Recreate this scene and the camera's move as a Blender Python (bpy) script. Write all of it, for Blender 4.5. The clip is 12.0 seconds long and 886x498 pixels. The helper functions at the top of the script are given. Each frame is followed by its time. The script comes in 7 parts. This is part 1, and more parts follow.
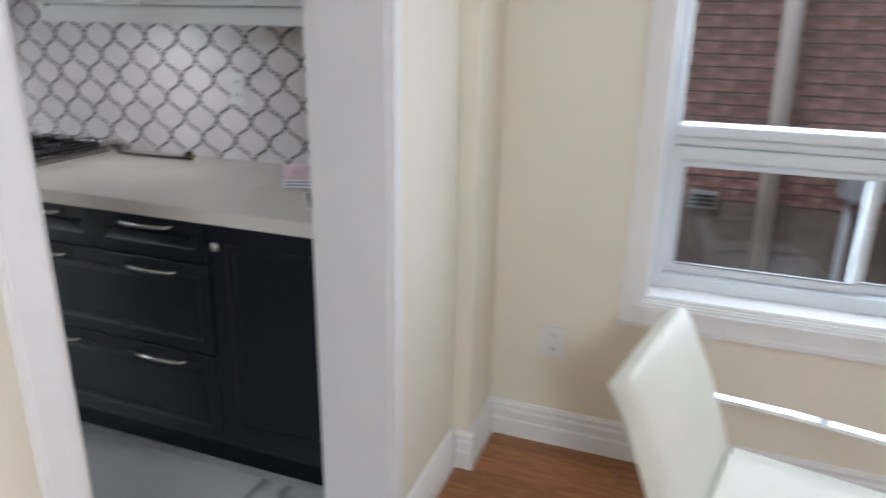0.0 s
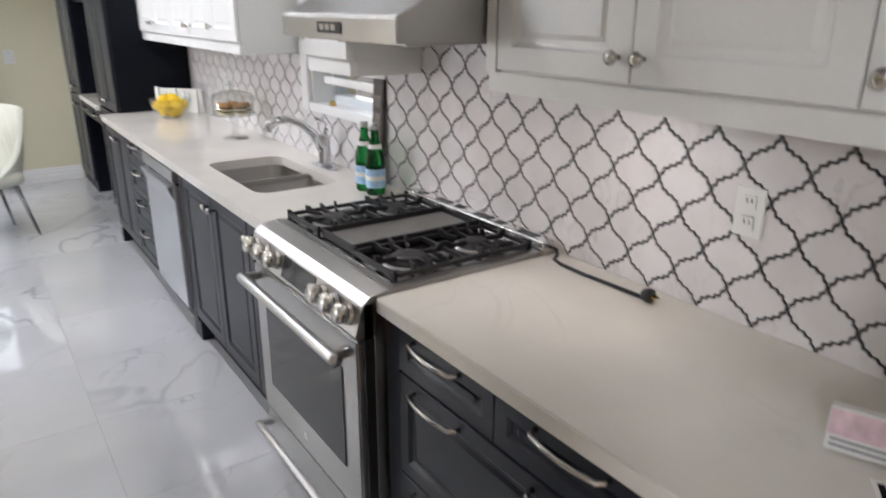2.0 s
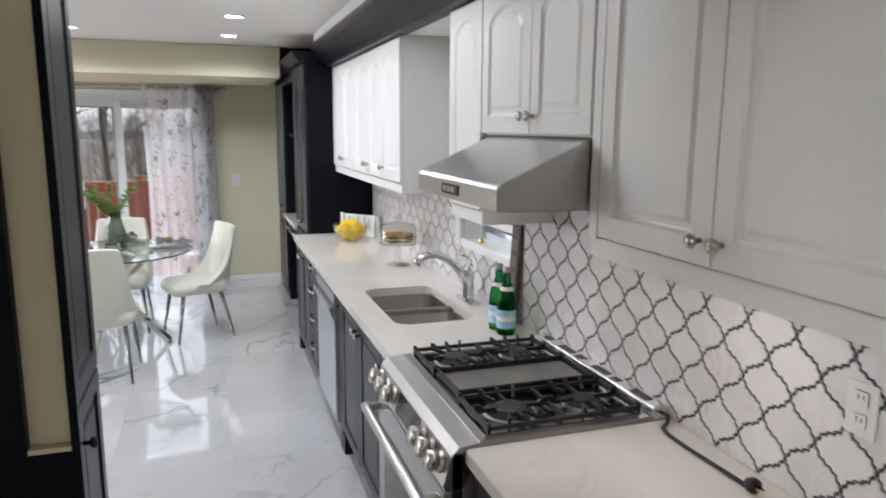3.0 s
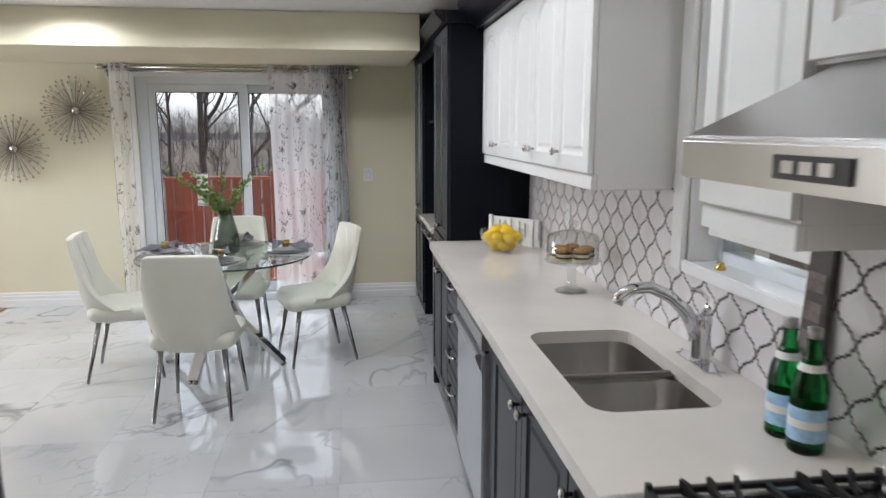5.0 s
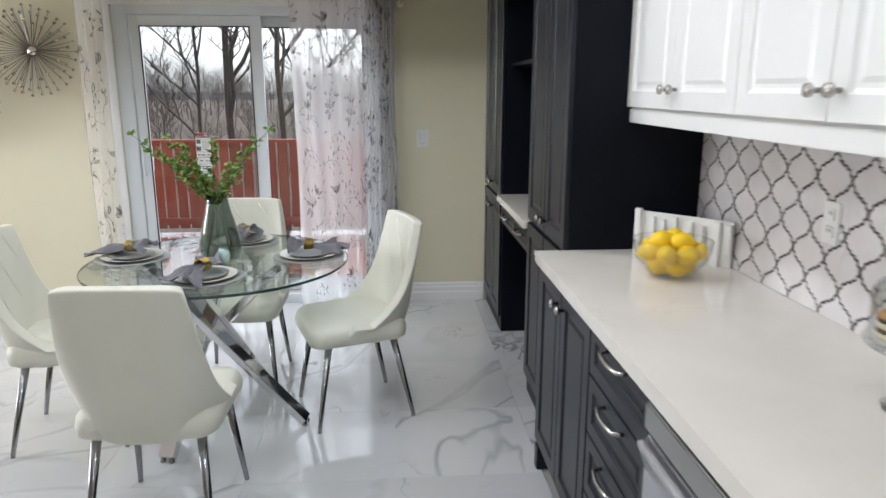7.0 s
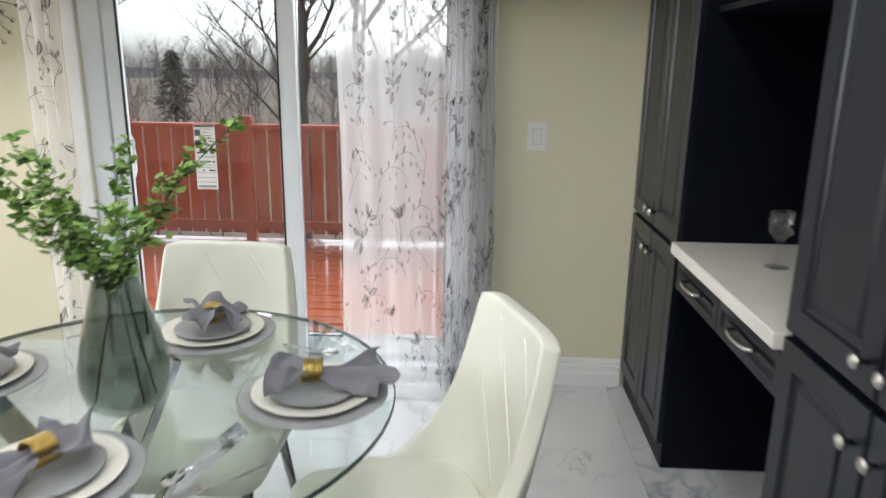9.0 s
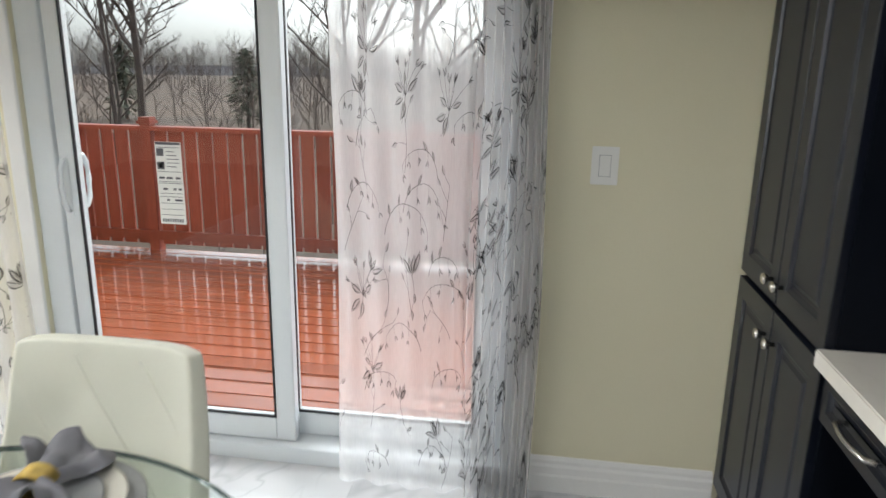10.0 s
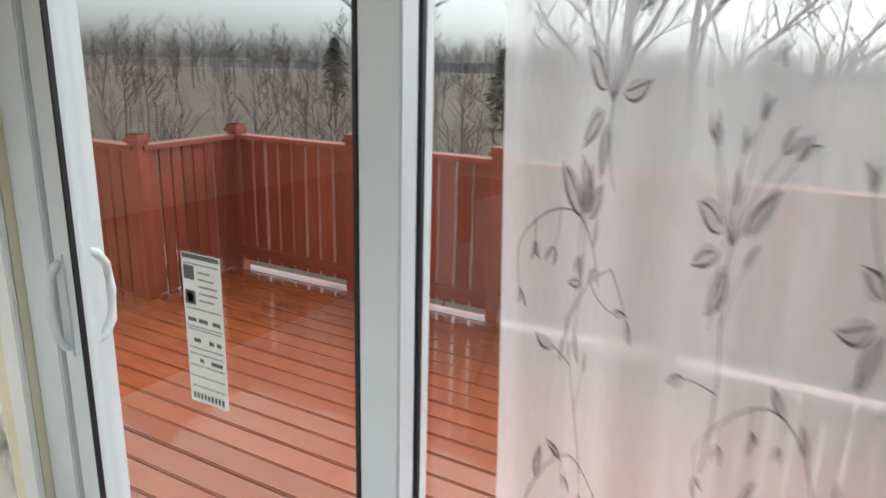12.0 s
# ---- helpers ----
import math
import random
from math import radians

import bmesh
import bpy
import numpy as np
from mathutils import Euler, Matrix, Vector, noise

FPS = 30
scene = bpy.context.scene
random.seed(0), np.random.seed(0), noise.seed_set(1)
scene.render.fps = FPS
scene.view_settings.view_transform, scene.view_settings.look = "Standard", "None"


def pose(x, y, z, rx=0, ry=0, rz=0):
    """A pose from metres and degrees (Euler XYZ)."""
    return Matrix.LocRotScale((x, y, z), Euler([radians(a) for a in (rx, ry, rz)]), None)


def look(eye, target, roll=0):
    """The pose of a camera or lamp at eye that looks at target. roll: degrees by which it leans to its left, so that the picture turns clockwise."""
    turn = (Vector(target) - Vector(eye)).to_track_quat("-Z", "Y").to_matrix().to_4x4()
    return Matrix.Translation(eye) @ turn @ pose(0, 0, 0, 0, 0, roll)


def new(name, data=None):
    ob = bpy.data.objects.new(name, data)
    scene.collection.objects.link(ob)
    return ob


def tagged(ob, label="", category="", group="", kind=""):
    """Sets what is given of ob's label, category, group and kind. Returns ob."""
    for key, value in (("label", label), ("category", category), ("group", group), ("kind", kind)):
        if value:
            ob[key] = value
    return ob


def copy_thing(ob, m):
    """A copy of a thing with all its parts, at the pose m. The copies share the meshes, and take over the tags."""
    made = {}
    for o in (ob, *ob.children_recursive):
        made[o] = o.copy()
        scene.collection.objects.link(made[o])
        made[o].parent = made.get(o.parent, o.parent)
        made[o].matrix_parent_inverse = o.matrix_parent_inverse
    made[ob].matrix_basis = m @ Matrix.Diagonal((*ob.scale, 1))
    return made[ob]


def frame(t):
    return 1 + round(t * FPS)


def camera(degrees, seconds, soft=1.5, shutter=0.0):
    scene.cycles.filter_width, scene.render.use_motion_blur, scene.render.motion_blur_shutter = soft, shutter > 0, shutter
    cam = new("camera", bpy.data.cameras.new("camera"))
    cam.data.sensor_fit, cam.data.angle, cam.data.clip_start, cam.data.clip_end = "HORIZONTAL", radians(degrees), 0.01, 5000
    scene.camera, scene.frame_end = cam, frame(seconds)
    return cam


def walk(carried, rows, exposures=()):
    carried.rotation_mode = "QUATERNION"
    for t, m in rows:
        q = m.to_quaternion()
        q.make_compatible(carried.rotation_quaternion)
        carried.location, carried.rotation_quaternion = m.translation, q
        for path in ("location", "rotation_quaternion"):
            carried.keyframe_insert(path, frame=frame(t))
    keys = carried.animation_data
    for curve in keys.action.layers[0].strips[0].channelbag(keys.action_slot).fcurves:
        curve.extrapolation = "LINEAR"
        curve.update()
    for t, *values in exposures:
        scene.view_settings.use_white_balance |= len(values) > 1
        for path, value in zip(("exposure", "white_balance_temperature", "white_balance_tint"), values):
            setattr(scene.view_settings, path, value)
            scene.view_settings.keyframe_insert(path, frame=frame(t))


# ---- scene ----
cam = camera(65.4, 12.0, 1.5, 0.4)
PATH = [
    (0, (0.635, 0.151, 1.449), (-0.016, 1.932, 0.813), 1.0),
    (0.5, (0.389, 0.433, 1.399), (-0.667, 1.98, 0.697), 0.3),
    (1, (0.174, 0.651, 1.419), (-1.045, 2.069, 0.709), 0.6),
    (1.5, (-0.042, 0.822, 1.51), (-1.429, 2.074, 0.796), 0.3),
    (2, (-0.149, 0.92, 1.612), (-1.702, 1.996, 0.956), 0.3),
    (2.5, (-0.072, 1.015, 1.712), (-1.808, 1.881, 1.226), 0.4),
    (3, (-0.003, 1.105, 1.74), (-1.87, 1.736, 1.397), 0.4),
    (3.5, (-0.1, 1.137, 1.725), (-2.029, 1.584, 1.443), 0.5),
    (3.7, (-0.206, 1.15, 1.707), (-2.147, 1.553, 1.436), 0.4),
    (5.3, (-1.432, 1.263, 1.589), (-3.386, 1.488, 1.231), 0.2),
    (5.5, (-1.588, 1.245, 1.575), (-3.543, 1.462, 1.209), 0.4),
    (6, (-2.012, 1.242, 1.566), (-3.962, 1.446, 1.171), 0.2),
    (6.5, (-2.455, 1.215, 1.548), (-4.402, 1.392, 1.129), 0.1),
    (6.7, (-2.616, 1.193, 1.542), (-4.561, 1.358, 1.104), -0.0),
    (8.3, (-4.026, 1.076, 1.454), (-5.968, 1.101, 0.977), 0.9),
    (8.5, (-4.2, 1.079, 1.452), (-6.139, 1.085, 0.961), 0.8),
    (9, (-4.66, 1.11, 1.464), (-6.593, 1.016, 0.962), 0.8),
    (9.5, (-5.115, 1.154, 1.484), (-7.034, 0.924, 0.97), 0.4),
    (10, (-5.522, 1.191, 1.477), (-7.435, 0.903, 0.969), 1.0),
    (10.5, (-5.933, 1.164, 1.497), (-7.828, 0.779, 0.987), 1.1),
    (11, (-6.348, 1.106, 1.493), (-8.199, 0.554, 0.977), 1.1),
    (11.5, (-6.696, 1.0, 1.528), (-8.46, 0.218, 1.004), 1.1),
    (12, (-6.991, 0.812, 1.553), (-8.674, -0.132, 1.027), 1.4),
]
walk(cam, [(t, look(eye, target, roll)) for t, eye, target, roll in PATH], [(0, 0.75, 5550, 12), (0.5, 0.95, 5500, 12), (1.0, 1.12, 5500, 14), (1.5, 1.46, 5900, 15), (2.3, 1.04, 5950, 14), (3.0, 1.08, 5900, 14), (3.6, 1.16, 5850, 15), (4.6, 0.85, 5900, 13), (5.5, 0.74, 5950, 13), (7.0, 0.88, 5950, 12), (8.8, 1.07, 6080, 10), (10.0, 0.95, 6170, 9), (11.0, 0.72, 6150, 8), (12, 0.72, 6150, 8)])
SKY, POT, PUCK = 0.15, 10.5, 1.35

# ---- world, sun, lamps ----
world = bpy.data.worlds.new("overcast_sky")
scene.world = world
world.use_nodes = True
wt = world.node_tree
sky = wt.nodes.new("ShaderNodeTexSky")
sky.sky_type, sky.sun_disc = "NISHITA", False
sky.sun_elevation, sky.sun_rotation = radians(38), radians(300)
sky.air_density, sky.dust_density = 1.0, 3.0
pale = wt.nodes.new("ShaderNodeHueSaturation")
pale.inputs["Saturation"].default_value = 0.18
wt.links.new(sky.outputs[0], pale.inputs["Color"])
wt.links.new(pale.outputs[0], wt.nodes["Background"].inputs["Color"])
wt.nodes["Background"].inputs["Strength"].default_value = SKY

sun = new("sun", bpy.data.lights.new("sun", "SUN"))
sun.data.energy, sun.data.angle, sun.data.color = 1.0, radians(20), (1.0, 0.97, 0.93)
sun.matrix_world = look((0, 0, 20), (7, 5, 8))


def area_lamp(name, eye, target, sx, sy, watts, color):
    lamp = new(name, bpy.data.lights.new(name, "AREA"))
    lamp.data.shape, lamp.data.size, lamp.data.size_y = "RECTANGLE", sx, sy
    lamp.data.energy, lamp.data.color = watts, color
    lamp.matrix_world = look(eye, target)
    return lamp


# added fill behind an unseen, made-up window, to brighten the left wall
area_lamp("unseen_side_fill", (-6.5, -5.40, 1.5), (-6.3, 0.0, 1.2), 2.1, 1.2, 75, (0.97, 0.98, 1.0))
area_lamp("dining_daylight", (1.10, 2.52, 1.30), (0.8, 0.0, 0.7), 1.0, 1.4, 12, (0.95, 0.97, 1.0))


# ---- materials ----
def surface(name, color, rough=0.5, metal=0.0, vary=0.12, scale=3.0, fine=60.0, bump=0.15, gloss_vary=0.1, island=False, piece=False, **more):
    """A principled surface with colour variation at two scales, uneven gloss and fine relief."""
    m = bpy.data.materials.new(name)
    m.use_nodes = True
    nt = m.node_tree
    b = nt.nodes["Principled BSDF"]
    b.inputs["Metallic"].default_value = metal
    for key, value in more.items():
        b.inputs[key.replace("_", " ")].default_value = value
    geo = nt.nodes.new("ShaderNodeTexCoord")
    n1 = nt.nodes.new("ShaderNodeTexNoise")
    n1.inputs["Scale"].default_value, n1.inputs["Detail"].default_value = scale, 5
    n2 = nt.nodes.new("ShaderNodeTexNoise")
    n2.inputs["Scale"].default_value, n2.inputs["Detail"].default_value = fine, 3
    for n in (n1, n2):
        nt.links.new(geo.outputs["Object"], n.inputs["Vector"])
    add = nt.nodes.new("ShaderNodeMath")
    add.operation = "MULTIPLY_ADD"
    nt.links.new(n2.outputs["Fac"], add.inputs[0])
    add.inputs[1].default_value = 0.4
    nt.links.new(n1.outputs["Fac"], add.inputs[2])
    ramp = nt.nodes.new("ShaderNodeValToRGB")
    ramp.color_ramp.elements[0].position, ramp.color_ramp.elements[1].position = 0.45, 0.95
    c = color[:3]
    ramp.color_ramp.elements[0].color = tuple(max(0, v * (1 - vary)) for v in c) + (1,)
    ramp.color_ramp.elements[1].color = tuple(min(1, v * (1 + vary)) for v in c) + (1,)
    nt.links.new(add.outputs[0], ramp.inputs["Fac"])
    out = ramp.outputs["Color"]
    if island or piece:
        hs = nt.nodes.new("ShaderNodeHueSaturation")
        if piece:
            src = nt.nodes.new("ShaderNodeObjectInfo").outputs["Random"]
        else:
            src = nt.nodes.new("ShaderNodeNewGeometry").outputs["Random Per Island"]
        mr = nt.nodes.new("ShaderNodeMapRange")
        mr.inputs["To Min"].default_value, mr.inputs["To Max"].default_value = 0.82, 1.14
        nt.links.new(src, mr.inputs["Value"])
        nt.links.new(mr.outputs[0], hs.inputs["Value"])
        nt.links.new(out, hs.inputs["Color"])
        out = hs.outputs["Color"]
    nt.links.new(out, b.inputs["Base Color"])
    rr = nt.nodes.new("ShaderNodeMapRange")
    rr.inputs["To Min"].default_value = max(0.01, rough * (1 - gloss_vary))
    rr.inputs["To Max"].default_value = min(1, rough * (1 + gloss_vary))
    nt.links.new(n1.outputs["Fac"], rr.inputs["Value"])
    nt.links.new(rr.outputs[0], b.inputs["Roughness"])
    if bump > 0:
        bp = nt.nodes.new("ShaderNodeBump")
        bp.inputs["Strength"].default_value, bp.inputs["Distance"].default_value = bump, 0.002
        nt.links.new(n2.outputs["Fac"], bp.inputs["Height"])
        nt.links.new(bp.outputs[0], b.inputs["Normal"])
    return m


def marble(name, base, vein, rough, scale=1.1, width=0.035, amount=0.8, piece=False):
    """Polished white stone with two webs of thin grey veins and soft clouds."""
    m = bpy.data.materials.new(name)
    m.use_nodes = True
    nt = m.node_tree
    L = nt.links
    b = nt.nodes["Principled BSDF"]
    b.inputs["Roughness"].default_value = rough
    b.inputs["IOR"].default_value = 1.75 if rough < 0.05 else 1.5
    tc = nt.nodes.new("ShaderNodeNewGeometry").outputs["Position"]
    if piece:
        rnd = nt.nodes.new("ShaderNodeObjectInfo").outputs["Random"]
        mul = nt.nodes.new("ShaderNodeMath")
        mul.operation, mul.inputs[1].default_value = "MULTIPLY", 37.0
        L.new(rnd, mul.inputs[0])
        off = nt.nodes.new("ShaderNodeVectorMath")
        L.new(tc, off.inputs[0])
        L.new(mul.outputs[0], off.inputs[1])
        tc = off.outputs[0]
    sq = nt.nodes.new("ShaderNodeVectorMath")
    sq.operation = "MULTIPLY"
    sq.inputs[1].default_value = (1.0, 1.7, 1.0)
    rot = nt.nodes.new("ShaderNodeVectorRotate")
    rot.inputs["Angle"].default_value = 0.7
    L.new(tc, rot.inputs["Vector"])
    L.new(rot.outputs[0], sq.inputs[0])
    last = None
    for k, (s, w, a) in enumerate(((scale, width, amount), (scale * 2.7, width * 0.7, amount * 0.5))):
        n = nt.nodes.new("ShaderNodeTexNoise")
        n.inputs["Scale"].default_value, n.inputs["Detail"].default_value = s, 3.5
        n.inputs["Roughness"].default_value, n.inputs["Distortion"].default_value = 0.55, 0.6
        L.new(sq.outputs[0], n.inputs["Vector"])
        sub = nt.nodes.new("ShaderNodeMath")
        sub.operation, sub.inputs[1].default_value = "SUBTRACT", 0.5
        L.new(n.outputs["Fac"], sub.inputs[0])
        ab = nt.nodes.new("ShaderNodeMath")
        ab.operation = "ABSOLUTE"
        L.new(sub.outputs[0], ab.inputs[0])
        mr = nt.nodes.new("ShaderNodeMapRange")
        mr.inputs["From Max"].default_value = w
        mr.inputs["To Min"].default_value, mr.inputs["To Max"].default_value = a, 0.0
        L.new(ab.outputs[0], mr.inputs["Value"])
        gate = nt.nodes.new("ShaderNodeTexNoise")
        gate.inputs["Scale"].default_value = s * 0.8
        L.new(tc, gate.inputs["Vector"])
        gr = nt.nodes.new("ShaderNodeMapRange")
        gr.inputs["From Min"].default_value, gr.inputs["From Max"].default_value = 0.48, 0.68
        L.new(gate.outputs["Fac"], gr.inputs["Value"])
        mm = nt.nodes.new("ShaderNodeMath")
        mm.operation = "MULTIPLY"
        L.new(mr.outputs[0], mm.inputs[0])
        L.new(gr.outputs[0], mm.inputs[1])
        if last is None:
            last = mm.outputs[0]
        else:
            mx = nt.nodes.new("ShaderNodeMath")
            mx.operation = "MAXIMUM"
            L.new(last, mx.inputs[0])
            L.new(mm.outputs[0], mx.inputs[1])
            last = mx.outputs[0]
    cloud = nt.nodes.new("ShaderNodeTexNoise")
    cloud.inputs["Scale"].default_value, cloud.inputs["Detail"].default_value = scale * 1.3, 4
    L.new(tc, cloud.inputs["Vector"])
    cr = nt.nodes.new("ShaderNodeValToRGB")
    cr.color_ramp.elements[0].position, cr.color_ramp.elements[1].position = 0.35, 0.7
    cr.color_ramp.elements[0].color = tuple(v * 0.86 for v in base[:3]) + (1,)
    cr.color_ramp.elements[1].color = base
    L.new(cloud.outputs["Fac"], cr.inputs["Fac"])
    mix = nt.nodes.new("ShaderNodeMix")
    mix.data_type = "RGBA"
    L.new(last, mix.inputs["Factor"])
    L.new(cr.outputs[0], mix.inputs["A"])
    mix.inputs["B"].default_value = vein
    L.new(mix.outputs["Result"], b.inputs["Base Color"])
    return m


def glass(name, tint=(1, 1, 1, 1), rough=0.0, ior=1.45):
    m = bpy.data.materials.new(name)
    m.use_nodes = True
    b = m.node_tree.nodes["Principled BSDF"]
    b.inputs["Base Color"].default_value = tint
    b.inputs["Roughness"].default_value, b.inputs["IOR"].default_value = rough, ior
    b.inputs["Transmission Weight"].default_value = 1.0
    return m


def thin_glass(name, tint=(0.96, 0.98, 0.97, 1), sheen=0.04):
    """Flat panes: clear, with a mirror sheen that grows at low angles."""
    m = bpy.data.materials.new(name)
    m.use_nodes = True
    nt = m.node_tree
    tr = nt.nodes.new("ShaderNodeBsdfTransparent")
    tr.inputs["Color"].default_value = tint
    gl = nt.nodes.new("ShaderNodeBsdfGlossy")
    gl.inputs["Roughness"].default_value = 0.01
    fr = nt.nodes.new("ShaderNodeLayerWeight")
    fr.inputs["Blend"].default_value = 0.5
    pw = nt.nodes.new("ShaderNodeMath")
    pw.operation, pw.inputs[1].default_value = "POWER", 4.0
    nt.links.new(fr.outputs["Facing"], pw.inputs[0])
    sc = nt.nodes.new("ShaderNodeMath")
    sc.operation, sc.inputs[1].default_value, sc.inputs[2].default_value = "MULTIPLY_ADD", 0.8, sheen
    nt.links.new(pw.outputs[0], sc.inputs[0])
    mx = nt.nodes.new("ShaderNodeMixShader")
    nt.links.new(sc.outputs[0], mx.inputs["Fac"])
    nt.links.new(tr.outputs[0], mx.inputs[1])
    nt.links.new(gl.outputs[0], mx.inputs[2])
    nt.links.new(mx.outputs[0], nt.nodes["Material Output"].inputs["Surface"])
    return m


def sheer(name, color, clear):
    m = bpy.data.materials.new(name)
    m.use_nodes = True
    nt = m.node_tree
    L = nt.links
    tr = nt.nodes.new("ShaderNodeBsdfTransparent")
    tl = nt.nodes.new("ShaderNodeBsdfTranslucent")
    df = nt.nodes.new("ShaderNodeBsdfDiffuse")
    tl.inputs["Color"].default_value = df.inputs["Color"].default_value = color
    weave = nt.nodes.new("ShaderNodeTexNoise")
    weave.inputs["Scale"].default_value = 260
    tc = nt.nodes.new("ShaderNodeTexCoord")
    st = nt.nodes.new("ShaderNodeVectorMath")
    st.operation = "MULTIPLY"
    st.inputs[1].default_value = (1, 1, 0.12)
    L.new(tc.outputs["Object"], st.inputs[0])
    L.new(st.outputs[0], weave.inputs["Vector"])
    mr = nt.nodes.new("ShaderNodeMapRange")
    mr.inputs["To Min"].default_value, mr.inputs["To Max"].default_value = 1 - clear - 0.05, 1 - clear + 0.05
    L.new(weave.outputs["Fac"], mr.inputs["Value"])
    cloth = nt.nodes.new("ShaderNodeMixShader")
    cloth.inputs["Fac"].default_value = 0.62
    L.new(df.outputs[0], cloth.inputs[1])
    L.new(tl.outputs[0], cloth.inputs[2])
    mx = nt.nodes.new("ShaderNodeMixShader")
    L.new(mr.outputs[0], mx.inputs["Fac"])
    L.new(tr.outputs[0], mx.inputs[1])
    L.new(cloth.outputs[0], mx.inputs[2])
    L.new(mx.outputs[0], nt.nodes["Material Output"].inputs["Surface"])
    return m


def glowing(name, color, strength):
    m = bpy.data.materials.new(name)
    m.use_nodes = True
    b = m.node_tree.nodes["Principled BSDF"]
    b.inputs["Emission Color"].default_value, b.inputs["Emission Strength"].default_value = color, strength
    return m


def planks(name, a, c, rough, scale=1.0, axis=(1, 12, 12), piece=True, bump=0.25):
    """Wood with a stretched grain; each board its own tone."""
    m = surface(name, a, rough, vary=0.25, scale=4 * scale, fine=40, bump=bump, piece=piece)
    nt = m.node_tree
    tc = next(n for n in nt.nodes if n.bl_idname == "ShaderNodeTexCoord")
    st = nt.nodes.new("ShaderNodeVectorMath")
    st.operation = "MULTIPLY"
    st.inputs[1].default_value = axis
    nt.links.new(tc.outputs["Object"], st.inputs[0])
    for n in [n for n in nt.nodes if n.bl_idname == "ShaderNodeTexNoise"]:
        nt.links.new(st.outputs[0], n.inputs["Vector"])
    ramp = next(n for n in nt.nodes if n.bl_idname == "ShaderNodeValToRGB")
    ramp.color_ramp.elements[0].color, ramp.color_ramp.elements[1].color = a, c
    return m


M_wall_dining = surface("cream_wall_paint", (0.80, 0.755, 0.635, 1), 0.6, vary=0.03, scale=1.2, fine=220, bump=0.12)
M_wall = surface("beige_wall_paint", (0.72, 0.68, 0.50, 1), 0.6, vary=0.03, scale=1.2, fine=220, bump=0.12)
M_ceiling = surface("white_ceiling_paint", (0.80, 0.79, 0.76, 1), 0.8, vary=0.03, scale=1.0, fine=180, bump=0.2)
M_trim = surface("white_trim_paint", (0.80, 0.80, 0.78, 1), 0.32, vary=0.03, scale=4, fine=90, bump=0.05)
M_vinyl = surface("white_vinyl", (0.70, 0.74, 0.76, 1), 0.3, vary=0.03, scale=5, fine=120, bump=0.03)
M_white = surface("white_cabinet_paint", (0.74, 0.74, 0.71, 1), 0.33, vary=0.03, scale=3, fine=70, bump=0.06)
M_navy = surface("charcoal_cabinet_paint", (0.0045, 0.0062, 0.0125, 1), 0.32, Specular_IOR_Level=0.40, vary=0.18, scale=4, fine=90, bump=0.06)
M_navy_dark = surface("black_cabinet_panel", (0.0035, 0.0048, 0.0085, 1), 0.42, Specular_IOR_Level=0.13, vary=0.2, scale=3, fine=90, bump=0.05)
M_quartz = marble("cream_quartz", (0.77, 0.735, 0.665, 1), (0.55, 0.52, 0.46, 1), 0.13, scale=1.6, width=0.012, amount=0.35)
M_floor = marble("polished_marble_tile", (0.66, 0.67, 0.68, 1), (0.17, 0.18, 0.20, 1), 0.03, scale=0.8, width=0.020, amount=0.85, piece=True)
M_floor.node_tree.nodes["Principled BSDF"].inputs["Specular IOR Level"].default_value = 0.85
M_joint = surface("pale_grout", (0.60, 0.61, 0.62, 1), 0.8, vary=0.1, scale=8)
M_splash = marble("white_marble_tile", (0.74, 0.71, 0.70, 1), (0.42, 0.38, 0.36, 1), 0.3, scale=5, width=0.03, amount=0.4, piece=True)
M_rope = surface("black_mosaic_strip", (0.050, 0.047, 0.045, 1), 0.4, vary=1.0, scale=75, fine=180, bump=0.6)
M_wood = planks("oak_floor_board", (0.20, 0.075, 0.026, 1), (0.34, 0.15, 0.055, 1), 0.22, axis=(1.2, 14, 14))
M_board = surface("brown_board", (0.075, 0.062, 0.055, 1), 0.5, vary=0.3, scale=12, fine=90)
M_steel = surface("brushed_steel", (0.46, 0.455, 0.445, 1), 0.30, metal=1.0, vary=0.06, scale=3, fine=150, bump=0.08)
M_sinksteel = surface("satin_sink_steel", (0.40, 0.385, 0.365, 1), 0.33, metal=1.0, vary=0.08, scale=4, fine=200, bump=0.06)
M_chrome = surface("chrome", (0.72, 0.73, 0.75, 1), 0.07, metal=1.0, vary=0.03, scale=6, fine=100, bump=0.0)
M_nickel = surface("satin_nickel", (0.55, 0.53, 0.50, 1), 0.25, metal=1.0, vary=0.06, scale=20, fine=150, bump=0.03)
M_vent = surface("polished_vent_steel", (0.80, 0.79, 0.78, 1), 0.25, metal=1.0, vary=0.05, scale=8, fine=120, bump=0.05)
M_well = surface("hob_steel", (0.20, 0.19, 0.185, 1), 0.24, metal=1.0, vary=0.2, scale=8, fine=100, bump=0.1)
M_inkpale = surface("grey_ink", (0.10, 0.10, 0.11, 1), 0.6, vary=0.2, scale=20)
M_inlay = surface("brown_inlay", (0.16, 0.13, 0.115, 1), 0.5, vary=0.4, scale=30)
M_griddle = surface("seasoned_griddle", (0.12, 0.115, 0.11, 1), 0.38, vary=0.3, scale=9, fine=120, bump=0.2)
M_film = surface("filmed_steel", (0.62, 0.63, 0.66, 1), 0.26, metal=0.9, vary=0.10, scale=5, fine=40, bump=0.12)
M_star = surface("aged_nickel", (0.24, 0.23, 0.21, 1), 0.35, metal=1.0, vary=0.1, scale=20, bump=0.0)
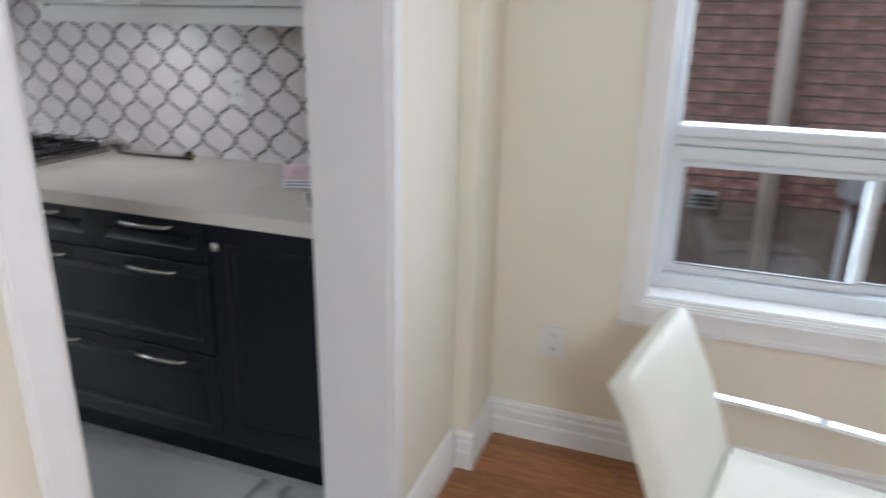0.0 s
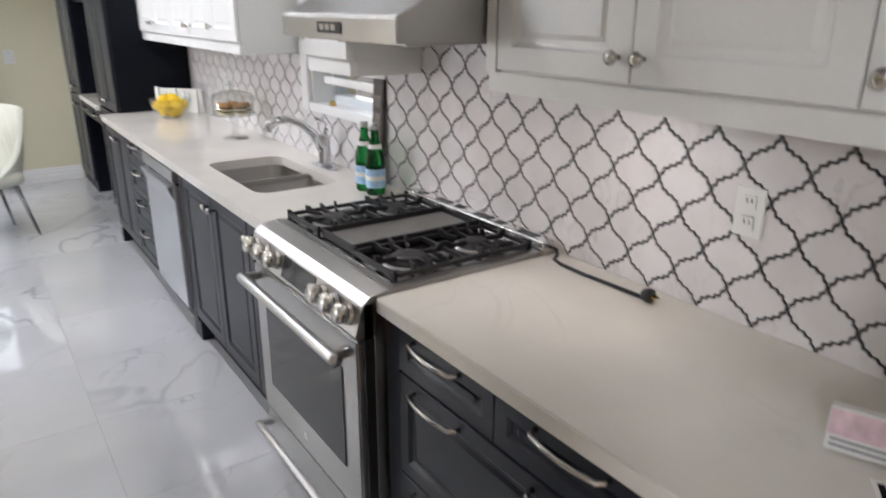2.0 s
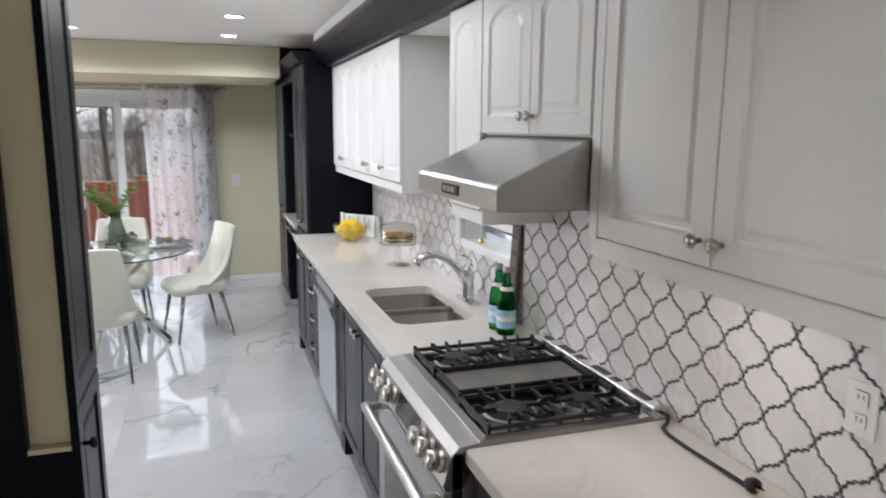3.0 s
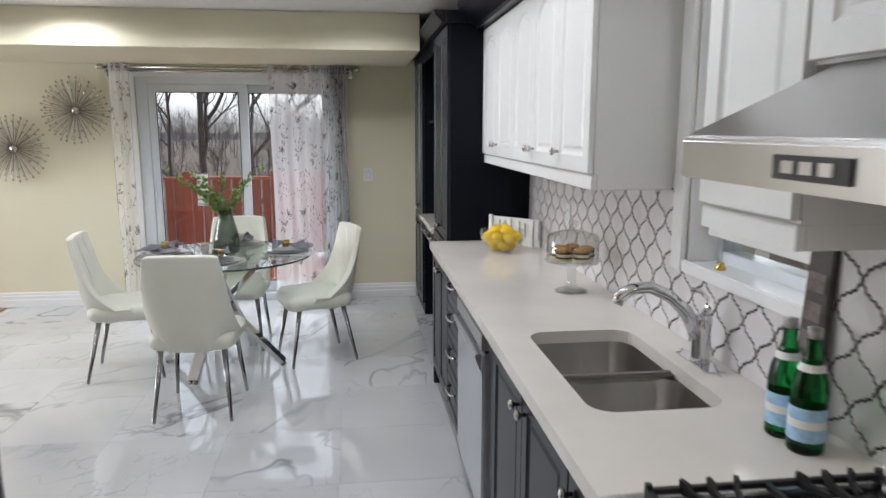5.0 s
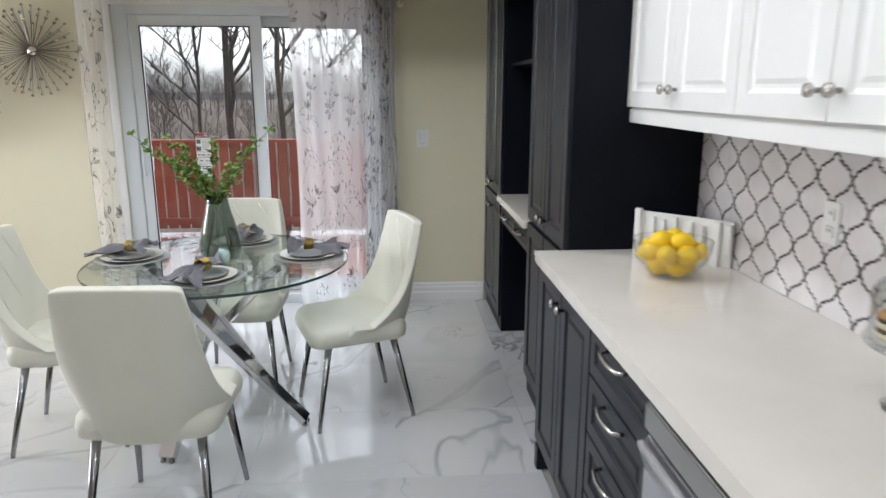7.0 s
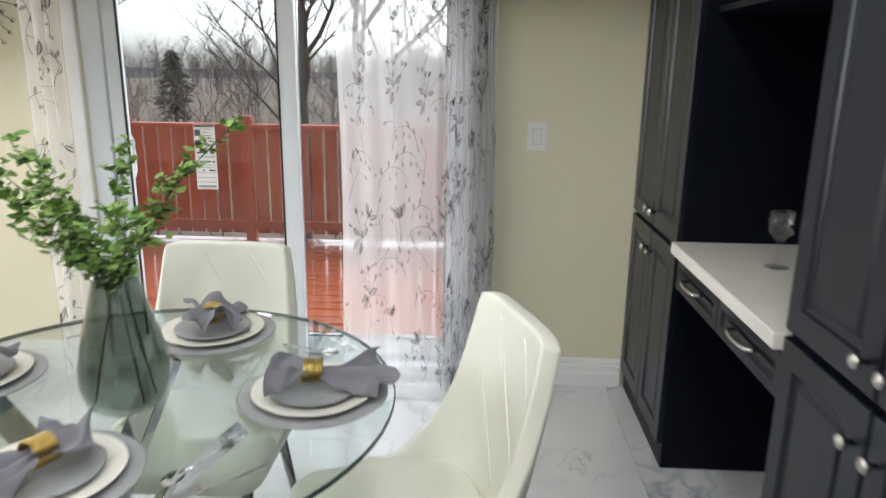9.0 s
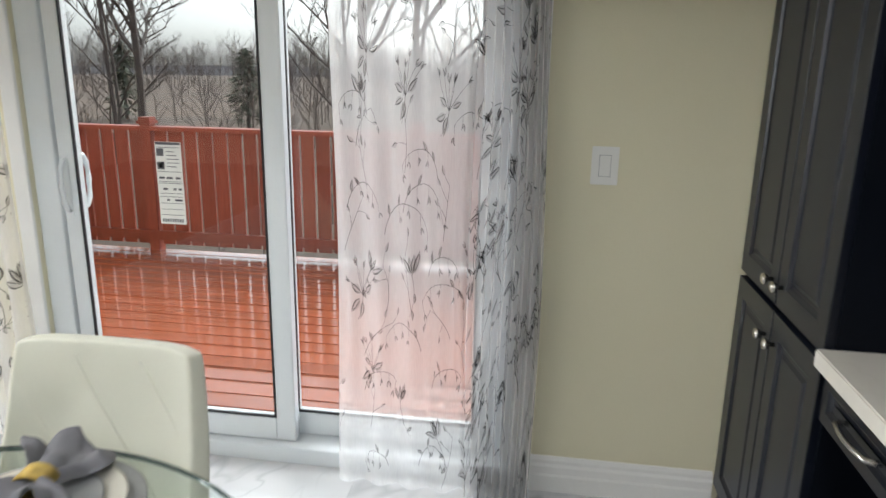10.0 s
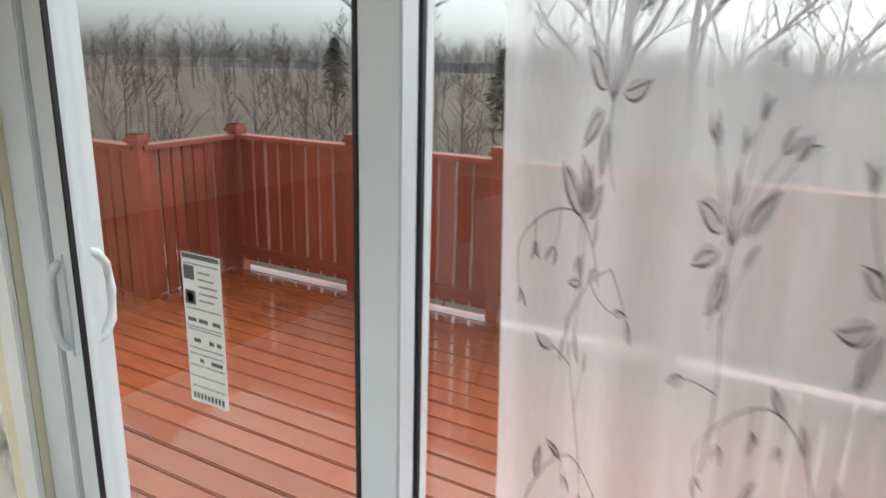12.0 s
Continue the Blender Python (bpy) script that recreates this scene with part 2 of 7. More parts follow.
M_iron = surface("cast_iron", (0.012, 0.012, 0.013, 1), 0.55, vary=0.3, scale=20, fine=200, bump=0.4)
M_black = surface("black_plastic", (0.012, 0.012, 0.013, 1), 0.4, vary=0.2, scale=10)
M_ovenglass = surface("dark_oven_glass", (0.035, 0.037, 0.040, 1), 0.06, vary=0.1, scale=2, bump=0.0)
M_leather = surface("off_white_leather", (0.72, 0.72, 0.615, 1), 0.42, vary=0.04, scale=6, fine=260, bump=0.3)
M_leg = surface("dark_chrome_leg", (0.34, 0.34, 0.35, 1), 0.16, metal=1.0, vary=0.1, scale=8, bump=0.0)
M_gold = surface("gold_wire", (0.45, 0.33, 0.10, 1), 0.32, metal=1.0, vary=0.2, scale=60, bump=0.2)
M_brass = surface("polished_brass", (0.62, 0.43, 0.12, 1), 0.2, metal=1.0, vary=0.12, scale=12, fine=160, bump=0.1)
M_plate = surface("cream_porcelain", (0.70, 0.68, 0.60, 1), 0.25, vary=0.04, scale=9, bump=0.03)
M_charger = surface("grey_charger", (0.30, 0.31, 0.31, 1), 0.35, vary=0.12, scale=9, bump=0.1)
M_napkin = surface("grey_linen", (0.19, 0.19, 0.21, 1), 0.85, vary=0.18, scale=14, fine=420, bump=0.6)
M_leaf = surface("fern_leaf", (0.17, 0.30, 0.06, 1), 0.5, vary=0.45, scale=14, fine=90, bump=0.2, island=True)
M_stem = surface("green_brown_stem", (0.05, 0.055, 0.022, 1), 0.6, vary=0.3, scale=20)
M_vase = thin_glass("smoky_green_glass", (0.68, 0.72, 0.69, 1), 0.05)
M_bowl = thin_glass("bowl_glass", (0.96, 0.965, 0.95, 1), 0.05)
M_clear = thin_glass("clear_glass", (0.95, 0.96, 0.955, 1), 0.07)
M_pane = thin_glass("window_pane")
M_tabletop = thin_glass("table_glass", (0.93, 0.965, 0.955, 1), 0.05)
M_tableedge = surface("green_glass_edge", (0.03, 0.06, 0.055, 1), 0.1, vary=0.1, bump=0.0)
M_lemon = surface("lemon_skin", (0.90, 0.60, 0.004, 1), 0.4, vary=0.12, scale=9, fine=130, bump=0.6)
M_bottle = glass("green_bottle_glass", (0.02, 0.30, 0.06, 1), 0.0, 1.3)
M_label = surface("pale_blue_label", (0.36, 0.56, 0.74, 1), 0.5, vary=0.2, scale=30)
M_paper = surface("white_paper", (0.76, 0.76, 0.72, 1), 0.7, vary=0.04, scale=10)
M_ink = surface("black_ink", (0.02, 0.02, 0.022, 1), 0.6, vary=0.2, scale=20)
M_pink = surface("pink_print", (0.68, 0.50, 0.54, 1), 0.5, vary=0.3, scale=25)
M_deck = planks("wet_red_deck_board", (0.32, 0.073, 0.024, 1), (0.45, 0.125, 0.050, 1), 0.07, axis=(10, 1.0, 10))
M_deck.node_tree.nodes["Principled BSDF"].inputs["Coat Weight"].default_value = 1.0
M_deck.node_tree.nodes["Principled BSDF"].inputs["Coat Roughness"].default_value = 0.04
M_fence = planks("red_fence_board", (0.24, 0.044, 0.026, 1), (0.34, 0.076, 0.045, 1), 0.5, axis=(10, 10, 1.2))
M_bark = surface("grey_brown_bark", (0.085, 0.068, 0.062, 1), 0.9, vary=0.35, scale=6, fine=50, bump=0.8)
M_twig = surface("bare_twigs", (0.105, 0.080, 0.072, 1), 0.9, vary=0.4, scale=2, bump=0.0)
M_pine = surface("dark_pine", (0.085, 0.10, 0.07, 1), 0.9, vary=0.4, scale=2, island=True, bump=0.0)
M_ground = surface("winter_field", (0.10, 0.070, 0.050, 1), 0.95, vary=0.5, scale=0.12, fine=3.0, bump=0.6)
# pale grey base carries painted distance haze
M_ridge = surface("haze_tinted_ridge", (0.21, 0.20, 0.205, 1), 0.95, vary=0.35, scale=0.15, fine=1.2, bump=0.0)
M_brick = surface("red_brown_brick", (0.23, 0.128, 0.112, 1), 0.85, vary=0.85, scale=14, fine=90, bump=0.6, piece=True)
M_mortar = surface("dark_mortar", (0.15, 0.12, 0.11, 1), 0.9, vary=0.2, scale=14)
M_pipe = surface("beige_downpipe", (0.50, 0.42, 0.38, 1), 0.5, vary=0.08, scale=5)
M_meter = surface("grey_meter_metal", (0.30, 0.30, 0.32, 1), 0.5, vary=0.1, scale=8)
M_sheer = sheer("sheer_white_voile", (0.93, 0.925, 0.925, 1), 0.53)
M_print = sheer("grey_print", (0.075, 0.066, 0.064, 1), 0.26)
M_wash = sheer("pale_print", (0.26, 0.235, 0.225, 1), 0.72)
M_blind = surface("white_blind_fabric", (0.74, 0.73, 0.70, 1), 0.8, vary=0.04, scale=8, fine=300, bump=0.3)
M_blindsheer = surface("woven_blind_mesh", (0.60, 0.59, 0.57, 1), 0.8, vary=0.05, scale=8, fine=400, bump=0.3)
M_cake = surface("sponge_cake", (0.42, 0.22, 0.07, 1), 0.9, vary=0.35, scale=40, fine=160, bump=0.9)
M_cocoa = surface("dark_sponge", (0.10, 0.055, 0.03, 1), 0.9, vary=0.4, scale=50, fine=160, bump=0.9)
M_cream = surface("cream_filling", (0.72, 0.66, 0.45, 1), 0.7, vary=0.06, scale=30)
M_potlight = glowing("pot_light_glow", (1.0, 0.96, 0.90, 1), 14)
M_gasket = surface("black_gasket", (0.010, 0.010, 0.012, 1), 0.6, vary=0.2, scale=9)
M_switch = surface("white_switch_plastic", (0.78, 0.78, 0.75, 1), 0.35, vary=0.02, scale=9, bump=0.0)


# ---- mesh helpers ----
def root(ob):
    while ob.parent:
        ob = ob.parent
    return ob


def part(name, bm, material, parent=None, label="", smooth=False, bevel=0.0, local=False):
    """Links a bmesh as one mesh object under a thing or a part; places are world ones unless local."""
    if bevel:
        bmesh.ops.bevel(bm, geom=bm.edges[:], offset=bevel, segments=2, affect="EDGES", clamp_overlap=True)
    if parent is not None and not local:
        bmesh.ops.translate(bm, verts=bm.verts[:], vec=-root(parent).location)
    bmesh.ops.recalc_face_normals(bm, faces=bm.faces[:])
    me = bpy.data.meshes.new(name)
    bm.to_mesh(me)
    bm.free()
    for mt in material if isinstance(material, (list, tuple)) else [material]:
        me.materials.append(mt)
    if smooth:
        for p in me.polygons:
            p.use_smooth = True
    ob = new(name, me)
    if parent is not None:
        ob.parent = parent
    return tagged(ob, label)


def thing(name, place, label, category, group="", kind=""):
    ob = new(name)
    ob.empty_display_size = 0.05
    ob.location = place
    return tagged(ob, label, category, group, kind)


def box(bm, x0, x1, y0, y1, z0, z1):
    v = [bm.verts.new((x, y, z)) for x in (x0, x1) for y in (y0, y1) for z in (z0, z1)]
    for f in ((0, 1, 3, 2), (4, 6, 7, 5), (0, 4, 5, 1), (2, 3, 7, 6), (0, 2, 6, 4), (1, 5, 7, 3)):
        bm.faces.new([v[i] for i in f])
    return v


def boxes(*rows):
    bm = bmesh.new()
    for r in rows:
        box(bm, *r)
    return bm


def lathe(profile, n=32, cx=0, cy=0, cz=0, bm=None, cap=True):
    """Turns (radius, height) points about a vertical axis."""
    bm = bm or bmesh.new()
    rings = []
    for r, z in profile:
        rings.append([bm.verts.new((cx + r * math.cos(2 * math.pi * i / n), cy + r * math.sin(2 * math.pi * i / n), cz + z)) for i in range(n)])
    for a, b in zip(rings, rings[1:]):
        for i in range(n):
            bm.faces.new((a[i], a[(i + 1) % n], b[(i + 1) % n], b[i]))
    if cap:
        bm.faces.new(rings[0])
        bm.faces.new(rings[-1])
    return bm


def tube(points, radius, sides=8, bm=None, radii=None, flat=1.0):
    """A round bar along points; radii may vary; flat squashes it upwards."""
    bm = bm or bmesh.new()
    pts = [Vector(p) for p in points]
    rings = []
    up = Vector((0, 0, 1))
    for i, p in enumerate(pts):
        d = (pts[min(i + 1, len(pts) - 1)] - pts[max(i - 1, 0)]).normalized()
        side = d.cross(up)
        if side.length < 0.05:
            side = d.cross(Vector((0, 1, 0)))
        side.normalize()
        top = side.cross(d)
        r = radii[i] if radii else radius
        rings.append([bm.verts.new(p + side * r * math.cos(2 * math.pi * k / sides) + top * r * flat * math.sin(2 * math.pi * k / sides)) for k in range(sides)])
    for a, b in zip(rings, rings[1:]):
        for k in range(sides):
            bm.faces.new((a[k], a[(k + 1) % sides], b[(k + 1) % sides], b[k]))
    bm.faces.new(rings[0])
    bm.faces.new(rings[-1])
    return bm


def cyl(bm, p, q, r, n=16):
    return tube([p, q], r, n, bm)


def panel_front(x0, x1, z0, z1, y, stile=0.055, arch=0.0, thick=0.02, raised=True):
    """A framed cabinet door that faces -y: frame, stepped moulding and raised field; arch lifts the top of the field."""
    bm = bmesh.new()
    n = 10 if arch else 0

    def loop(a, drop):
        pts = [(x0 + a, z0 + a), (x1 - a, z0 + a)]
        top = z1 - a - drop
        pts.append((x1 - a, top))
        for i in range(1, n):
            u = i / n
            s = math.sin(math.pi * u)
            pts.append((x1 - a + (x0 - x1 + 2 * a) * u, top + drop * (s ** 0.6)))
        pts.append((x0 + a, top))
        return pts
    s, d = stile, arch
    steps = [(0.0, 0, 0.002), (0.002, 0, 0.0), (s, d, 0.0), (s + 0.006, d, 0.006), (s + 0.012, d, 0.009)]
    if raised:
        steps += [(s + 0.022, d, 0.009), (s + 0.034, d, 0.004)]
    loops = [[bm.verts.new((px, y + thick, pz)) for px, pz in loop(0.0, 0)]]
    for a, dd, dep in steps:
        loops.append([bm.verts.new((px, y + dep, pz)) for px, pz in loop(a, dd)])
    for a, b in zip(loops, loops[1:]):
        for i in range(len(a)):
            bm.faces.new((a[i], a[(i + 1) % len(a)], b[(i + 1) % len(a)], b[i]))
    bm.faces.new(loops[0])
    bm.faces.new(loops[-1])
    return bm


def knob(x, y, z, parent):
    """A round knob on a stem that points to -y."""
    bm = lathe([(0.006, 0), (0.006, 0.014), (0.013, 0.018), (0.016, 0.024), (0.014, 0.030), (0.006, 0.033)], 14)
    bmesh.ops.rotate(bm, verts=bm.verts[:], cent=(0, 0, 0), matrix=Matrix.Rotation(radians(90), 3, "X"))
    bmesh.ops.translate(bm, verts=bm.verts[:], vec=(x, y, z))
    return part("knob", bm, M_nickel, parent, "satin nickel knob", smooth=True)


def bar_pull(x, y, z, parent, length=0.15):
    h = length / 2
    bm = tube([(x - h, y, z), (x - h, y - 0.012, z), (x - h * 0.9, y - 0.026, z), (x - h * 0.4, y - 0.033, z), (x, y - 0.035, z), (x + h * 0.4, y - 0.033, z),
               (x + h * 0.9, y - 0.026, z), (x + h, y - 0.012, z), (x + h, y, z)], 0.006, 8)
    return part("handle", bm, M_nickel, parent, "bowed nickel bar handle", smooth=True)


def lidded_door(unit, x0, x1, z0, z1, y, material, knob_at=None, arch=0.0, stile=0.055):
    d = part("door", panel_front(x0 + 0.002, x1 - 0.002, z0 + 0.002, z1 - 0.002, y, stile, arch), material, unit)
    if knob_at:
        knob(knob_at[0], y, knob_at[1], d)
    return d


def drawer(unit, x0, x1, z0, z1, y, material, pulls, length=0.15):
    d = part("drawer_front", panel_front(x0 + 0.002, x1 - 0.002, z0 + 0.002, z1 - 0.002, y, 0.04, 0.0), material, unit)
    for px in pulls:
        bar_pull(px, y, z1 - 0.03 if z1 - z0 > 0.17 else z1 - 0.024, d, length)
    return d


# ---- the large structure ----
WY = 2.35          # face of the kitchen's counter wall
WX = -7.77         # face of the wall with the patio door
CEIL = 2.44
FACE = 1.725       # cabinet fronts
TALL = 1.815       # tall cabinet fronts


def structure(name, bm, material, label, category, **more):
    return tagged(part(name, bm, material, None, label, **more), "", category, "", "structure")


# counter wall with the kitchen window's opening
KW = (-3.34, -2.70, 1.17, 2.12)
structure("wall_north", boxes((-7.92, KW[0], WY, WY + 0.24, 0, CEIL), (KW[1], -0.12, WY, WY + 0.24, 0, CEIL), (KW[0], KW[1], WY, WY + 0.24, 0, KW[2]),
                              (KW[0], KW[1], WY, WY + 0.24, KW[3], CEIL)), M_wall, "beige painted wall behind the kitchen counter", "wall")
# end wall with the patio door's opening
DY0, DY1, DZ = -0.68, 1.12, 2.065
structure("wall_west", boxes((WX - 0.15, WX, -5.2, DY0, 0, CEIL), (WX - 0.15, WX, DY1, WY, 0, CEIL), (WX - 0.15, WX, DY0, DY1, DZ, CEIL)),
          M_wall, "beige painted end wall around the patio door", "wall")
# wall between kitchen and dining room, with the doorway
DW0, DW1 = 0.664, 1.566
structure("wall_doorway", boxes((-0.215, -0.02, -5.2, DW0, 0, CEIL), (-0.215, -0.02, DW1, WY, 0, CEIL), (-0.215, -0.02, DW0, DW1, 2.10, CEIL)),
          M_wall_dining, "cream painted wall with a cased doorway", "wall")
structure("wall_pier", boxes((-0.02, 0.04, 2.06, 2.31, 0, CEIL)), M_wall_dining, "shallow cream pier in the room's corner", "wall")
# dining room
DN = 2.31
PW = (0.535, 1.72, 0.605, 2.06)
structure("wall_dining_north", boxes((-0.02, PW[0], DN, DN + 0.26, 0, CEIL), (PW[1], 3.6, DN, DN + 0.26, 0, CEIL), (PW[0], PW[1], DN, DN + 0.26, 0, PW[2]),
                                     (PW[0], PW[1], DN, DN + 0.26, PW[3], CEIL)), M_wall_dining, "cream dining room wall under and beside a window", "wall")
structure("wall_dining_east", boxes((3.6, 3.75, -5.2, DN + 0.26, 0, CEIL)), M_wall_dining, "cream painted dining room wall", "wall")
# opening and window are unseen, added only to let that fill in
SW = (-7.6, -5.4, 0.85, 2.15)
structure("wall_south", boxes((-8.0, SW[0], -5.35, -5.2, 0, CEIL), (SW[1], 3.75, -5.35, -5.2, 0, CEIL), (SW[0], SW[1], -5.35, -5.2, 0, SW[2]), (SW[0], SW[1], -5.35, -5.2, SW[3], CEIL)),
          M_wall, "beige painted far wall with an added, unseen window", "wall")
sw = thing("window_3", (-5.6, -5.3, 0.85), "added, unseen white framed window that lets in fill light", "window", "", "structure")
for r in ((SW[0], SW[0] + 0.06, SW[2], SW[3]), (SW[1] - 0.06, SW[1], SW[2], SW[3]), (-5.63, -5.57, SW[2] + 0.06, SW[3] - 0.06), (SW[0] + 0.06, SW[1] - 0.06, SW[2], SW[2] + 0.06), (SW[0] + 0.06, SW[1] - 0.06, SW[3] - 0.06, SW[3])):
    part("window_frame", boxes((r[0], r[1], -5.33, -5.25, r[2], r[3])), M_vinyl, sw)
for a, b in ((SW[0] + 0.06, -5.63), (-5.57, SW[1] - 0.06)):
    part("pane", boxes((a, b, -5.292, -5.288, SW[2] + 0.06, SW[3] - 0.06)), M_pane, sw).visible_shadow = False
structure("ceiling", boxes((-8.01, 3.75, -5.35, 2.6, CEIL, CEIL + 0.1)), M_ceiling, "white painted ceiling", "ceiling")
structure("bulkhead", boxes((WX, -6.42, -5.2, 1.74, 2.175, CEIL - 0.002)), M_wall, "beige boxed beam under the ceiling", "bulkhead", bevel=0.004)
structure("subfloor", boxes((-8.0, 3.75, -5.35, 2.6, -0.2, -0.012)), M_joint, "grey grout bed under the floor", "floor")

BB = 0.135


def baseboard(name, run, depth_dir, axis, at):
    """A stepped white baseboard along x or y."""
    prof = [(0, 0), (0.020, 0), (0.020, 0.062), (0.016, 0.070), (0.016, 0.098), (0.011, 0.108), (0.011, 0.122), (0.005, BB), (0, BB)]
    bm = bmesh.new()
    ends = []
    for s in run:
        ends.append([bm.verts.new((s, at + depth_dir * d, z) if axis == "x" else (at + depth_dir * d, s, z)) for d, z in prof])
    n = len(prof)
    for i in range(n):
        bm.faces.new((ends[0][i], ends[0][(i + 1) % n], ends[1][(i + 1) % n], ends[1][i]))
    bm.faces.new(ends[0])
    bm.faces.new(ends[1])
    return structure(name, bm, M_trim, "white stepped wooden baseboard", "baseboard")


baseboard("baseboard_1", (-5.2, DY0 - 0.06), 1, "y", WX)
baseboard("baseboard_2", (DY1 + 0.05, TALL), 1, "y", WX)
baseboard("baseboard_3", (0.04, 3.6), -1, "x", DN)
baseboard("baseboard_4", (2.0605, DN - 0.0205), 1, "y", 0.0405)
baseboard("baseboard_5", (0.0005, 0.0605), -1, "x", 2.0595)
baseboard("baseboard_6", (DW1 + 0.053, 2.0590), 1, "y", -0.0195)
baseboard("baseboard_7", (-5.2, DW0 - 0.053), 1, "y", -0.02)

# doorway lining and casing
structure("door_lining", boxes((-0.218, -0.017, DW0 - 0.001, DW0 + 0.012, 0, 2.10), (-0.218, -0.017, DW1 - 0.012, DW1 + 0.001, 0, 2.10), (-0.218, -0.017, DW0, DW1, 2.088, 2.101)),
          M_trim, "white painted doorway lining", "trim")
structure("trim_doorway", boxes((-0.02, -0.004, DW0 - 0.052, DW0 - 0.001, 0, 2.15), (-0.02, -0.004, DW1 + 0.001, DW1 + 0.052, 0, 2.15), (-0.02, -0.004, DW0 - 0.001, DW1 + 0.001, 2.10, 2.15)),
          M_trim, "white painted doorway casing", "trim", bevel=0.003)

# ---- base cabinets and worktops ----
def base_unit(x0, x1, label, group="base cabinets", leg0=False, leg1=False, top=0.87):
    u = thing("base_cabinet", ((x0 + x1) / 2, 2.0, 0), label, "cabinet", group)
    part("carcass", boxes((x0, x1, FACE + 0.021, WY - 0.002, 0.10, top)), M_navy, u)
    part("plinth", boxes((x0, x1, FACE + 0.06, FACE + 0.08, 0.0, 0.10)), M_navy_dark, u)
    for on, a in ((leg0, x0), (leg1, x1 - 0.05)):
        if on:
            part("foot", boxes((a, a + 0.05, FACE + 0.002, FACE + 0.06, 0.0, 0.10)), M_navy, u, bevel=0.003)
    return u


ZT = 0.868
u = base_unit(-1.575, -0.69, "charcoal base cabinet with two top and two deep drawers", leg0=True)
part("filler", boxes((-1.575, -1.511, FACE + 0.004, FACE + 0.02, 0.10, ZT)), M_navy, u)
drawer(u, -1.508, -1.12, 0.735, ZT, FACE, M_navy, [-1.337], 0.19)
drawer(u, -1.12, -0.685, 0.735, ZT, FACE, M_navy, [-0.895], 0.19)
drawer(u, -1.508, -0.685, 0.432, 0.732, FACE, M_navy, [-1.337, -0.895], 0.19)
drawer(u, -1.508, -0.685, 0.125, 0.429, FACE, M_navy, [-1.337, -0.895], 0.19)
u = base_unit(-0.69, -0.22, "charcoal base cabinet with one framed door")
lidded_door(u, -0.682, -0.225, 0.125, ZT, FACE, M_navy, (-0.635, 0.808))

u = base_unit(-3.52, -2.615, "charcoal sink cabinet with a pair of doors", leg0=True, top=0.68)
lidded_door(u, -3.505, -3.06, 0.125, ZT, FACE, M_navy, (-3.10, 0.80))
lidded_door(u, -3.06, -2.618, 0.125, ZT, FACE, M_navy, (-3.02, 0.80))
u = base_unit(-2.615, -2.37, "narrow charcoal base cabinet beside the range")
lidded_door(u, -2.612, -2.375, 0.125, ZT, FACE, M_navy, (-2.58, 0.80), stile=0.045)
u = base_unit(-4.73, -4.24, "charcoal base cabinet with four drawers")
for a, b in ((0.715, ZT), (0.53, 0.712), (0.335, 0.527), (0.125, 0.332)):
    drawer(u, -4.725, -4.245, a, b, FACE, M_navy, [-4.485])
u = base_unit(-5.44, -4.73, "charcoal base cabinet with a pair of doors", leg0=True)
lidded_door(u, -5.435, -5.085, 0.125, ZT, FACE, M_navy, (-5.125, 0.80))
lidded_door(u, -5.085, -4.733, 0.125, ZT, FACE, M_navy, (-5.045, 0.80))

# dishwasher
dw = thing("dishwasher", (-3.9, 2.0, 0), "stainless steel dishwasher under the worktop", "dishwasher")
part("body", boxes((-4.236, -3.525, FACE + 0.03, WY - 0.03, 0.10, 0.862)), M_black, dw)
d = part("door", boxes((-4.225, -3.60, FACE - 0.018, FACE + 0.028, 0.13, 0.785)), M_film, dw, bevel=0.006)
part("control_strip", boxes((-4.225, -3.60, FACE - 0.022, FACE + 0.026, 0.800, 0.862)), M_steel, dw, bevel=0.004)
bm = bmesh.new()
prof = [(FACE - 0.016, 0.700), (FACE - 0.030, 0.735), (FACE - 0.042, 0.765), (FACE - 0.044, 0.778), (FACE - 0.036, 0.783), (FACE - 0.017, 0.783)]
ends = [[bm.verts.new((x, y, z)) for y, z in prof] for x in (-4.205, -3.62)]
for i in range(len(prof)):
    bm.faces.new((ends[0][i], ends[0][(i + 1) % len(prof)], ends[1][(i + 1) % len(prof)], ends[1][i]))
bm.faces.new(ends[0])
bm.faces.new(ends[1])
part("handle_lip", bm, M_film, d, "curved steel pocket handle lip", bevel=0.002)
part("side_filler", boxes((-3.598, -3.524, FACE + 0.004, FACE + 0.028, 0.0, 0.866)), M_navy, dw)
part("kick_plate", boxes((-4.225, -3.60, FACE + 0.05, FACE + 0.07, 0.0, 0.125)), M_black, dw)
part("finger_pocket", boxes((-4.215, -3.61, FACE - 0.006, FACE + 0.026, 0.786, 0.799)), M_black, dw)

# worktops
SX0, SX1, SY0, SY1 = -3.445, -2.748, 1.830, 2.195
w = structure("worktop", boxes((-1.583, -0.218, 1.705, WY - 0.001, 0.872, 0.915)), M_quartz, "cream quartz worktop with a polished square edge", "worktop", bevel=0.003)
w["kind"] = ""
bm = bmesh.new()


def rounded(x0, x1, y0, y1, r, n=6):
    pts = []
    for cx, cy, a0 in ((x1 - r, y1 - r, 0), (x0 + r, y1 - r, 90), (x0 + r, y0 + r, 180), (x1 - r, y0 + r, 270)):
        for i in range(n + 1):
            a = radians(a0 + 90 * i / n)
            pts.append((cx + r * math.cos(a), cy + r * math.sin(a)))
    return pts


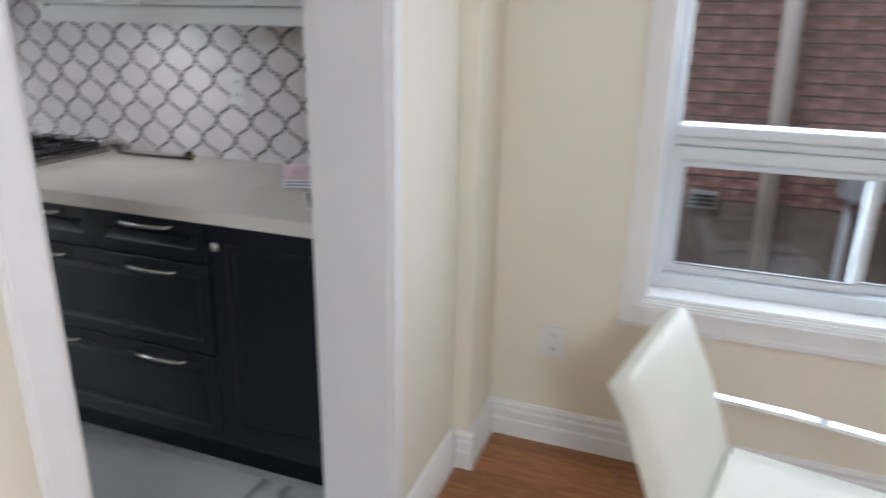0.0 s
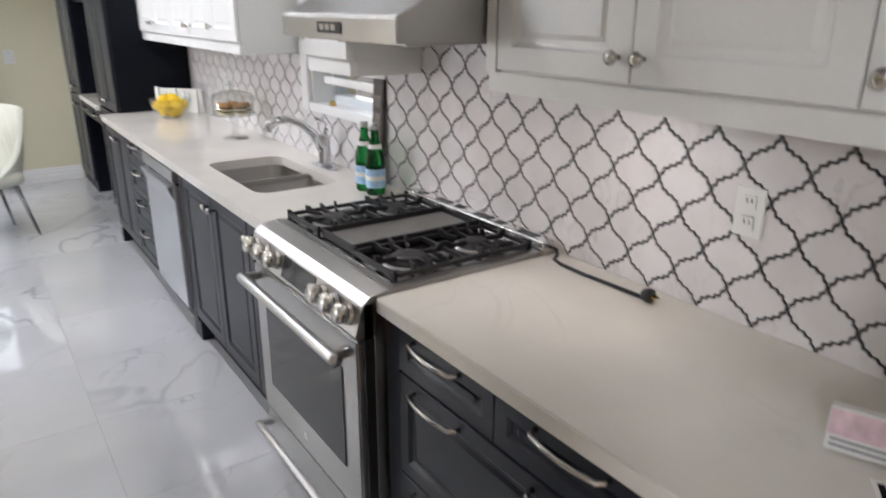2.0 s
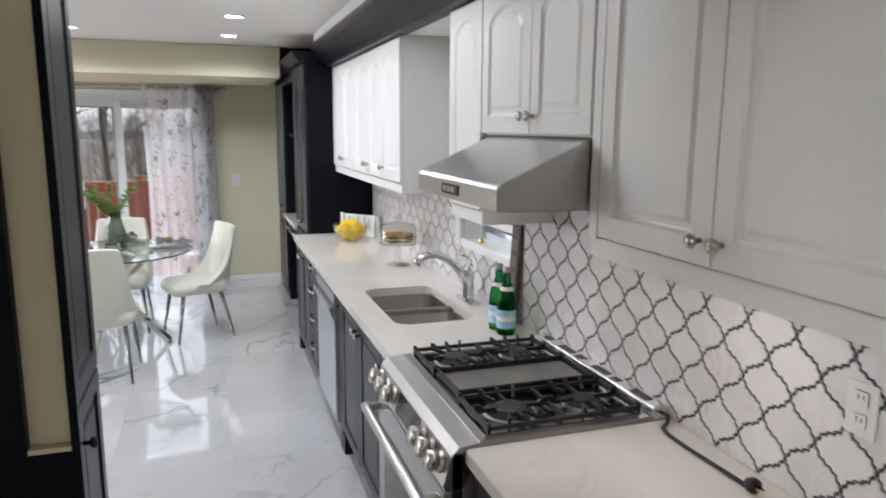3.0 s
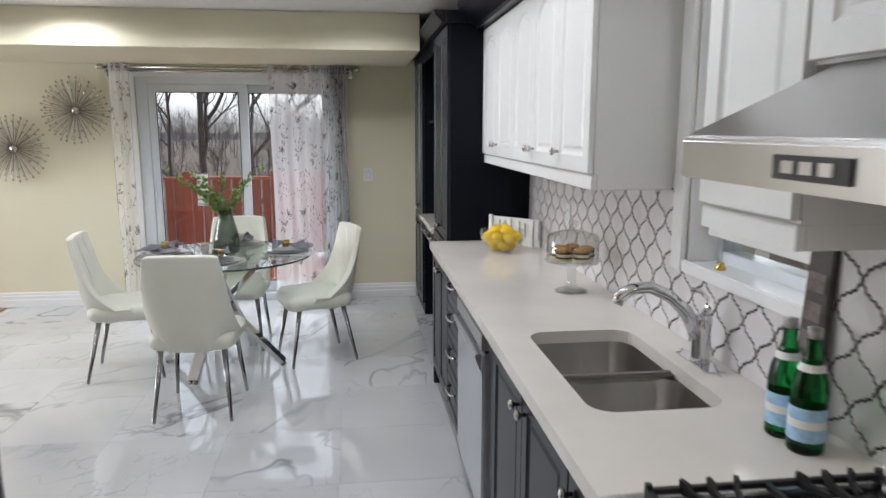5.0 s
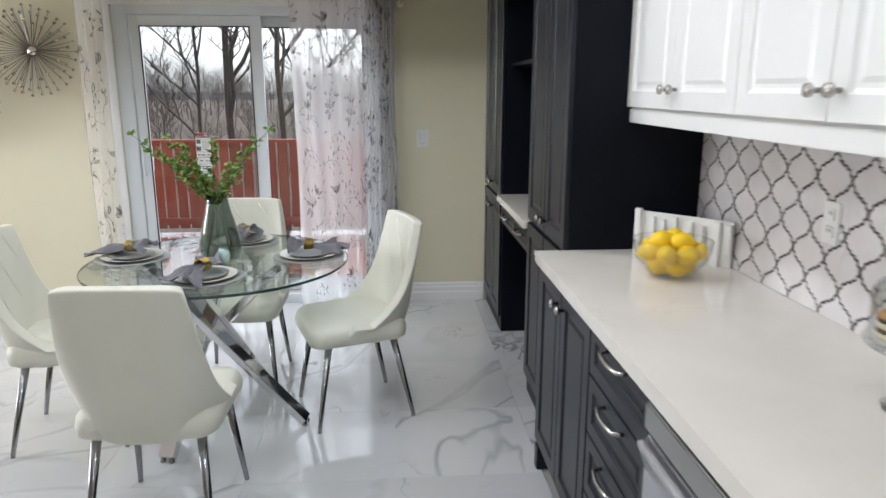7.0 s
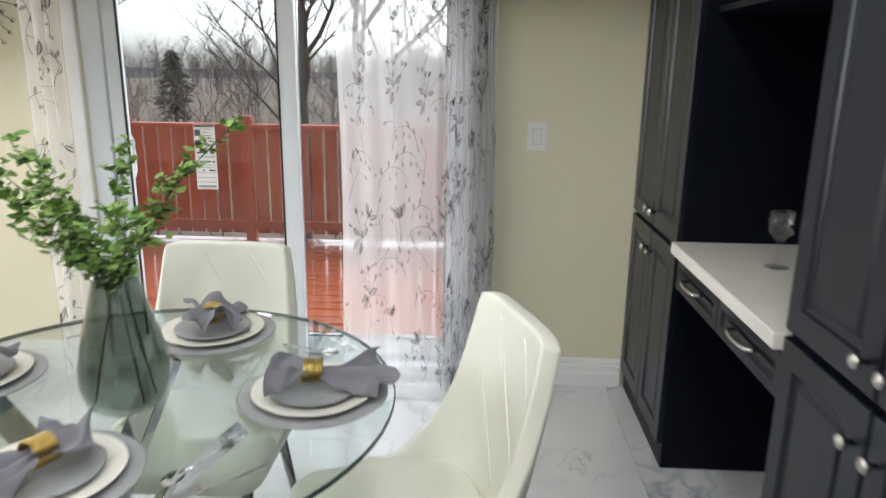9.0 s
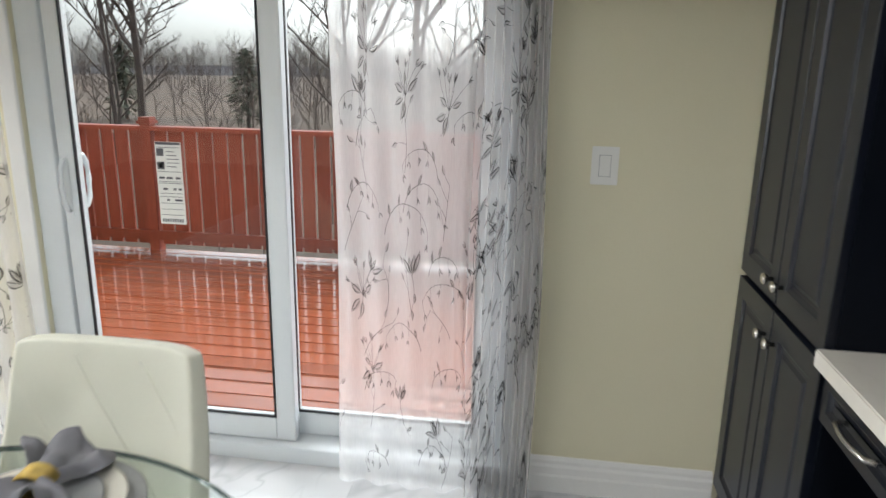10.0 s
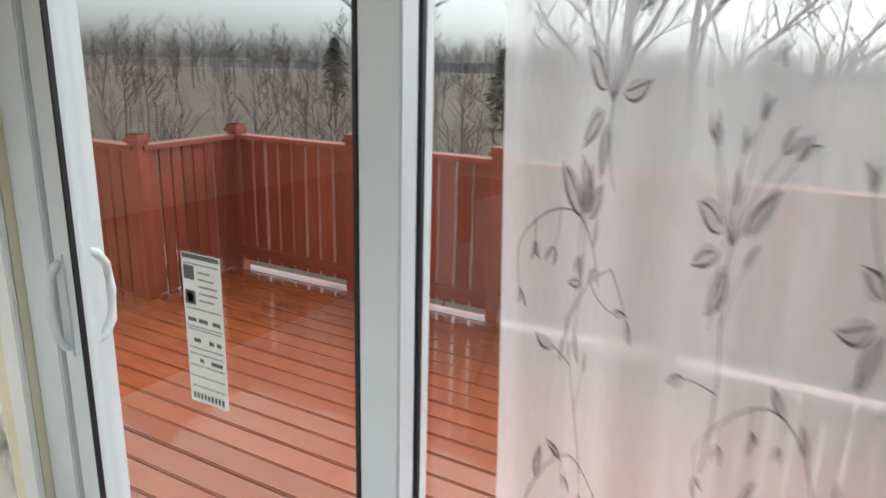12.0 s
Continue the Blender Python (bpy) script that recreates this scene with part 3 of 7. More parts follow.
hole = rounded(SX0, SX1, SY0, SY1, 0.07)
outer = [(-2.363, WY - 0.001), (-5.439, WY - 0.001), (-5.439, 1.705), (-2.363, 1.705)]
for z in (0.915, 0.872):
    top_o = [bm.verts.new((x, y, z)) for x, y in outer]
    top_h = [bm.verts.new((x, y, z)) for x, y in hole]
    n = 7
    for q in range(4):
        seg = top_h[q * n:(q + 1) * n]
        for i in range(n - 1):
            bm.faces.new((top_o[q], seg[i + 1], seg[i]))
        nxt = top_h[((q + 1) * n) % 28]
        bm.faces.new((top_o[q], top_o[(q + 1) % 4], nxt, seg[-1]))
    if z == 0.915:
        up_o, up_h = top_o, top_h
for a, b in ((up_o, top_o), (up_h, top_h)):
    for i in range(len(a)):
        bm.faces.new((a[i], a[(i + 1) % len(a)], b[(i + 1) % len(a)], b[i]))
tagged(part("worktop", bm, M_quartz, None, "long cream quartz worktop cut out for a double sink"), "", "worktop")

# sink
sink = thing("sink", (-3.1, 2.02, 0.7), "undermount double bowl stainless steel sink", "sink")
for x0, x1 in ((SX0 - 0.006, -3.09), (-3.064, SX1 + 0.006)):
    bm = bmesh.new()
    loops = []
    for ins, z, r in ((0.0, 0.874, 0.07), (0.004, 0.86, 0.07), (0.012, 0.73, 0.06), (0.035, 0.705, 0.05), (0.10, 0.700, 0.03)):
        loops.append([bm.verts.new((x, y, z)) for x, y in rounded(x0 + ins, x1 - ins, SY0 - 0.006 + ins, SY1 + 0.006 - ins, r)])
    for a, b in zip(loops, loops[1:]):
        for i in range(len(a)):
            bm.faces.new((a[i], a[(i + 1) % len(a)], b[(i + 1) % len(a)], b[i]))
    bm.faces.new(loops[-1])
    bowl = part("bowl", bm, M_sinksteel, sink, smooth=True)
    part("drain", lathe([(0.042, 0.0), (0.040, 0.004), (0.02, 0.003), (0.012, 0.001)], 20, (x0 + x1) / 2, 2.06, 0.7005), M_chrome, bowl, smooth=True)
part("divider", boxes((-3.092, -3.062, SY0 + 0.002, SY1 - 0.002, 0.80, 0.892)), M_sinksteel, sink, bevel=0.008)

# ---- wall cabinets ----
UF = 2.035
UT = 2.20
UFR = 2.035


def wall_unit(name, x0, x1, z0, label, valance=True, UF=UF):
    u = thing(name, ((x0 + x1) / 2, 2.2, z0), label, "cabinet", "white wall cabinets")
    part("carcass", boxes((x0, x1, UF + 0.021, WY - 0.002, z0, UT)), M_white, u)
    if valance:
        for r in ((x0, x1, UF + 0.012, UF + 0.032, z0 - 0.05, z0), (x0, x0 + 0.018, UF + 0.0325, WY - 0.012, z0 - 0.05, z0), (x1 - 0.018, x1, UF + 0.0325, WY - 0.012, z0 - 0.05, z0)):
            part("light_rail", boxes(r), M_white, u, bevel=0.002)
    return u


u = wall_unit("wall_cabinet", -5.45, -3.455, 1.455, "row of white arched-panel wall cabinets with nickel knobs")
for a, b, k in ((-5.45, -5.03, -5.065), (-5.03, -4.615, -4.995), (-4.615, -4.225, -4.26), (-4.225, -3.85, -4.19), (-3.85, -3.46, -3.815)):
    lidded_door(u, a, b, 1.46, UT - 0.005, UF, M_white, (k, 1.525), arch=0.06)
u = wall_unit("wall_cabinet", -1.575, -0.225, 1.465, "large white wall cabinets with framed panel doors", True, UFR)
for a, b, k in ((-1.53, -1.105, -1.138), (-1.105, -0.66, -1.073), (-0.66, -0.23, -0.625)):
    lidded_door(u, a, b, 1.47, UT - 0.005, UFR, M_white, (k, 1.522), arch=0.06)
part("end_stile", boxes((-1.575, -1.537, UFR + 0.003, UFR + 0.021, 1.465, UT - 0.003)), M_white, u)
u = wall_unit("wall_cabinet", -2.338, -1.58, 1.72, "white two-door cabinet over the range hood", False)
lidded_door(u, -2.336, -1.943, 1.725, UT - 0.005, UF, M_white, (-1.968, 1.78), arch=0.05)
lidded_door(u, -1.943, -1.582, 1.725, UT - 0.005, UF, M_white, (-1.918, 1.78), arch=0.05)
u = wall_unit("wall_cabinet", -2.69, -2.34, 1.44, "narrow white wall cabinet beside the window")
lidded_door(u, -2.688, -2.342, 1.445, UT - 0.005, UF, M_white, (-2.65, 1.518), arch=0.05)

# dark crown over the white cabinets
bm = bmesh.new()
prof = [(2.07, 2.20), (1.99, 2.20), (1.985, 2.215), (1.96, 2.235), (1.92, 2.27), (1.885, 2.31), (1.875, 2.335), (1.875, 2.36), (2.07, 2.36)]
ends = [[bm.verts.new((x, y, z)) for y, z in prof] for x in (-5.44, -0.217)]
for i in range(len(prof)):
    bm.faces.new((ends[0][i], ends[0][(i + 1) % len(prof)], ends[1][(i + 1) % len(prof)], ends[1][i]))
bm.faces.new(ends[0])
bm.faces.new(ends[1])
structure("trim_crown", bm, M_navy, "dark stained crown moulding over the wall cabinets", "trim")
structure("soffit", boxes((-5.44, -0.217, 2.075, WY - 0.001, 2.202, CEIL - 0.001), (-5.44, -0.217, 1.90, 2.074, 2.362, CEIL - 0.001)), M_ceiling, "white boxed soffit over the wall cabinets", "bulkhead")

# ---- tall cabinets and the desk between ----
def tall_unit(x0, x1, split, label, mid):
    u = thing("tall_cabinet", ((x0 + x1) / 2, 2.1, 0), label, "cabinet", "charcoal tall cabinets")
    part("carcass", boxes((x0, x1, TALL + 0.021, WY - 0.002, 0.0, 2.235)), M_navy_dark, u)
    part("plinth", boxes((x0 + 0.002, x1 - 0.002, TALL + 0.03, TALL + 0.05, 0, 0.09)), M_navy_dark, u)
    for a, b, s in ((x0, mid, -1), (mid, x1, 1)):
        lidded_door(u, a + 0.003, b - 0.003, split + 0.008, 2.225, TALL, M_navy, (mid + s * 0.04, split + 0.07), stile=0.06)
        lidded_door(u, a + 0.003, b - 0.003, 0.10, split - 0.008, TALL, M_navy, (mid + s * 0.04, split - 0.09), stile=0.06)
    return u


tall_unit(-6.17, -5.442, 0.90, "charcoal tall cabinet with two pairs of doors", -5.80)
tall_unit(-7.755, -7.05, 0.865, "charcoal pantry cabinet in the corner", -7.40)
desk = thing("desk_unit", (-6.6, 2.1, 0), "charcoal built-in desk with drawers and an open hutch", "desk")
part("back_panel", boxes((-7.048, -6.172, WY - 0.03, WY - 0.004, 0.0, 2.235)), M_navy_dark, desk)
part("shelf", boxes((-7.046, -6.174, TALL + 0.06, WY - 0.032, 1.655, 1.675)), M_navy, desk)
part("apron", boxes((-7.046, -6.174, TALL + 0.03, TALL + 0.05, 0.72, 0.843)), M_navy_dark, desk)
for a, b in ((-7.044, -6.615), (-6.61, -6.176)):
    d = part("drawer_front", panel_front(a, b, 0.725, 0.84, TALL + 0.008, 0.03), M_navy, desk)
    bar_pull((a + b) / 2, TALL + 0.008, 0.79, d)
part("top_rail", boxes((-7.046, -6.174, TALL, TALL + 0.02, 2.14, 2.235)), M_navy, desk)
part("desktop", boxes((-7.047, -6.173, TALL - 0.02, WY - 0.031, 0.852, 0.893)), M_quartz, desk, "cream quartz desktop", bevel=0.003)
bm = bmesh.new()
prof = [(1.81, 2.236), (1.785, 2.236), (1.775, 2.25), (1.74, 2.285), (1.735, 2.31), (1.81, 2.31)]
ends = [[bm.verts.new((x, y, z)) for y, z in prof] for x in (-7.755, -5.442)]
for i in range(len(prof)):
    bm.faces.new((ends[0][i], ends[0][(i + 1) % len(prof)], ends[1][(i + 1) % len(prof)], ends[1][i]))
bm.faces.new(ends[0])
bm.faces.new(ends[1])
box(bm, -7.755, -5.442, 1.812, WY - 0.002, 2.237, 2.31)
structure("trim_crown_tall", bm, M_navy, "charcoal crown over the tall cabinets", "trim")

# narrow tall unit across the aisle
u = thing("tall_cabinet", (-1.96, 0.4, 0), "narrow black tall cabinet with a beige-lined end niche", "cabinet")
part("carcass", boxes((-2.13, -1.83, 0.0, 0.75, 0.0, 2.30)), M_navy_dark, u)
for y0, y1, z0, z1 in ((0.753, 0.772, 0.0, 2.30), (0.553, 0.657, 0.0, 2.30), (0.6575, 0.7525, 0.0, 0.955)):
    part("end_stile", boxes((-1.829, -1.79, y0, y1, z0, z1)), M_navy_dark, u)
part("niche_lining", boxes((-1.828, -1.820, 0.6575, 0.7525, 0.957, 2.30)), M_wall, u, "beige niche lining")
part("niche_ledge", boxes((-1.819, -1.792, 0.6575, 0.7525, 0.9555, 0.968)), M_wall, u)
for z0, z1, kn in ((1.065, 2.29, None), (0.10, 1.055, (1.83, 0.955))):
    bm = panel_front(1.792, 2.128, z0, z1, -0.772, 0.05)
    bmesh.ops.rotate(bm, verts=bm.verts[:], cent=(0, 0, 0), matrix=Matrix.Rotation(math.pi, 3, "Z"))
    d = part("door", bm, M_navy, u)
    if kn:
        bm = lathe([(0.006, 0), (0.006, 0.014), (0.013, 0.018), (0.016, 0.024), (0.014, 0.030), (0.006, 0.033)], 14)
        bmesh.ops.rotate(bm, verts=bm.verts[:], cent=(0, 0, 0), matrix=Matrix.Rotation(radians(-90), 3, "X"))
        bmesh.ops.translate(bm, verts=bm.verts[:], vec=(-kn[0], 0.772, kn[1]))
        part("knob", bm, M_navy, d, "black knob", smooth=True)
structure("wall_fin", boxes((-2.13, -1.80, -0.6, -0.002, 0, CEIL), (-1.829, -1.80, 0.0, 0.545, 0, CEIL)), M_wall, "short beige wall behind the narrow cabinet", "wall")


# ---- patio door ----
pd = thing("door_1", (WX - 0.1, 0.22, 0), "white vinyl sliding patio door with clear panes", "patio door", "", "structure")
X0, X1 = WX - 0.153, WX - 0.02
part("door_frame", boxes((X0, X1, DY0, DY0 + 0.095, 0.03, DZ), (X0, X1, DY1 - 0.045, DY1, 0.03, DZ), (X0, X1, DY0 + 0.096, DY1 - 0.045, DZ - 0.06, DZ), (X0, X1 + 0.03, DY0, DY1, 0.0, 0.065)), M_vinyl, pd, bevel=0.003)
for k, (y0, y1, xa) in enumerate(((-0.578, 0.287, WX - 0.075), (0.19, DY1 - 0.046, WX - 0.14))):
    s0, s1 = (0.064, 0.075) if k == 0 else (0.085, 0.11)
    sash = part("sash", boxes((xa, xa + 0.045, y0, y0 + s0, 0.07, DZ - 0.062), (xa, xa + 0.045, y1 - s1, y1, 0.07, DZ - 0.062),
                              (xa, xa + 0.045, y0 + s0, y1 - s1, 0.07, 0.165), (xa, xa + 0.045, y0 + s0, y1 - s1, DZ - 0.13, DZ - 0.062)), M_vinyl, pd, bevel=0.003)
    g = 0.007
    a, b, c, d = y0 + s0, y1 - s1, 0.165, DZ - 0.13
    part("gasket", boxes((xa + 0.036, xa + 0.0465, a, a + g, c, d), (xa + 0.036, xa + 0.0465, b - g, b, c, d), (xa + 0.036, xa + 0.0465, a + g, b - g, c, c + g), (xa + 0.036, xa + 0.0465, a + g, b - g, d - g, d)), M_gasket, sash)
    p = part("pane", boxes((xa + 0.020, xa + 0.024, a, b, c, d)), M_pane, sash)
    p.visible_shadow = False
    if k == 0:
        hy = y0 + 0.024
        part("handle", tube([(xa + 0.045, hy, 0.94), (xa + 0.058, hy, 0.945), (xa + 0.072, hy, 0.97), (xa + 0.078, hy, 1.035), (xa + 0.072, hy, 1.10), (xa + 0.058, hy, 1.125), (xa + 0.045, hy, 1.13)], 0.009, 8), M_vinyl, sash, smooth=True)
        part("handle_plate", boxes((xa + 0.0451, xa + 0.049, hy - 0.014, hy + 0.014, 0.92, 1.15)), M_vinyl, sash, bevel=0.0015)
        hy = y0 + 0.045
        part("outer_handle", tube([(xa, hy, 0.945), (xa - 0.022, hy, 0.95), (xa - 0.042, hy, 0.98), (xa - 0.048, hy, 1.045), (xa - 0.042, hy, 1.11), (xa - 0.022, hy, 1.14), (xa, hy, 1.145)], 0.011, 8), M_vinyl, sash, smooth=True)
part("casing", boxes((WX + 0.001, WX + 0.016, DY0 - 0.06, DY0 + 0.002, 0, DZ + 0.06), (WX + 0.001, WX + 0.016, DY1 - 0.002, DY1 + 0.06, 0, DZ + 0.06), (WX + 0.001, WX + 0.016, DY0 + 0.002, DY1 - 0.002, DZ - 0.002, DZ + 0.06)), M_trim, pd, bevel=0.003)

# ---- curtains ----
ROD_X, ROD_Z = WX + 0.085, 2.14


def curtain(y0, y1, folds, amp, name, label, seed, squeeze=None):
    c = thing(name, (ROD_X, (y0 + y1) / 2, 0), label, "curtain", "patio door curtains")
    rng = random.Random(seed)
    ph = [rng.uniform(0, 6.28) for _ in range(4)]

    def place(s, z, off=0.0):
        """s runs 0..1 across; folds deepen to one side."""
        k = squeeze(s) if squeeze else s
        y = y0 + (y1 - y0) * k
        a = amp * (1.0 if squeeze is None else (0.5 + 2.0 * min(1, max(0, (s - 0.5) / 0.12))))
        turns = folds * s if squeeze is None else (4.0 * s / 0.55 if s < 0.55 else 4.0 + 8.5 * (s - 0.55) / 0.45)
        x = a * math.sin(6.283 * turns + 0.25 * math.sin(2.1 * z + ph[0])) + 0.006 * math.sin(9 * s + 1.7 * z + ph[1])
        return (ROD_X + x + off, y + 0.008 * math.sin(3.1 * z + 7 * s + ph[2]), z)
    bm = bmesh.new()
    ns, nz = int(folds * 22), 34
    grid = []
    for j in range(nz + 1):
        z = 0.005 + (2.195 - 0.005) * j / nz
        zz = z + (0.012 * math.sin(folds * 6.283 * j) if j == 0 else 0)
        grid.append([bm.verts.new(place(i / ns, zz)) for i in range(ns + 1)])
    for a, b in zip(grid, grid[1:]):
        for i in range(ns):
            bm.faces.new((a[i], a[i + 1], b[i + 1], b[i]))
    part("cloth", bm, M_sheer, c, smooth=True)
    # printed flowers that follow the folds: dark brush lines over pale washes
    lines, washes = bmesh.new(), bmesh.new()
    wide = squeeze is not None
    length = 1.5 if wide else 0.45

    def brush(bm, pts, w, off=0.0025):
        rows = []
        for i, (x, z) in enumerate(pts):
            x2, z2 = pts[min(i + 1, len(pts) - 1)]
            x1, z1 = pts[max(i - 1, 0)]
            dx, dz = x2 - x1, z2 - z1
            n = math.hypot(dx, dz) or 1
            rows.append([bm.verts.new(place(min(1, max(0, (x + k * dz / n * w[i]) / length)), min(2.18, max(0.02, z - k * dx / n * w[i])), off)) for k in (-1, 1)])
        for a, b in zip(rows, rows[1:]):
            bm.faces.new((a[0], a[1], b[1], b[0]))

    def leaf(x, z, a, ll, fat, vein=True):
        """A leaf or petal: a wash with a darker, broken edge on one side."""
        ca, sa = math.cos(a), math.sin(a)
        bend = rng.uniform(-0.35, 0.35)

        def at(t, o):
            u = ll * t
            v = ll * (o + bend * t * (1 - t))
            return (x + ca * u - sa * v, z + sa * u + ca * v)
        ts = [k / 7 for k in range(8)]
        wide_at = [fat * math.sin(math.pi * t ** 0.8) + 0.004 for t in ts]
        brush(washes, [at(t, 0) for t in ts], [ll * q for q in wide_at])
        side = rng.choice((-1, 1))
        brush(lines, [at(t, side * q * 0.86) for t, q in zip(ts, wide_at)], [0.0006 + ll * 0.034 * math.sin(math.pi * t) for t in ts], 0.0035)
        if vein and ll > 0.035:
            brush(lines, [at(t, -side * 0.25 * q) for t, q in zip(ts[1:7], wide_at[1:7])], [0.0004 + ll * 0.018] * 6, 0.0035)

    def stem(x, z, a, ln, turn, thick=0.0012):
        pts = []
        for i in range(11):
            pts.append((x, z))
            x += math.cos(a) * ln / 10
            z += math.sin(a) * ln / 10
            a += turn / 10
        brush(lines, pts, [thick * (1.25 - 0.06 * i) for i in range(11)], 0.0035)
        return pts, a

    def arching_sprig(x, z):
        m = rng.choice((-1, 1))
        pts, a = stem(x, z, math.pi / 2 - m * 0.35, rng.uniform(0.20, 0.38), -m * rng.uniform(2.0, 2.9), 0.0013)
        for i in range(4, 11, 2):
            p2, a2 = stem(*pts[i], -math.pi / 2 + rng.uniform(-0.3, 0.3), rng.uniform(0.02, 0.05), rng.uniform(-0.5, 0.5), 0.0008)
            for w in (-0.35, 0.35):
                leaf(*p2[-1], a2 + w, rng.uniform(0.018, 0.030), 0.17, False)
        for i in (2, 4):
            leaf(*pts[i], math.pi / 2 + rng.uniform(-1, 1), rng.uniform(0.03, 0.045), 0.18)

    def bud_cluster(x, z):
        for q in range(6):
            a = math.pi / 2 + (q - 2.5) * 0.27 + rng.uniform(-0.06, 0.06)
            pts, a2 = stem(x, z, a, rng.uniform(0.08, 0.125), rng.uniform(-0.4, 0.4), 0.0011)
            for w in (-0.3, 0.25):
                leaf(*pts[-1], a2 + w, rng.uniform(0.022, 0.034), 0.16, False)
        for a in (2.5, 0.5, -1.9, 3.6):
            leaf(x + 0.02 * math.cos(a), z + 0.02 * math.sin(a), a + rng.uniform(-0.3, 0.3), rng.uniform(0.045, 0.065), rng.uniform(0.2, 0.28))
        stem(x, z, -1.7, 0.09, rng.uniform(-0.8, 0.8), 0.0013)

    def lily(x, z):
        # petals fanning to one side from a short stalk
        m = rng.choice((-1, 1))
        a0 = math.pi / 2 - m * rng.uniform(0.1, 0.7)
        for q in range(4):
            b = a0 + (q - 1.5) * 0.46 + rng.uniform(-0.12, 0.12)
            leaf(x + 0.014 * math.cos(b), z + 0.014 * math.sin(b), b, rng.uniform(0.04, 0.085), rng.uniform(0.16, 0.27))
        for q in range(3):
            stem(x, z, a0 + (q - 1) * 0.3, rng.uniform(0.05, 0.08), rng.uniform(-0.5, 0.5), 0.0007)
        pts, a = stem(x, z, a0 + math.pi + rng.uniform(-0.4, 0.4), rng.uniform(0.10, 0.17), m * rng.uniform(0.3, 1.2))
        for i in (4, 8):
            leaf(*pts[i], a + rng.choice((-0.9, 0.9)), rng.uniform(0.025, 0.04), 0.2)

    def forked_twig(x, z):
        pts, a = stem(x, z, rng.uniform(1.0, 2.1), rng.uniform(0.16, 0.24), rng.uniform(-1.2, 1.2))
        for i in (4, 7, 10):
            p2, a2 = stem(*pts[i], a + rng.choice((-1, 1)) * rng.uniform(0.5, 1.0), rng.uniform(0.04, 0.07), rng.uniform(-0.6, 0.6), 0.0009)
            leaf(*p2[-1], a2, rng.uniform(0.025, 0.04), 0.2, False)
    cols = 8 if wide else 3
    across = [(c0 + 0.5) / cols for c0 in range(cols)] + ([0.64, 0.84] if wide else [])
    for mid in across:
        z = rng.uniform(0.02, 0.16)
        last = None
        while z < 2.08:
            motif = rng.choice([m for m in (arching_sprig, arching_sprig, bud_cluster, forked_twig, forked_twig, lily, lily) if m is not last])
            motif((mid + rng.uniform(-0.48, 0.48) / cols) * length, z)
            last = motif
            z += rng.uniform(0.12, 0.25)
    tagged(part("printed_pattern", lines, M_print, c, "grey-brown printed flower stems"), "", "", "", "stuff")
    tagged(part("printed_wash", washes, M_wash, c, "pale grey printed petals and leaves"), "", "", "", "stuff")
    # metal grommets
    for q in range(int(folds)):
        s = (q + 0.5) / folds
        px, py, pz = place(s, ROD_Z)
        g = bmesh.new()
        ring = []
        for i in range(16):
            t = 6.283 * i / 16
            ring.append((ROD_X + 0.008, py + 0.030 * math.cos(t), ROD_Z + 0.030 * math.sin(t)))
        tube(ring + [ring[0]], 0.006, 6, g)
        part("grommet", g, M_nickel, c, smooth=True)
    return c


def gather(s):
    return 0.66 * (s / 0.55) if s < 0.55 else 0.66 + 0.34 * ((s - 0.55) / 0.45)


curtain(0.50, 1.185, 9, 0.030, "curtain", "sheer white curtain with grey printed sprigs, half drawn", 5, gather)
curtain(-0.87, -0.70, 3, 0.035, "curtain", "sheer white curtain bunched to the side", 9)
rod = thing("curtain_rod", (ROD_X, 0.2, ROD_Z), "double brushed nickel curtain rod over the patio door", "curtain rod")
part("rod", cyl(bmesh.new(), (ROD_X, -0.90, ROD_Z), (ROD_X, 1.25, ROD_Z), 0.012), M_nickel, rod, smooth=True)
part("rear_rod", cyl(bmesh.new(), (ROD_X - 0.045, -0.88, ROD_Z - 0.03), (ROD_X - 0.045, 1.24, ROD_Z - 0.03), 0.008), M_nickel, rod, smooth=True)
for s, y in ((-1, -0.90), (1, 1.25)):
    bm = lathe([(0.014, 0), (0.026, 0.006), (0.026, 0.014), (0.016, 0.02), (0.024, 0.028), (0.028, 0.045), (0.018, 0.058), (0.006, 0.062)], 16)
    bmesh.ops.rotate(bm, verts=bm.verts[:], cent=(0, 0, 0), matrix=Matrix.Rotation(radians(-90 * s), 3, "X"))
    bmesh.ops.translate(bm, verts=bm.verts[:], vec=(ROD_X, y, ROD_Z))
    part("finial", bm, M_nickel, rod, smooth=True)
for y in (-0.885, 1.225):
    part("bracket", boxes((WX + 0.001, ROD_X + 0.012, y - 0.008, y + 0.008, ROD_Z - 0.045, ROD_Z - 0.013), (WX + 0.001, WX + 0.006, y - 0.02, y + 0.02, ROD_Z - 0.08, ROD_Z + 0.03)), M_nickel, rod, bevel=0.002)

# ---- deck, fence, ground ----
DK = -0.12
FX = -10.985


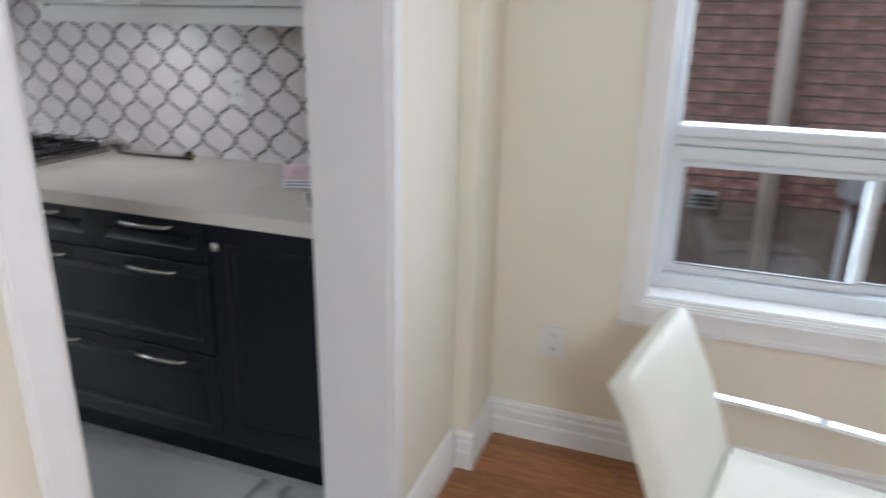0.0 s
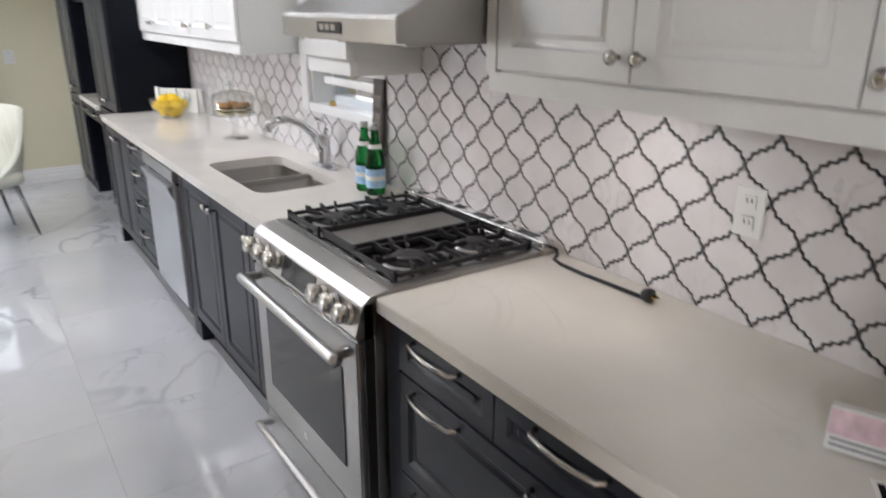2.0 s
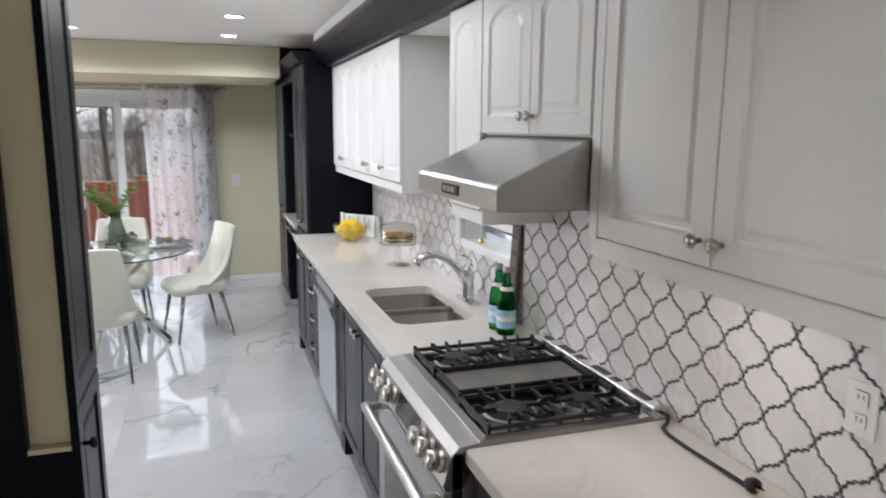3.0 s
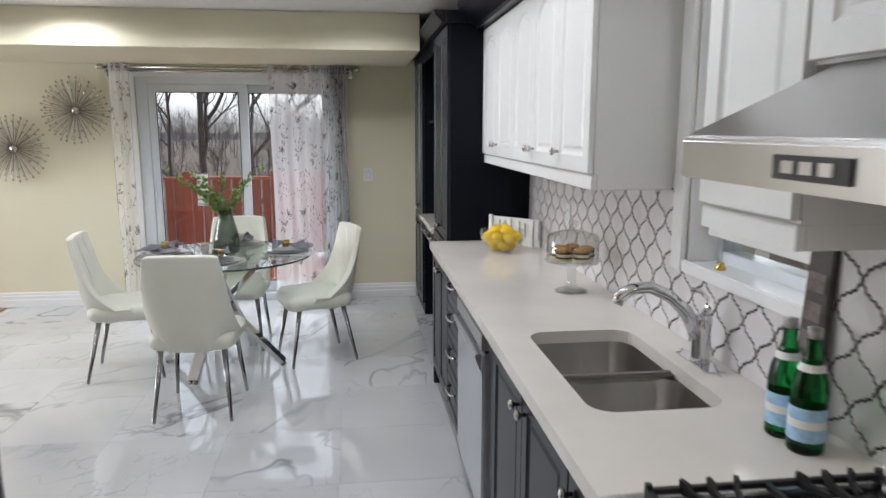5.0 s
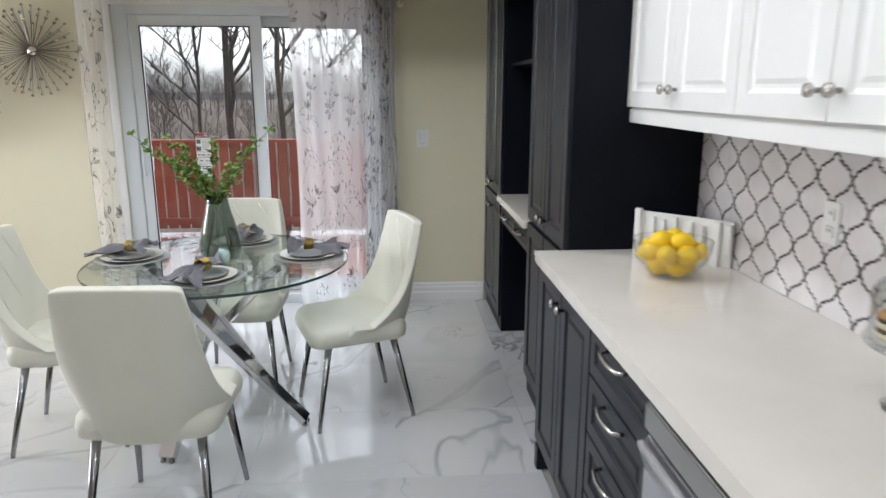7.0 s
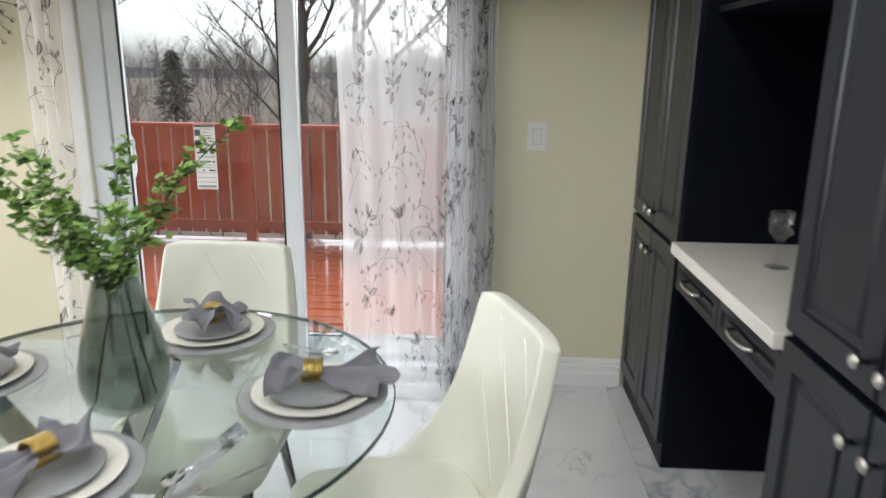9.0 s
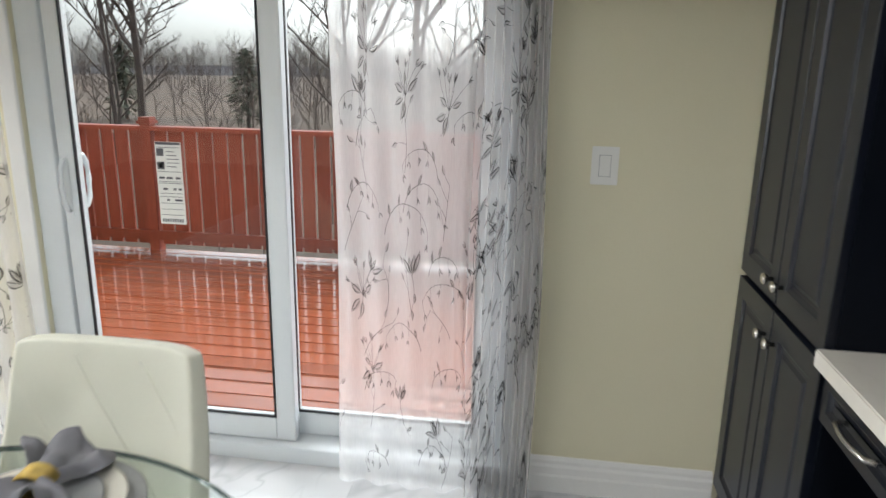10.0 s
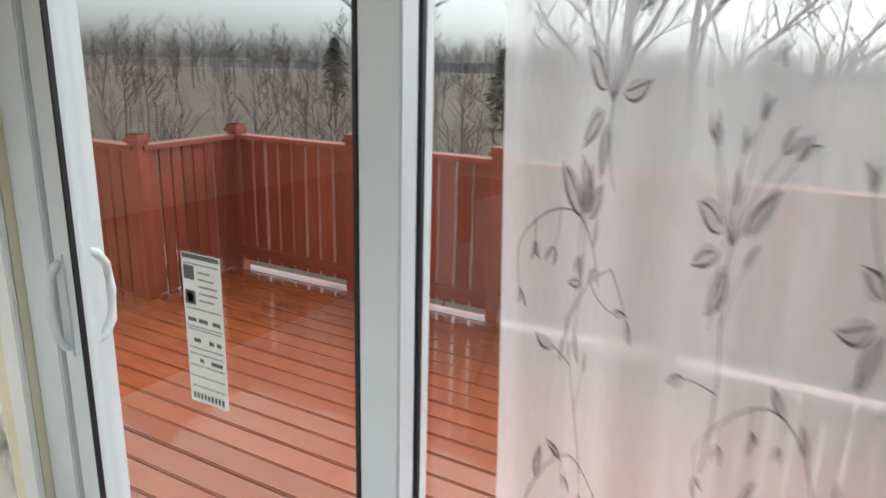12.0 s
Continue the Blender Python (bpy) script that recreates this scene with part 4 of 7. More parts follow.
def deck_fence(name, p, q, nposts, label, low=0.055):
    f = thing(name, (p[0], p[1], DK), label, "fence")
    p, q = Vector((*p, 0)), Vector((*q, 0))
    d = (q - p).normalized()
    n = Vector((-d.y, d.x, 0))
    ang = math.atan2(d.y, d.x)

    def place(bm, s, o, z):
        bmesh.ops.rotate(bm, verts=bm.verts[:], cent=(0, 0, 0), matrix=Matrix.Rotation(ang, 3, "Z"))
        bmesh.ops.translate(bm, verts=bm.verts[:], vec=p + d * s + n * o + Vector((0, 0, z)))
        return bm
    L = (q - p).length
    step = L / (nposts - 1)
    for i in range(nposts):
        po = part("post", place(boxes((-0.045, 0.045, -0.045, 0.045, -0.3, 1.10)), i * step, 0, DK), M_fence, f, bevel=0)
        cap = boxes((-0.062, 0.062, -0.062, 0.062, 1.10, 1.125), (-0.05, 0.05, -0.05, 0.05, 1.125, 1.155))
        part("post_cap", place(cap, i * step, 0, DK), M_fence, po)
    part("top_rail", place(boxes((0, L, -0.06, 0.06, 1.045, 1.08)), 0, 0, DK), M_fence, f)
    part("bottom_rail", place(boxes((0, L, -0.02, 0.02, 0.10, 0.18)), 0, -0.03, DK), M_fence, f)
    me = None
    rng = random.Random(3)
    for i in range(nposts - 1):
        m = 8
        for k in range(m):
            s = i * step + 0.05 + (step - 0.10) * (k + 0.5) / m
            w = (step - 0.10) / m - rng.choice((0.012, 0.020, 0.028))
            bm = boxes((-w / 2, w / 2, -0.010, 0.010, low, 1.045))
            part("fence_board", place(bm, s, 0.0, DK), M_fence, f)
    return f


deck_fence("deck_fence", (FX, -3.341), (FX, 4.779), 8, "red stained wooden deck fence with capped posts")
deck_fence("deck_fence", (FX, -3.341), (-10.02, -3.25), 2, "short red stained side of the deck fence", 0.004)
deck_fence("deck_fence", (-10.02, -3.25), (-10.06, -5.6), 3, "red stained wooden deck fence with capped posts", 0.004)
deck = thing("deck", (-9.4, 0, DK), "wet red stained wooden deck", "deck", "", "structure")
part("frame", boxes((-10.97, -7.93, -5.9, 4.9, DK - 0.22, DK - 0.045)), M_fence, deck)
x = -7.995
bm0 = boxes((-0.066, 0.066, -5.4, 5.4, -0.032, 0.0))
bmesh.ops.bevel(bm0, geom=[e for e in bm0.edges if abs((e.verts[0].co - e.verts[1].co).y) > 1], offset=0.006, segments=2, affect="EDGES")
me0 = bpy.data.meshes.new("deck_board")
bm0.to_mesh(me0)
bm0.free()
me0.materials.append(M_deck)
rng = random.Random(8)
while x > -10.96:
    b = new("deck_board", me0)
    b.parent = deck
    b.location = (x + 9.4, -0.5, rng.uniform(-0.002, 0.002))
    x -= 0.141

structure("ground", boxes((-900, -8.3, -900, 900, -2.6, -2.5), (-8.3, 900, 3.2, 900, -0.9, -0.8), (-8.3, 900, -900, -5.6, -2.6, -2.5)), M_ground, "brown winter field", "ground")


# ---- bare trees ----
def tree_mesh(seed, height, trunk, levels=4, lean=0.05):
    """Vertices and faces of a leafless tree: a tapered trunk that forks into limbs, branches and twigs."""
    rng = random.Random(seed)
    verts, faces = [], []

    def limb(p, d, length, r, level):
        n = 5 if level < 2 else 3
        sides = 6 if level == 0 else (4 if level == 1 else 3)
        pts, dirs = [p.copy()], []
        for i in range(n):
            d = (d + Vector((rng.uniform(-1, 1), rng.uniform(-1, 1), rng.uniform(-0.4, 0.7))) * (0.10 if level == 0 else 0.24)).normalized()
            p = p + d * length / n
            pts.append(p.copy())
            dirs.append(d.copy())
        base = len(verts)
        for i, q in enumerate(pts):
            dd = dirs[min(i, n - 1)]
            s = dd.cross(Vector((0.3, 1, 0.2))).normalized()
            t = s.cross(dd)
            rr = r * (1 - 0.62 * i / n) if level < levels else r * (1 - 0.8 * i / n)
            for k in range(sides):
                a = 6.283 * k / sides
                verts.append(q + s * rr * math.cos(a) + t * rr * math.sin(a))
        for i in range(n):
            for k in range(sides):
                faces.append((base + i * sides + k, base + i * sides + (k + 1) % sides, base + (i + 1) * sides + (k + 1) % sides, base + (i + 1) * sides + k))
        if level == levels:
            return
        kids = (9, 6, 5, 4)[min(level, 3)]
        for k in range(kids):
            t = (0.30 if level == 0 else 0.2) + 0.78 * (k + rng.random()) / kids
            i = min(n - 1, int(t * n))
            q = pts[i].lerp(pts[i + 1], t * n - i) if t < 1 else pts[-1]
            a = rng.uniform(0, 6.283)
            out = Vector((math.cos(a), math.sin(a), rng.uniform(0.1, 0.9)))
            nd = (dirs[i] * 0.55 + out * 0.75).normalized()
            limb(q, nd, length * rng.uniform(0.36, 0.60) * (1.15 - 0.45 * t), r * (0.55 - 0.25 * t) + 0.003, level + 1)
    limb(Vector((0, 0, 0)), Vector((lean, lean * 0.6, 1)).normalized(), height, trunk, 0)
    return verts, faces


kinds = []
for sd, h, r in ((11, 7.5, 0.09), (12, 9.0, 0.11), (13, 6.5, 0.075)):
    v, f = tree_mesh(sd, h, r)
    me = bpy.data.meshes.new("bare_branches")
    me.from_pydata([tuple(q) for q in v], [], f)
    me.materials.append(M_bark)
    kinds.append(me)
TREES = [(-18.8, -2.5, 1, 20), (-17.5, -1.1, 0, 130), (-20.2, -7.9, 1, 205), (-26.0, -12.5, 2, 75), (-23, 3.5, 2, 200), (-28, -5.5, 0, 300), (-27, 8.0, 1, 10), (-31, -16, 1, 90), (-33, 0.5, 2, 160)]
for x, y, k, a in TREES:
    t = thing("bare_tree", (x, y, -2.55), "leafless grey-brown tree beyond the deck", "tree", "bare trees")
    t.rotation_euler = (0, 0, radians(a))
    b = new("branches", kinds[k])
    b.parent = t
# far woods and brush: one uncountable stand
rng = random.Random(21)


def stand(name, kinds, count, near, far, lo, hi, smin, smax, material, label):
    VV, FF, total = [], [], 0
    for i in range(count):
        v, f = kinds[i % len(kinds)]
        dist = near + (far - near) * rng.random() ** 0.8
        ang = rng.uniform(lo, hi)
        a, s = rng.uniform(0, 6.28), rng.uniform(smin, smax)
        c, sn = math.cos(a), math.sin(a)
        w = np.stack([v[:, 0] * c - v[:, 1] * sn, v[:, 0] * sn + v[:, 1] * c, v[:, 2]], 1) * s
        w += np.array([-8 - dist * math.cos(ang), 0.5 + dist * math.sin(ang), -2.6])
        VV.append(w)
        FF += [tuple(j + total for j in q) for q in f]
        total += len(v)
    me = bpy.data.meshes.new(name)
    me.from_pydata(np.concatenate(VV).tolist(), [], FF)
    me.materials.append(material)
    return tagged(new(name, me), label, "woods", "", "stuff")


fine = [(np.array([tuple(q) for q in v]), f) for v, f in (tree_mesh(40 + i, 6.0, 0.06, levels=3) for i in range(3))]
thin = [(np.array([tuple(q) for q in v]), f) for v, f in (tree_mesh(60 + i, 6.0, 0.05, levels=2) for i in range(5))]
stand("far_woods", fine, 90, 26, 70, -1.3, 0.7, 0.45, 0.80, M_twig, "grey-brown stand of bare trees")
stand("distant_woods", thin, 900, 90, 190, -1.35, 0.8, 0.75, 1.25, M_twig, "hazy grey-brown distant woods")
stand("brush", thin, 300, 9, 55, -1.35, 0.8, 0.28, 0.5, M_twig, "tangled bare brush below the deck")


def pine_mesh(seed, height):
    r = random.Random(seed)
    v, f = [], []
    for k in range(900):
        t = r.random() ** 0.7
        z = height * (0.12 + 0.88 * t)
        reach = height * (0.26 + 0.08 * math.sin(9 * t + seed)) * (1 - t) ** 0.6 + 0.12
        a = r.uniform(0, 6.283)
        d = reach * r.uniform(0.25, 1.0)
        c = Vector((d * math.cos(a), d * math.sin(a), z - d * 0.25))
        s = r.uniform(0.14, 0.34)
        o = Vector((math.cos(a), math.sin(a), -0.35))
        side = Vector((-math.sin(a), math.cos(a), r.uniform(-0.5, 0.5)))
        b = len(v)
        v += [c - o * s, c + side * s * 0.4, c + o * s * 1.3, c - side * s * 0.4]
        f += [(b, b + 1, b + 2), (b, b + 2, b + 3)]
    return v, f


for x, y, h, sd in ((-52, -29, 5.5, 1), (-60, -41, 6.0, 2), (-47, -17.5, 5.0, 3)):
    t = thing("pine_tree", (x, y, -2.6), "dark green pine among bare trees", "tree", "far pines")
    v, f = pine_mesh(sd, h)
    me = bpy.data.meshes.new("crown")
    me.from_pydata([tuple(q) for q in v], [], f)
    me.materials.append(M_pine)
    new("crown", me).parent = t
    part("trunk", tube([(0, 0, 0), (0, 0, h * 0.6), (0, 0, h)], 0.1, 6, radii=[0.14, 0.08, 0.02]), M_bark, t, local=True)
# a far ridge closes the view, distance haze put into its colour
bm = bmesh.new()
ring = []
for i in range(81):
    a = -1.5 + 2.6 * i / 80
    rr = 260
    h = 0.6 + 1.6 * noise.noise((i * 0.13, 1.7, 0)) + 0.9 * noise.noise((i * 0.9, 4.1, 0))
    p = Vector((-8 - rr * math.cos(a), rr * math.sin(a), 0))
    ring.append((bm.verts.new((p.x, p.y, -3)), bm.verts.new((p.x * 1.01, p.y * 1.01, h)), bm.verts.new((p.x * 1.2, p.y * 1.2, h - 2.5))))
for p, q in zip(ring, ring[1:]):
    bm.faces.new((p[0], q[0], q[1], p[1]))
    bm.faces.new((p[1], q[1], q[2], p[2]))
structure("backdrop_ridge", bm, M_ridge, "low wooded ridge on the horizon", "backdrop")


# ---- dining set by the patio door ----
def dining_chair():
    c = thing("dining_chair", (0, 0, 0), "off-white leather dining chair on slim dark chrome legs", "chair", "chairs round the glass table")
    prof = [(-0.02, 0.385), (-0.12, 0.375), (-0.19, 0.40), (-0.218, 0.47), (-0.231, 0.56), (-0.241, 0.68), (-0.253, 0.79), (-0.263, 0.875), (-0.267, 0.915)]
    half = [0.212, 0.228, 0.235, 0.236, 0.231, 0.222, 0.212, 0.202, 0.194]
    wing = [0.12, 0.20, 0.25, 0.20, 0.095, 0.05, 0.03, 0.02, 0.015]
    bm = bmesh.new()
    nu = 14
    rows = []
    for (d, z), h, w in zip(prof, half, wing):
        row = []
        for i in range(nu + 1):
            u = -1 + 2 * i / nu
            lift = 0.0
            if z < 0.45:
                lift = 0.075 * abs(u) ** 6
            row.append(bm.verts.new((h * u * (1 - 0.05 * abs(u) ** 3), d + w * abs(u) ** 3.5, z + lift - (0.010 * abs(u) ** 6 if z > 0.90 else 0))))
        rows.append(row)
    for a, b in zip(rows, rows[1:]):
        for i in range(nu):
            bm.faces.new((a[i], a[i + 1], b[i + 1], b[i]))
    back = part("backrest", bm, M_leather, c, smooth=True)
    so = back.modifiers.new("padding", "SOLIDIFY")
    so.thickness, so.offset = 0.042, 0.0
    bv = back.modifiers.new("soft", "BEVEL")
    bv.width, bv.segments, bv.limit_method = 0.016, 3, "ANGLE"
    su = back.modifiers.new("smooth", "SUBSURF")
    su.levels = su.render_levels = 1
    # seams on the front of the back
    zs = [q[1] for q in prof[2:]]
    for k in range(5):
        bm = bmesh.new()
        pts = []
        for i in range(25):
            t = i / 24
            u = -0.87 + (k - 1) * 0.68 + 2.7 * (0.385 * t - 0.20)
            z = 0.50 + 0.385 * t
            if abs(u) < 0.90:
                d = np.interp(z, zs, [q[0] for q in prof[2:]])
                pts.append((np.interp(z, zs, half[2:]) * u, d + np.interp(z, zs, wing[2:]) * abs(u) ** 3.5 + 0.0215, z))
        if len(pts) > 2:
            tube(pts, 0.0034, 6, bm)
            part("seam", bm, M_leather, back, smooth=True)
    bm = bmesh.new()
    loops = []
    for ins, z in ((0.03, 0.385), (0.006, 0.40), (0.0, 0.43), (0.006, 0.46), (0.03, 0.478), (0.09, 0.486)):
        pts = []
        for x, y in rounded(-0.228 + ins, 0.228 - ins, -0.20 + ins, 0.245 - ins, 0.075 - min(ins, 0.04), 6):
            pts.append(bm.verts.new((x * (1 - 0.10 * max(0, y)), y, z - 0.012 * max(0, (y - 0.12) / 0.12) ** 2)))
        loops.append(pts)
    for a, b in zip(loops, loops[1:]):
        for i in range(len(a)):
            bm.faces.new((a[i], a[(i + 1) % len(a)], b[(i + 1) % len(a)], b[i]))
    bm.faces.new(loops[0])
    bm.faces.new(loops[-1])
    part("seat", bm, M_leather, c, smooth=True)
    for sx in (-1, 1):
        for sy, y0, y1 in ((1, 0.16, 0.225), (-1, -0.13, -0.215)):
            bm = tube([(sx * 0.165, y0, 0.40), (sx * 0.201, y1, 0.012), (sx * 0.2025, y1 * 1.003, 0.0)], 0.013, 12, radii=[0.017, 0.0095, 0.0095])
            part("leg", bm, M_leg, c, smooth=True)
    return c


first = dining_chair()
SEATS = [(-5.18, 0.336, 88), (-6.04, 0.96, 199), (-5.88, -0.278, 8), (-6.42, 0.345, -90)]
for x, y, a in SEATS[1:]:
    copy_thing(first, pose(x, y, 0, 0, 0, a) @ Matrix.Scale(1.03, 4))
first.matrix_basis = pose(SEATS[0][0], SEATS[0][1], 0, 0, 0, SEATS[0][2]) @ Matrix.Scale(1.04, 4)

TC = (-6.01, 0.358)
BC = (-5.95, 0.33)
TZ = 0.76
table = thing("round_table", (TC[0], TC[1], 0), "round glass dining table on crossed chrome beams", "table")
bm = lathe([(0.0005, 0.748), (0.582, 0.748), (0.585, 0.751), (0.585, 0.757), (0.582, 0.76), (0.0005, 0.76)], 72, TC[0], TC[1], 0)
tt = part("tabletop", bm, [M_tabletop, M_tableedge], table, "clear round glass top")
for p in tt.data.polygons:
    if abs(p.normal.z) < 0.9 and p.center.xy.length > 0.55:
        p.material_index = 1
for k in range(4):
    a = radians(k * 90 - 15)
    bm = boxes((-0.035, 0.035, -0.0175, 0.0175, 0, 1.0))
    foot = Vector((BC[0] + 0.41 * math.cos(a), BC[1] + 0.41 * math.sin(a), 0.018))
    top = Vector((BC[0] - 0.31 * math.cos(a + 0.18), BC[1] - 0.31 * math.sin(a + 0.18), 0.742))
    d = top - foot
    side = Vector((-math.sin(a), math.cos(a), 0))
    nrm = d.normalized().cross(side).normalized()
    side = nrm.cross(d.normalized())
    off = side * 0.028 * (1 if k % 2 else -1)
    for v in bm.verts:
        v.co = foot + off + side * v.co.x + nrm * v.co.y + d * v.co.z
    leg = part("leg", bm, M_chrome, table, "polished chrome beam", bevel=0.003)
    for s in (-0.02, 0.02):
        q = foot + off + side * s
        part("glide", lathe([(0.012, 0.0), (0.012, 0.012), (0.006, 0.014), (0.006, 0.03)], 12, q.x, q.y, 0.0), M_leg, leg, smooth=True)
    part("pad", lathe([(0.02, 0.740), (0.02, 0.7475)], 16, top.x + off.x, top.y + off.y, 0), M_chrome, leg, smooth=True)


def place_setting(x, y, a):
    m = pose(x, y, TZ, 0, 0, a)
    ch = tagged(part("charger_plate", lathe([(0.001, 0.001), (0.10, 0.001), (0.162, 0.006), (0.165, 0.009), (0.16, 0.010), (0.10, 0.005), (0.001, 0.005)], 48), M_charger, None, "grey charger plate on the glass table", smooth=True), "", "plate", "place settings")
    ch.matrix_basis = m
    dp = tagged(part("dinner_plate", lathe([(0.001, 0.0055), (0.08, 0.0055), (0.09, 0.008), (0.133, 0.019), (0.136, 0.022), (0.131, 0.022), (0.088, 0.012), (0.001, 0.010)], 48), M_plate, None, "cream porcelain dinner plate", smooth=True), "", "plate", "place settings")
    dp.matrix_basis = m
    sp = tagged(part("side_plate", lathe([(0.001, 0.0125), (0.06, 0.0125), (0.097, 0.023), (0.100, 0.026), (0.096, 0.026), (0.06, 0.018), (0.001, 0.017)], 40), M_charger, None, "small grey plate on a dinner plate", smooth=True), "", "plate", "place settings")
    sp.matrix_basis = m
    nap = thing("napkin", (0, 0, 0), "grey linen napkin gathered in a gold ring", "napkin", "place settings")
    rng = random.Random(int(a * 7) + 3)
    bm = bmesh.new()
    rows = []
    for i in range(19):
        t = -1 + 2 * i / 18
        far = abs(t)
        reach, wide = (0.165, 0.082) if t < 0 else (0.085, 0.062)
        # pinched by the ring, fanned out in loose pleats on one side and puffed up on the other
        spread = 0.014 + wide * (far ** 0.75 if t < 0 else math.sin(min(1, far * 1.05) * 2.5))
        row = []
        for j in range(17):
            u = -1 + 2 * j / 16
            pleat = math.sin(u * (7.5 if t < 0 else 5.0) + 2.2 * t + a) * (0.005 + 0.012 * far)
            crumple = 0.030 * far * noise.noise((u * 2.6 + a, t * 3.8, 0.5)) + 0.024 * far * noise.noise((u * 6 + a, t * 8, 2.5))
            edge = reach * (1 + 0.28 * noise.noise((u * 1.9 + a * 0.3, 0.2, t)))
            top = 0.062 + (0.012 if t > 0 else -0.020 * far) - 0.016 * u * u * far
            row.append(bm.verts.new((t * edge + 0.012 * math.sin(4 * u + a) * far, u * spread * (1 + 0.35 * noise.noise((u * 1.5, t * 2.5, a))) + 0.03 * t * far + 0.016 * far * noise.noise((u * 4 + a, t * 5, 7.5)), max(0.022, top + pleat + crumple))))
        rows.append(row)
    for p, q in zip(rows, rows[1:]):
        for j in range(16):
            bm.faces.new((p[j], p[j + 1], q[j + 1], q[j]))
    cl = part("cloth", bm, M_napkin, nap, smooth=True, local=True)
    cl.modifiers.new("thick", "SOLIDIFY").thickness = 0.004
    su = cl.modifiers.new("soft", "SUBSURF")
    su.levels = su.render_levels = 1
    coil = [(-0.021 + 0.042 * q / 84, 0.028 * math.cos(q * 0.5236), 0.062 + 0.024 * math.sin(q * 0.5236)) for q in range(85)]
    bm = tube(coil, 0.0032, 6)
    part("ring", bm, M_gold, nap, "gold wire napkin ring", smooth=True, local=True)
    nap.matrix_basis = m @ pose(0, 0, 0, 0, 0, rng.uniform(60, 100))
    for nm, dx, lab in (("fork", 0.20, "chrome fork on the glass"), ("spoon", 0.235, "chrome spoon on the glass")):
        it = thing(nm, (0, 0, 0), lab, nm, "place settings")
        part("stem", tube([(0, -0.09, 0.004), (0, -0.02, 0.006), (0, 0.03, 0.008)], 0.004, 6, radii=[0.006, 0.003, 0.0025], flat=0.5), M_chrome, it, smooth=True, local=True)
        if nm == "spoon":
            bm = lathe([(0.001, -0.003), (0.012, -0.001), (0.017, 0.003), (0.018, 0.005), (0.001, 0.004)], 16)
            bmesh.ops.scale(bm, verts=bm.verts[:], vec=(1, 1.5, 1))
            bmesh.ops.translate(bm, verts=bm.verts[:], vec=(0, 0.052, 0.007))
        else:
            bm = boxes((-0.011, 0.011, 0.03, 0.045, 0.006, 0.009), *[(-0.011 + 0.0065 * q, -0.0085 + 0.0065 * q, 0.045, 0.085, 0.006, 0.0085) for q in range(4)])
        part("bowl" if nm == "spoon" else "tines", bm, M_chrome, it, smooth=nm == "spoon", local=True)
        it.matrix_basis = m @ (pose(0.243, 0.060, 0.0, 0, 0, 158) if nm == "spoon" else pose(0.304, 0.01, 0.0, 0, 0, 132))


SET = [(-5.685, 0.372, 90), (-6.045, 0.760, 180), (-6.055, -0.045, 0), (-6.385, 0.405, -90)]
for x, y, a in SET:
    place_setting(x, y, a)

# vase with greenery
vx, vy = -5.975, 0.375
vase = thing("vase", (vx, vy, TZ), "smoky green glass vase with leafy branches", "vase")
prof = [(0.001, 0.0), (0.060, 0.0), (0.082, 0.02), (0.092, 0.06), (0.090, 0.10), (0.075, 0.17), (0.058, 0.23), (0.047, 0.28), (0.047, 0.315), (0.043, 0.315), (0.043, 0.28), (0.054, 0.23), (0.071, 0.17), (0.085, 0.10), (0.087, 0.06), (0.076, 0.026), (0.055, 0.012), (0.001, 0.012)]
part("glass_body", lathe(prof, 40, vx, vy, TZ), M_vase, vase, smooth=True)
rng = random.Random(4)
leaves = bmesh.new()
TIPS = [(-0.10, -0.37, 0.57), (-0.10, 0.24, 0.58), (0.02, -0.28, 0.50), (0.05, -0.04, 0.43), (-0.06, -0.20, 0.55), (-0.02, 0.13, 0.50), (0.08, -0.14, 0.46), (-0.14, -0.02, 0.52), (0.12, 0.08, 0.44), (0.0, -0.10, 0.50)]
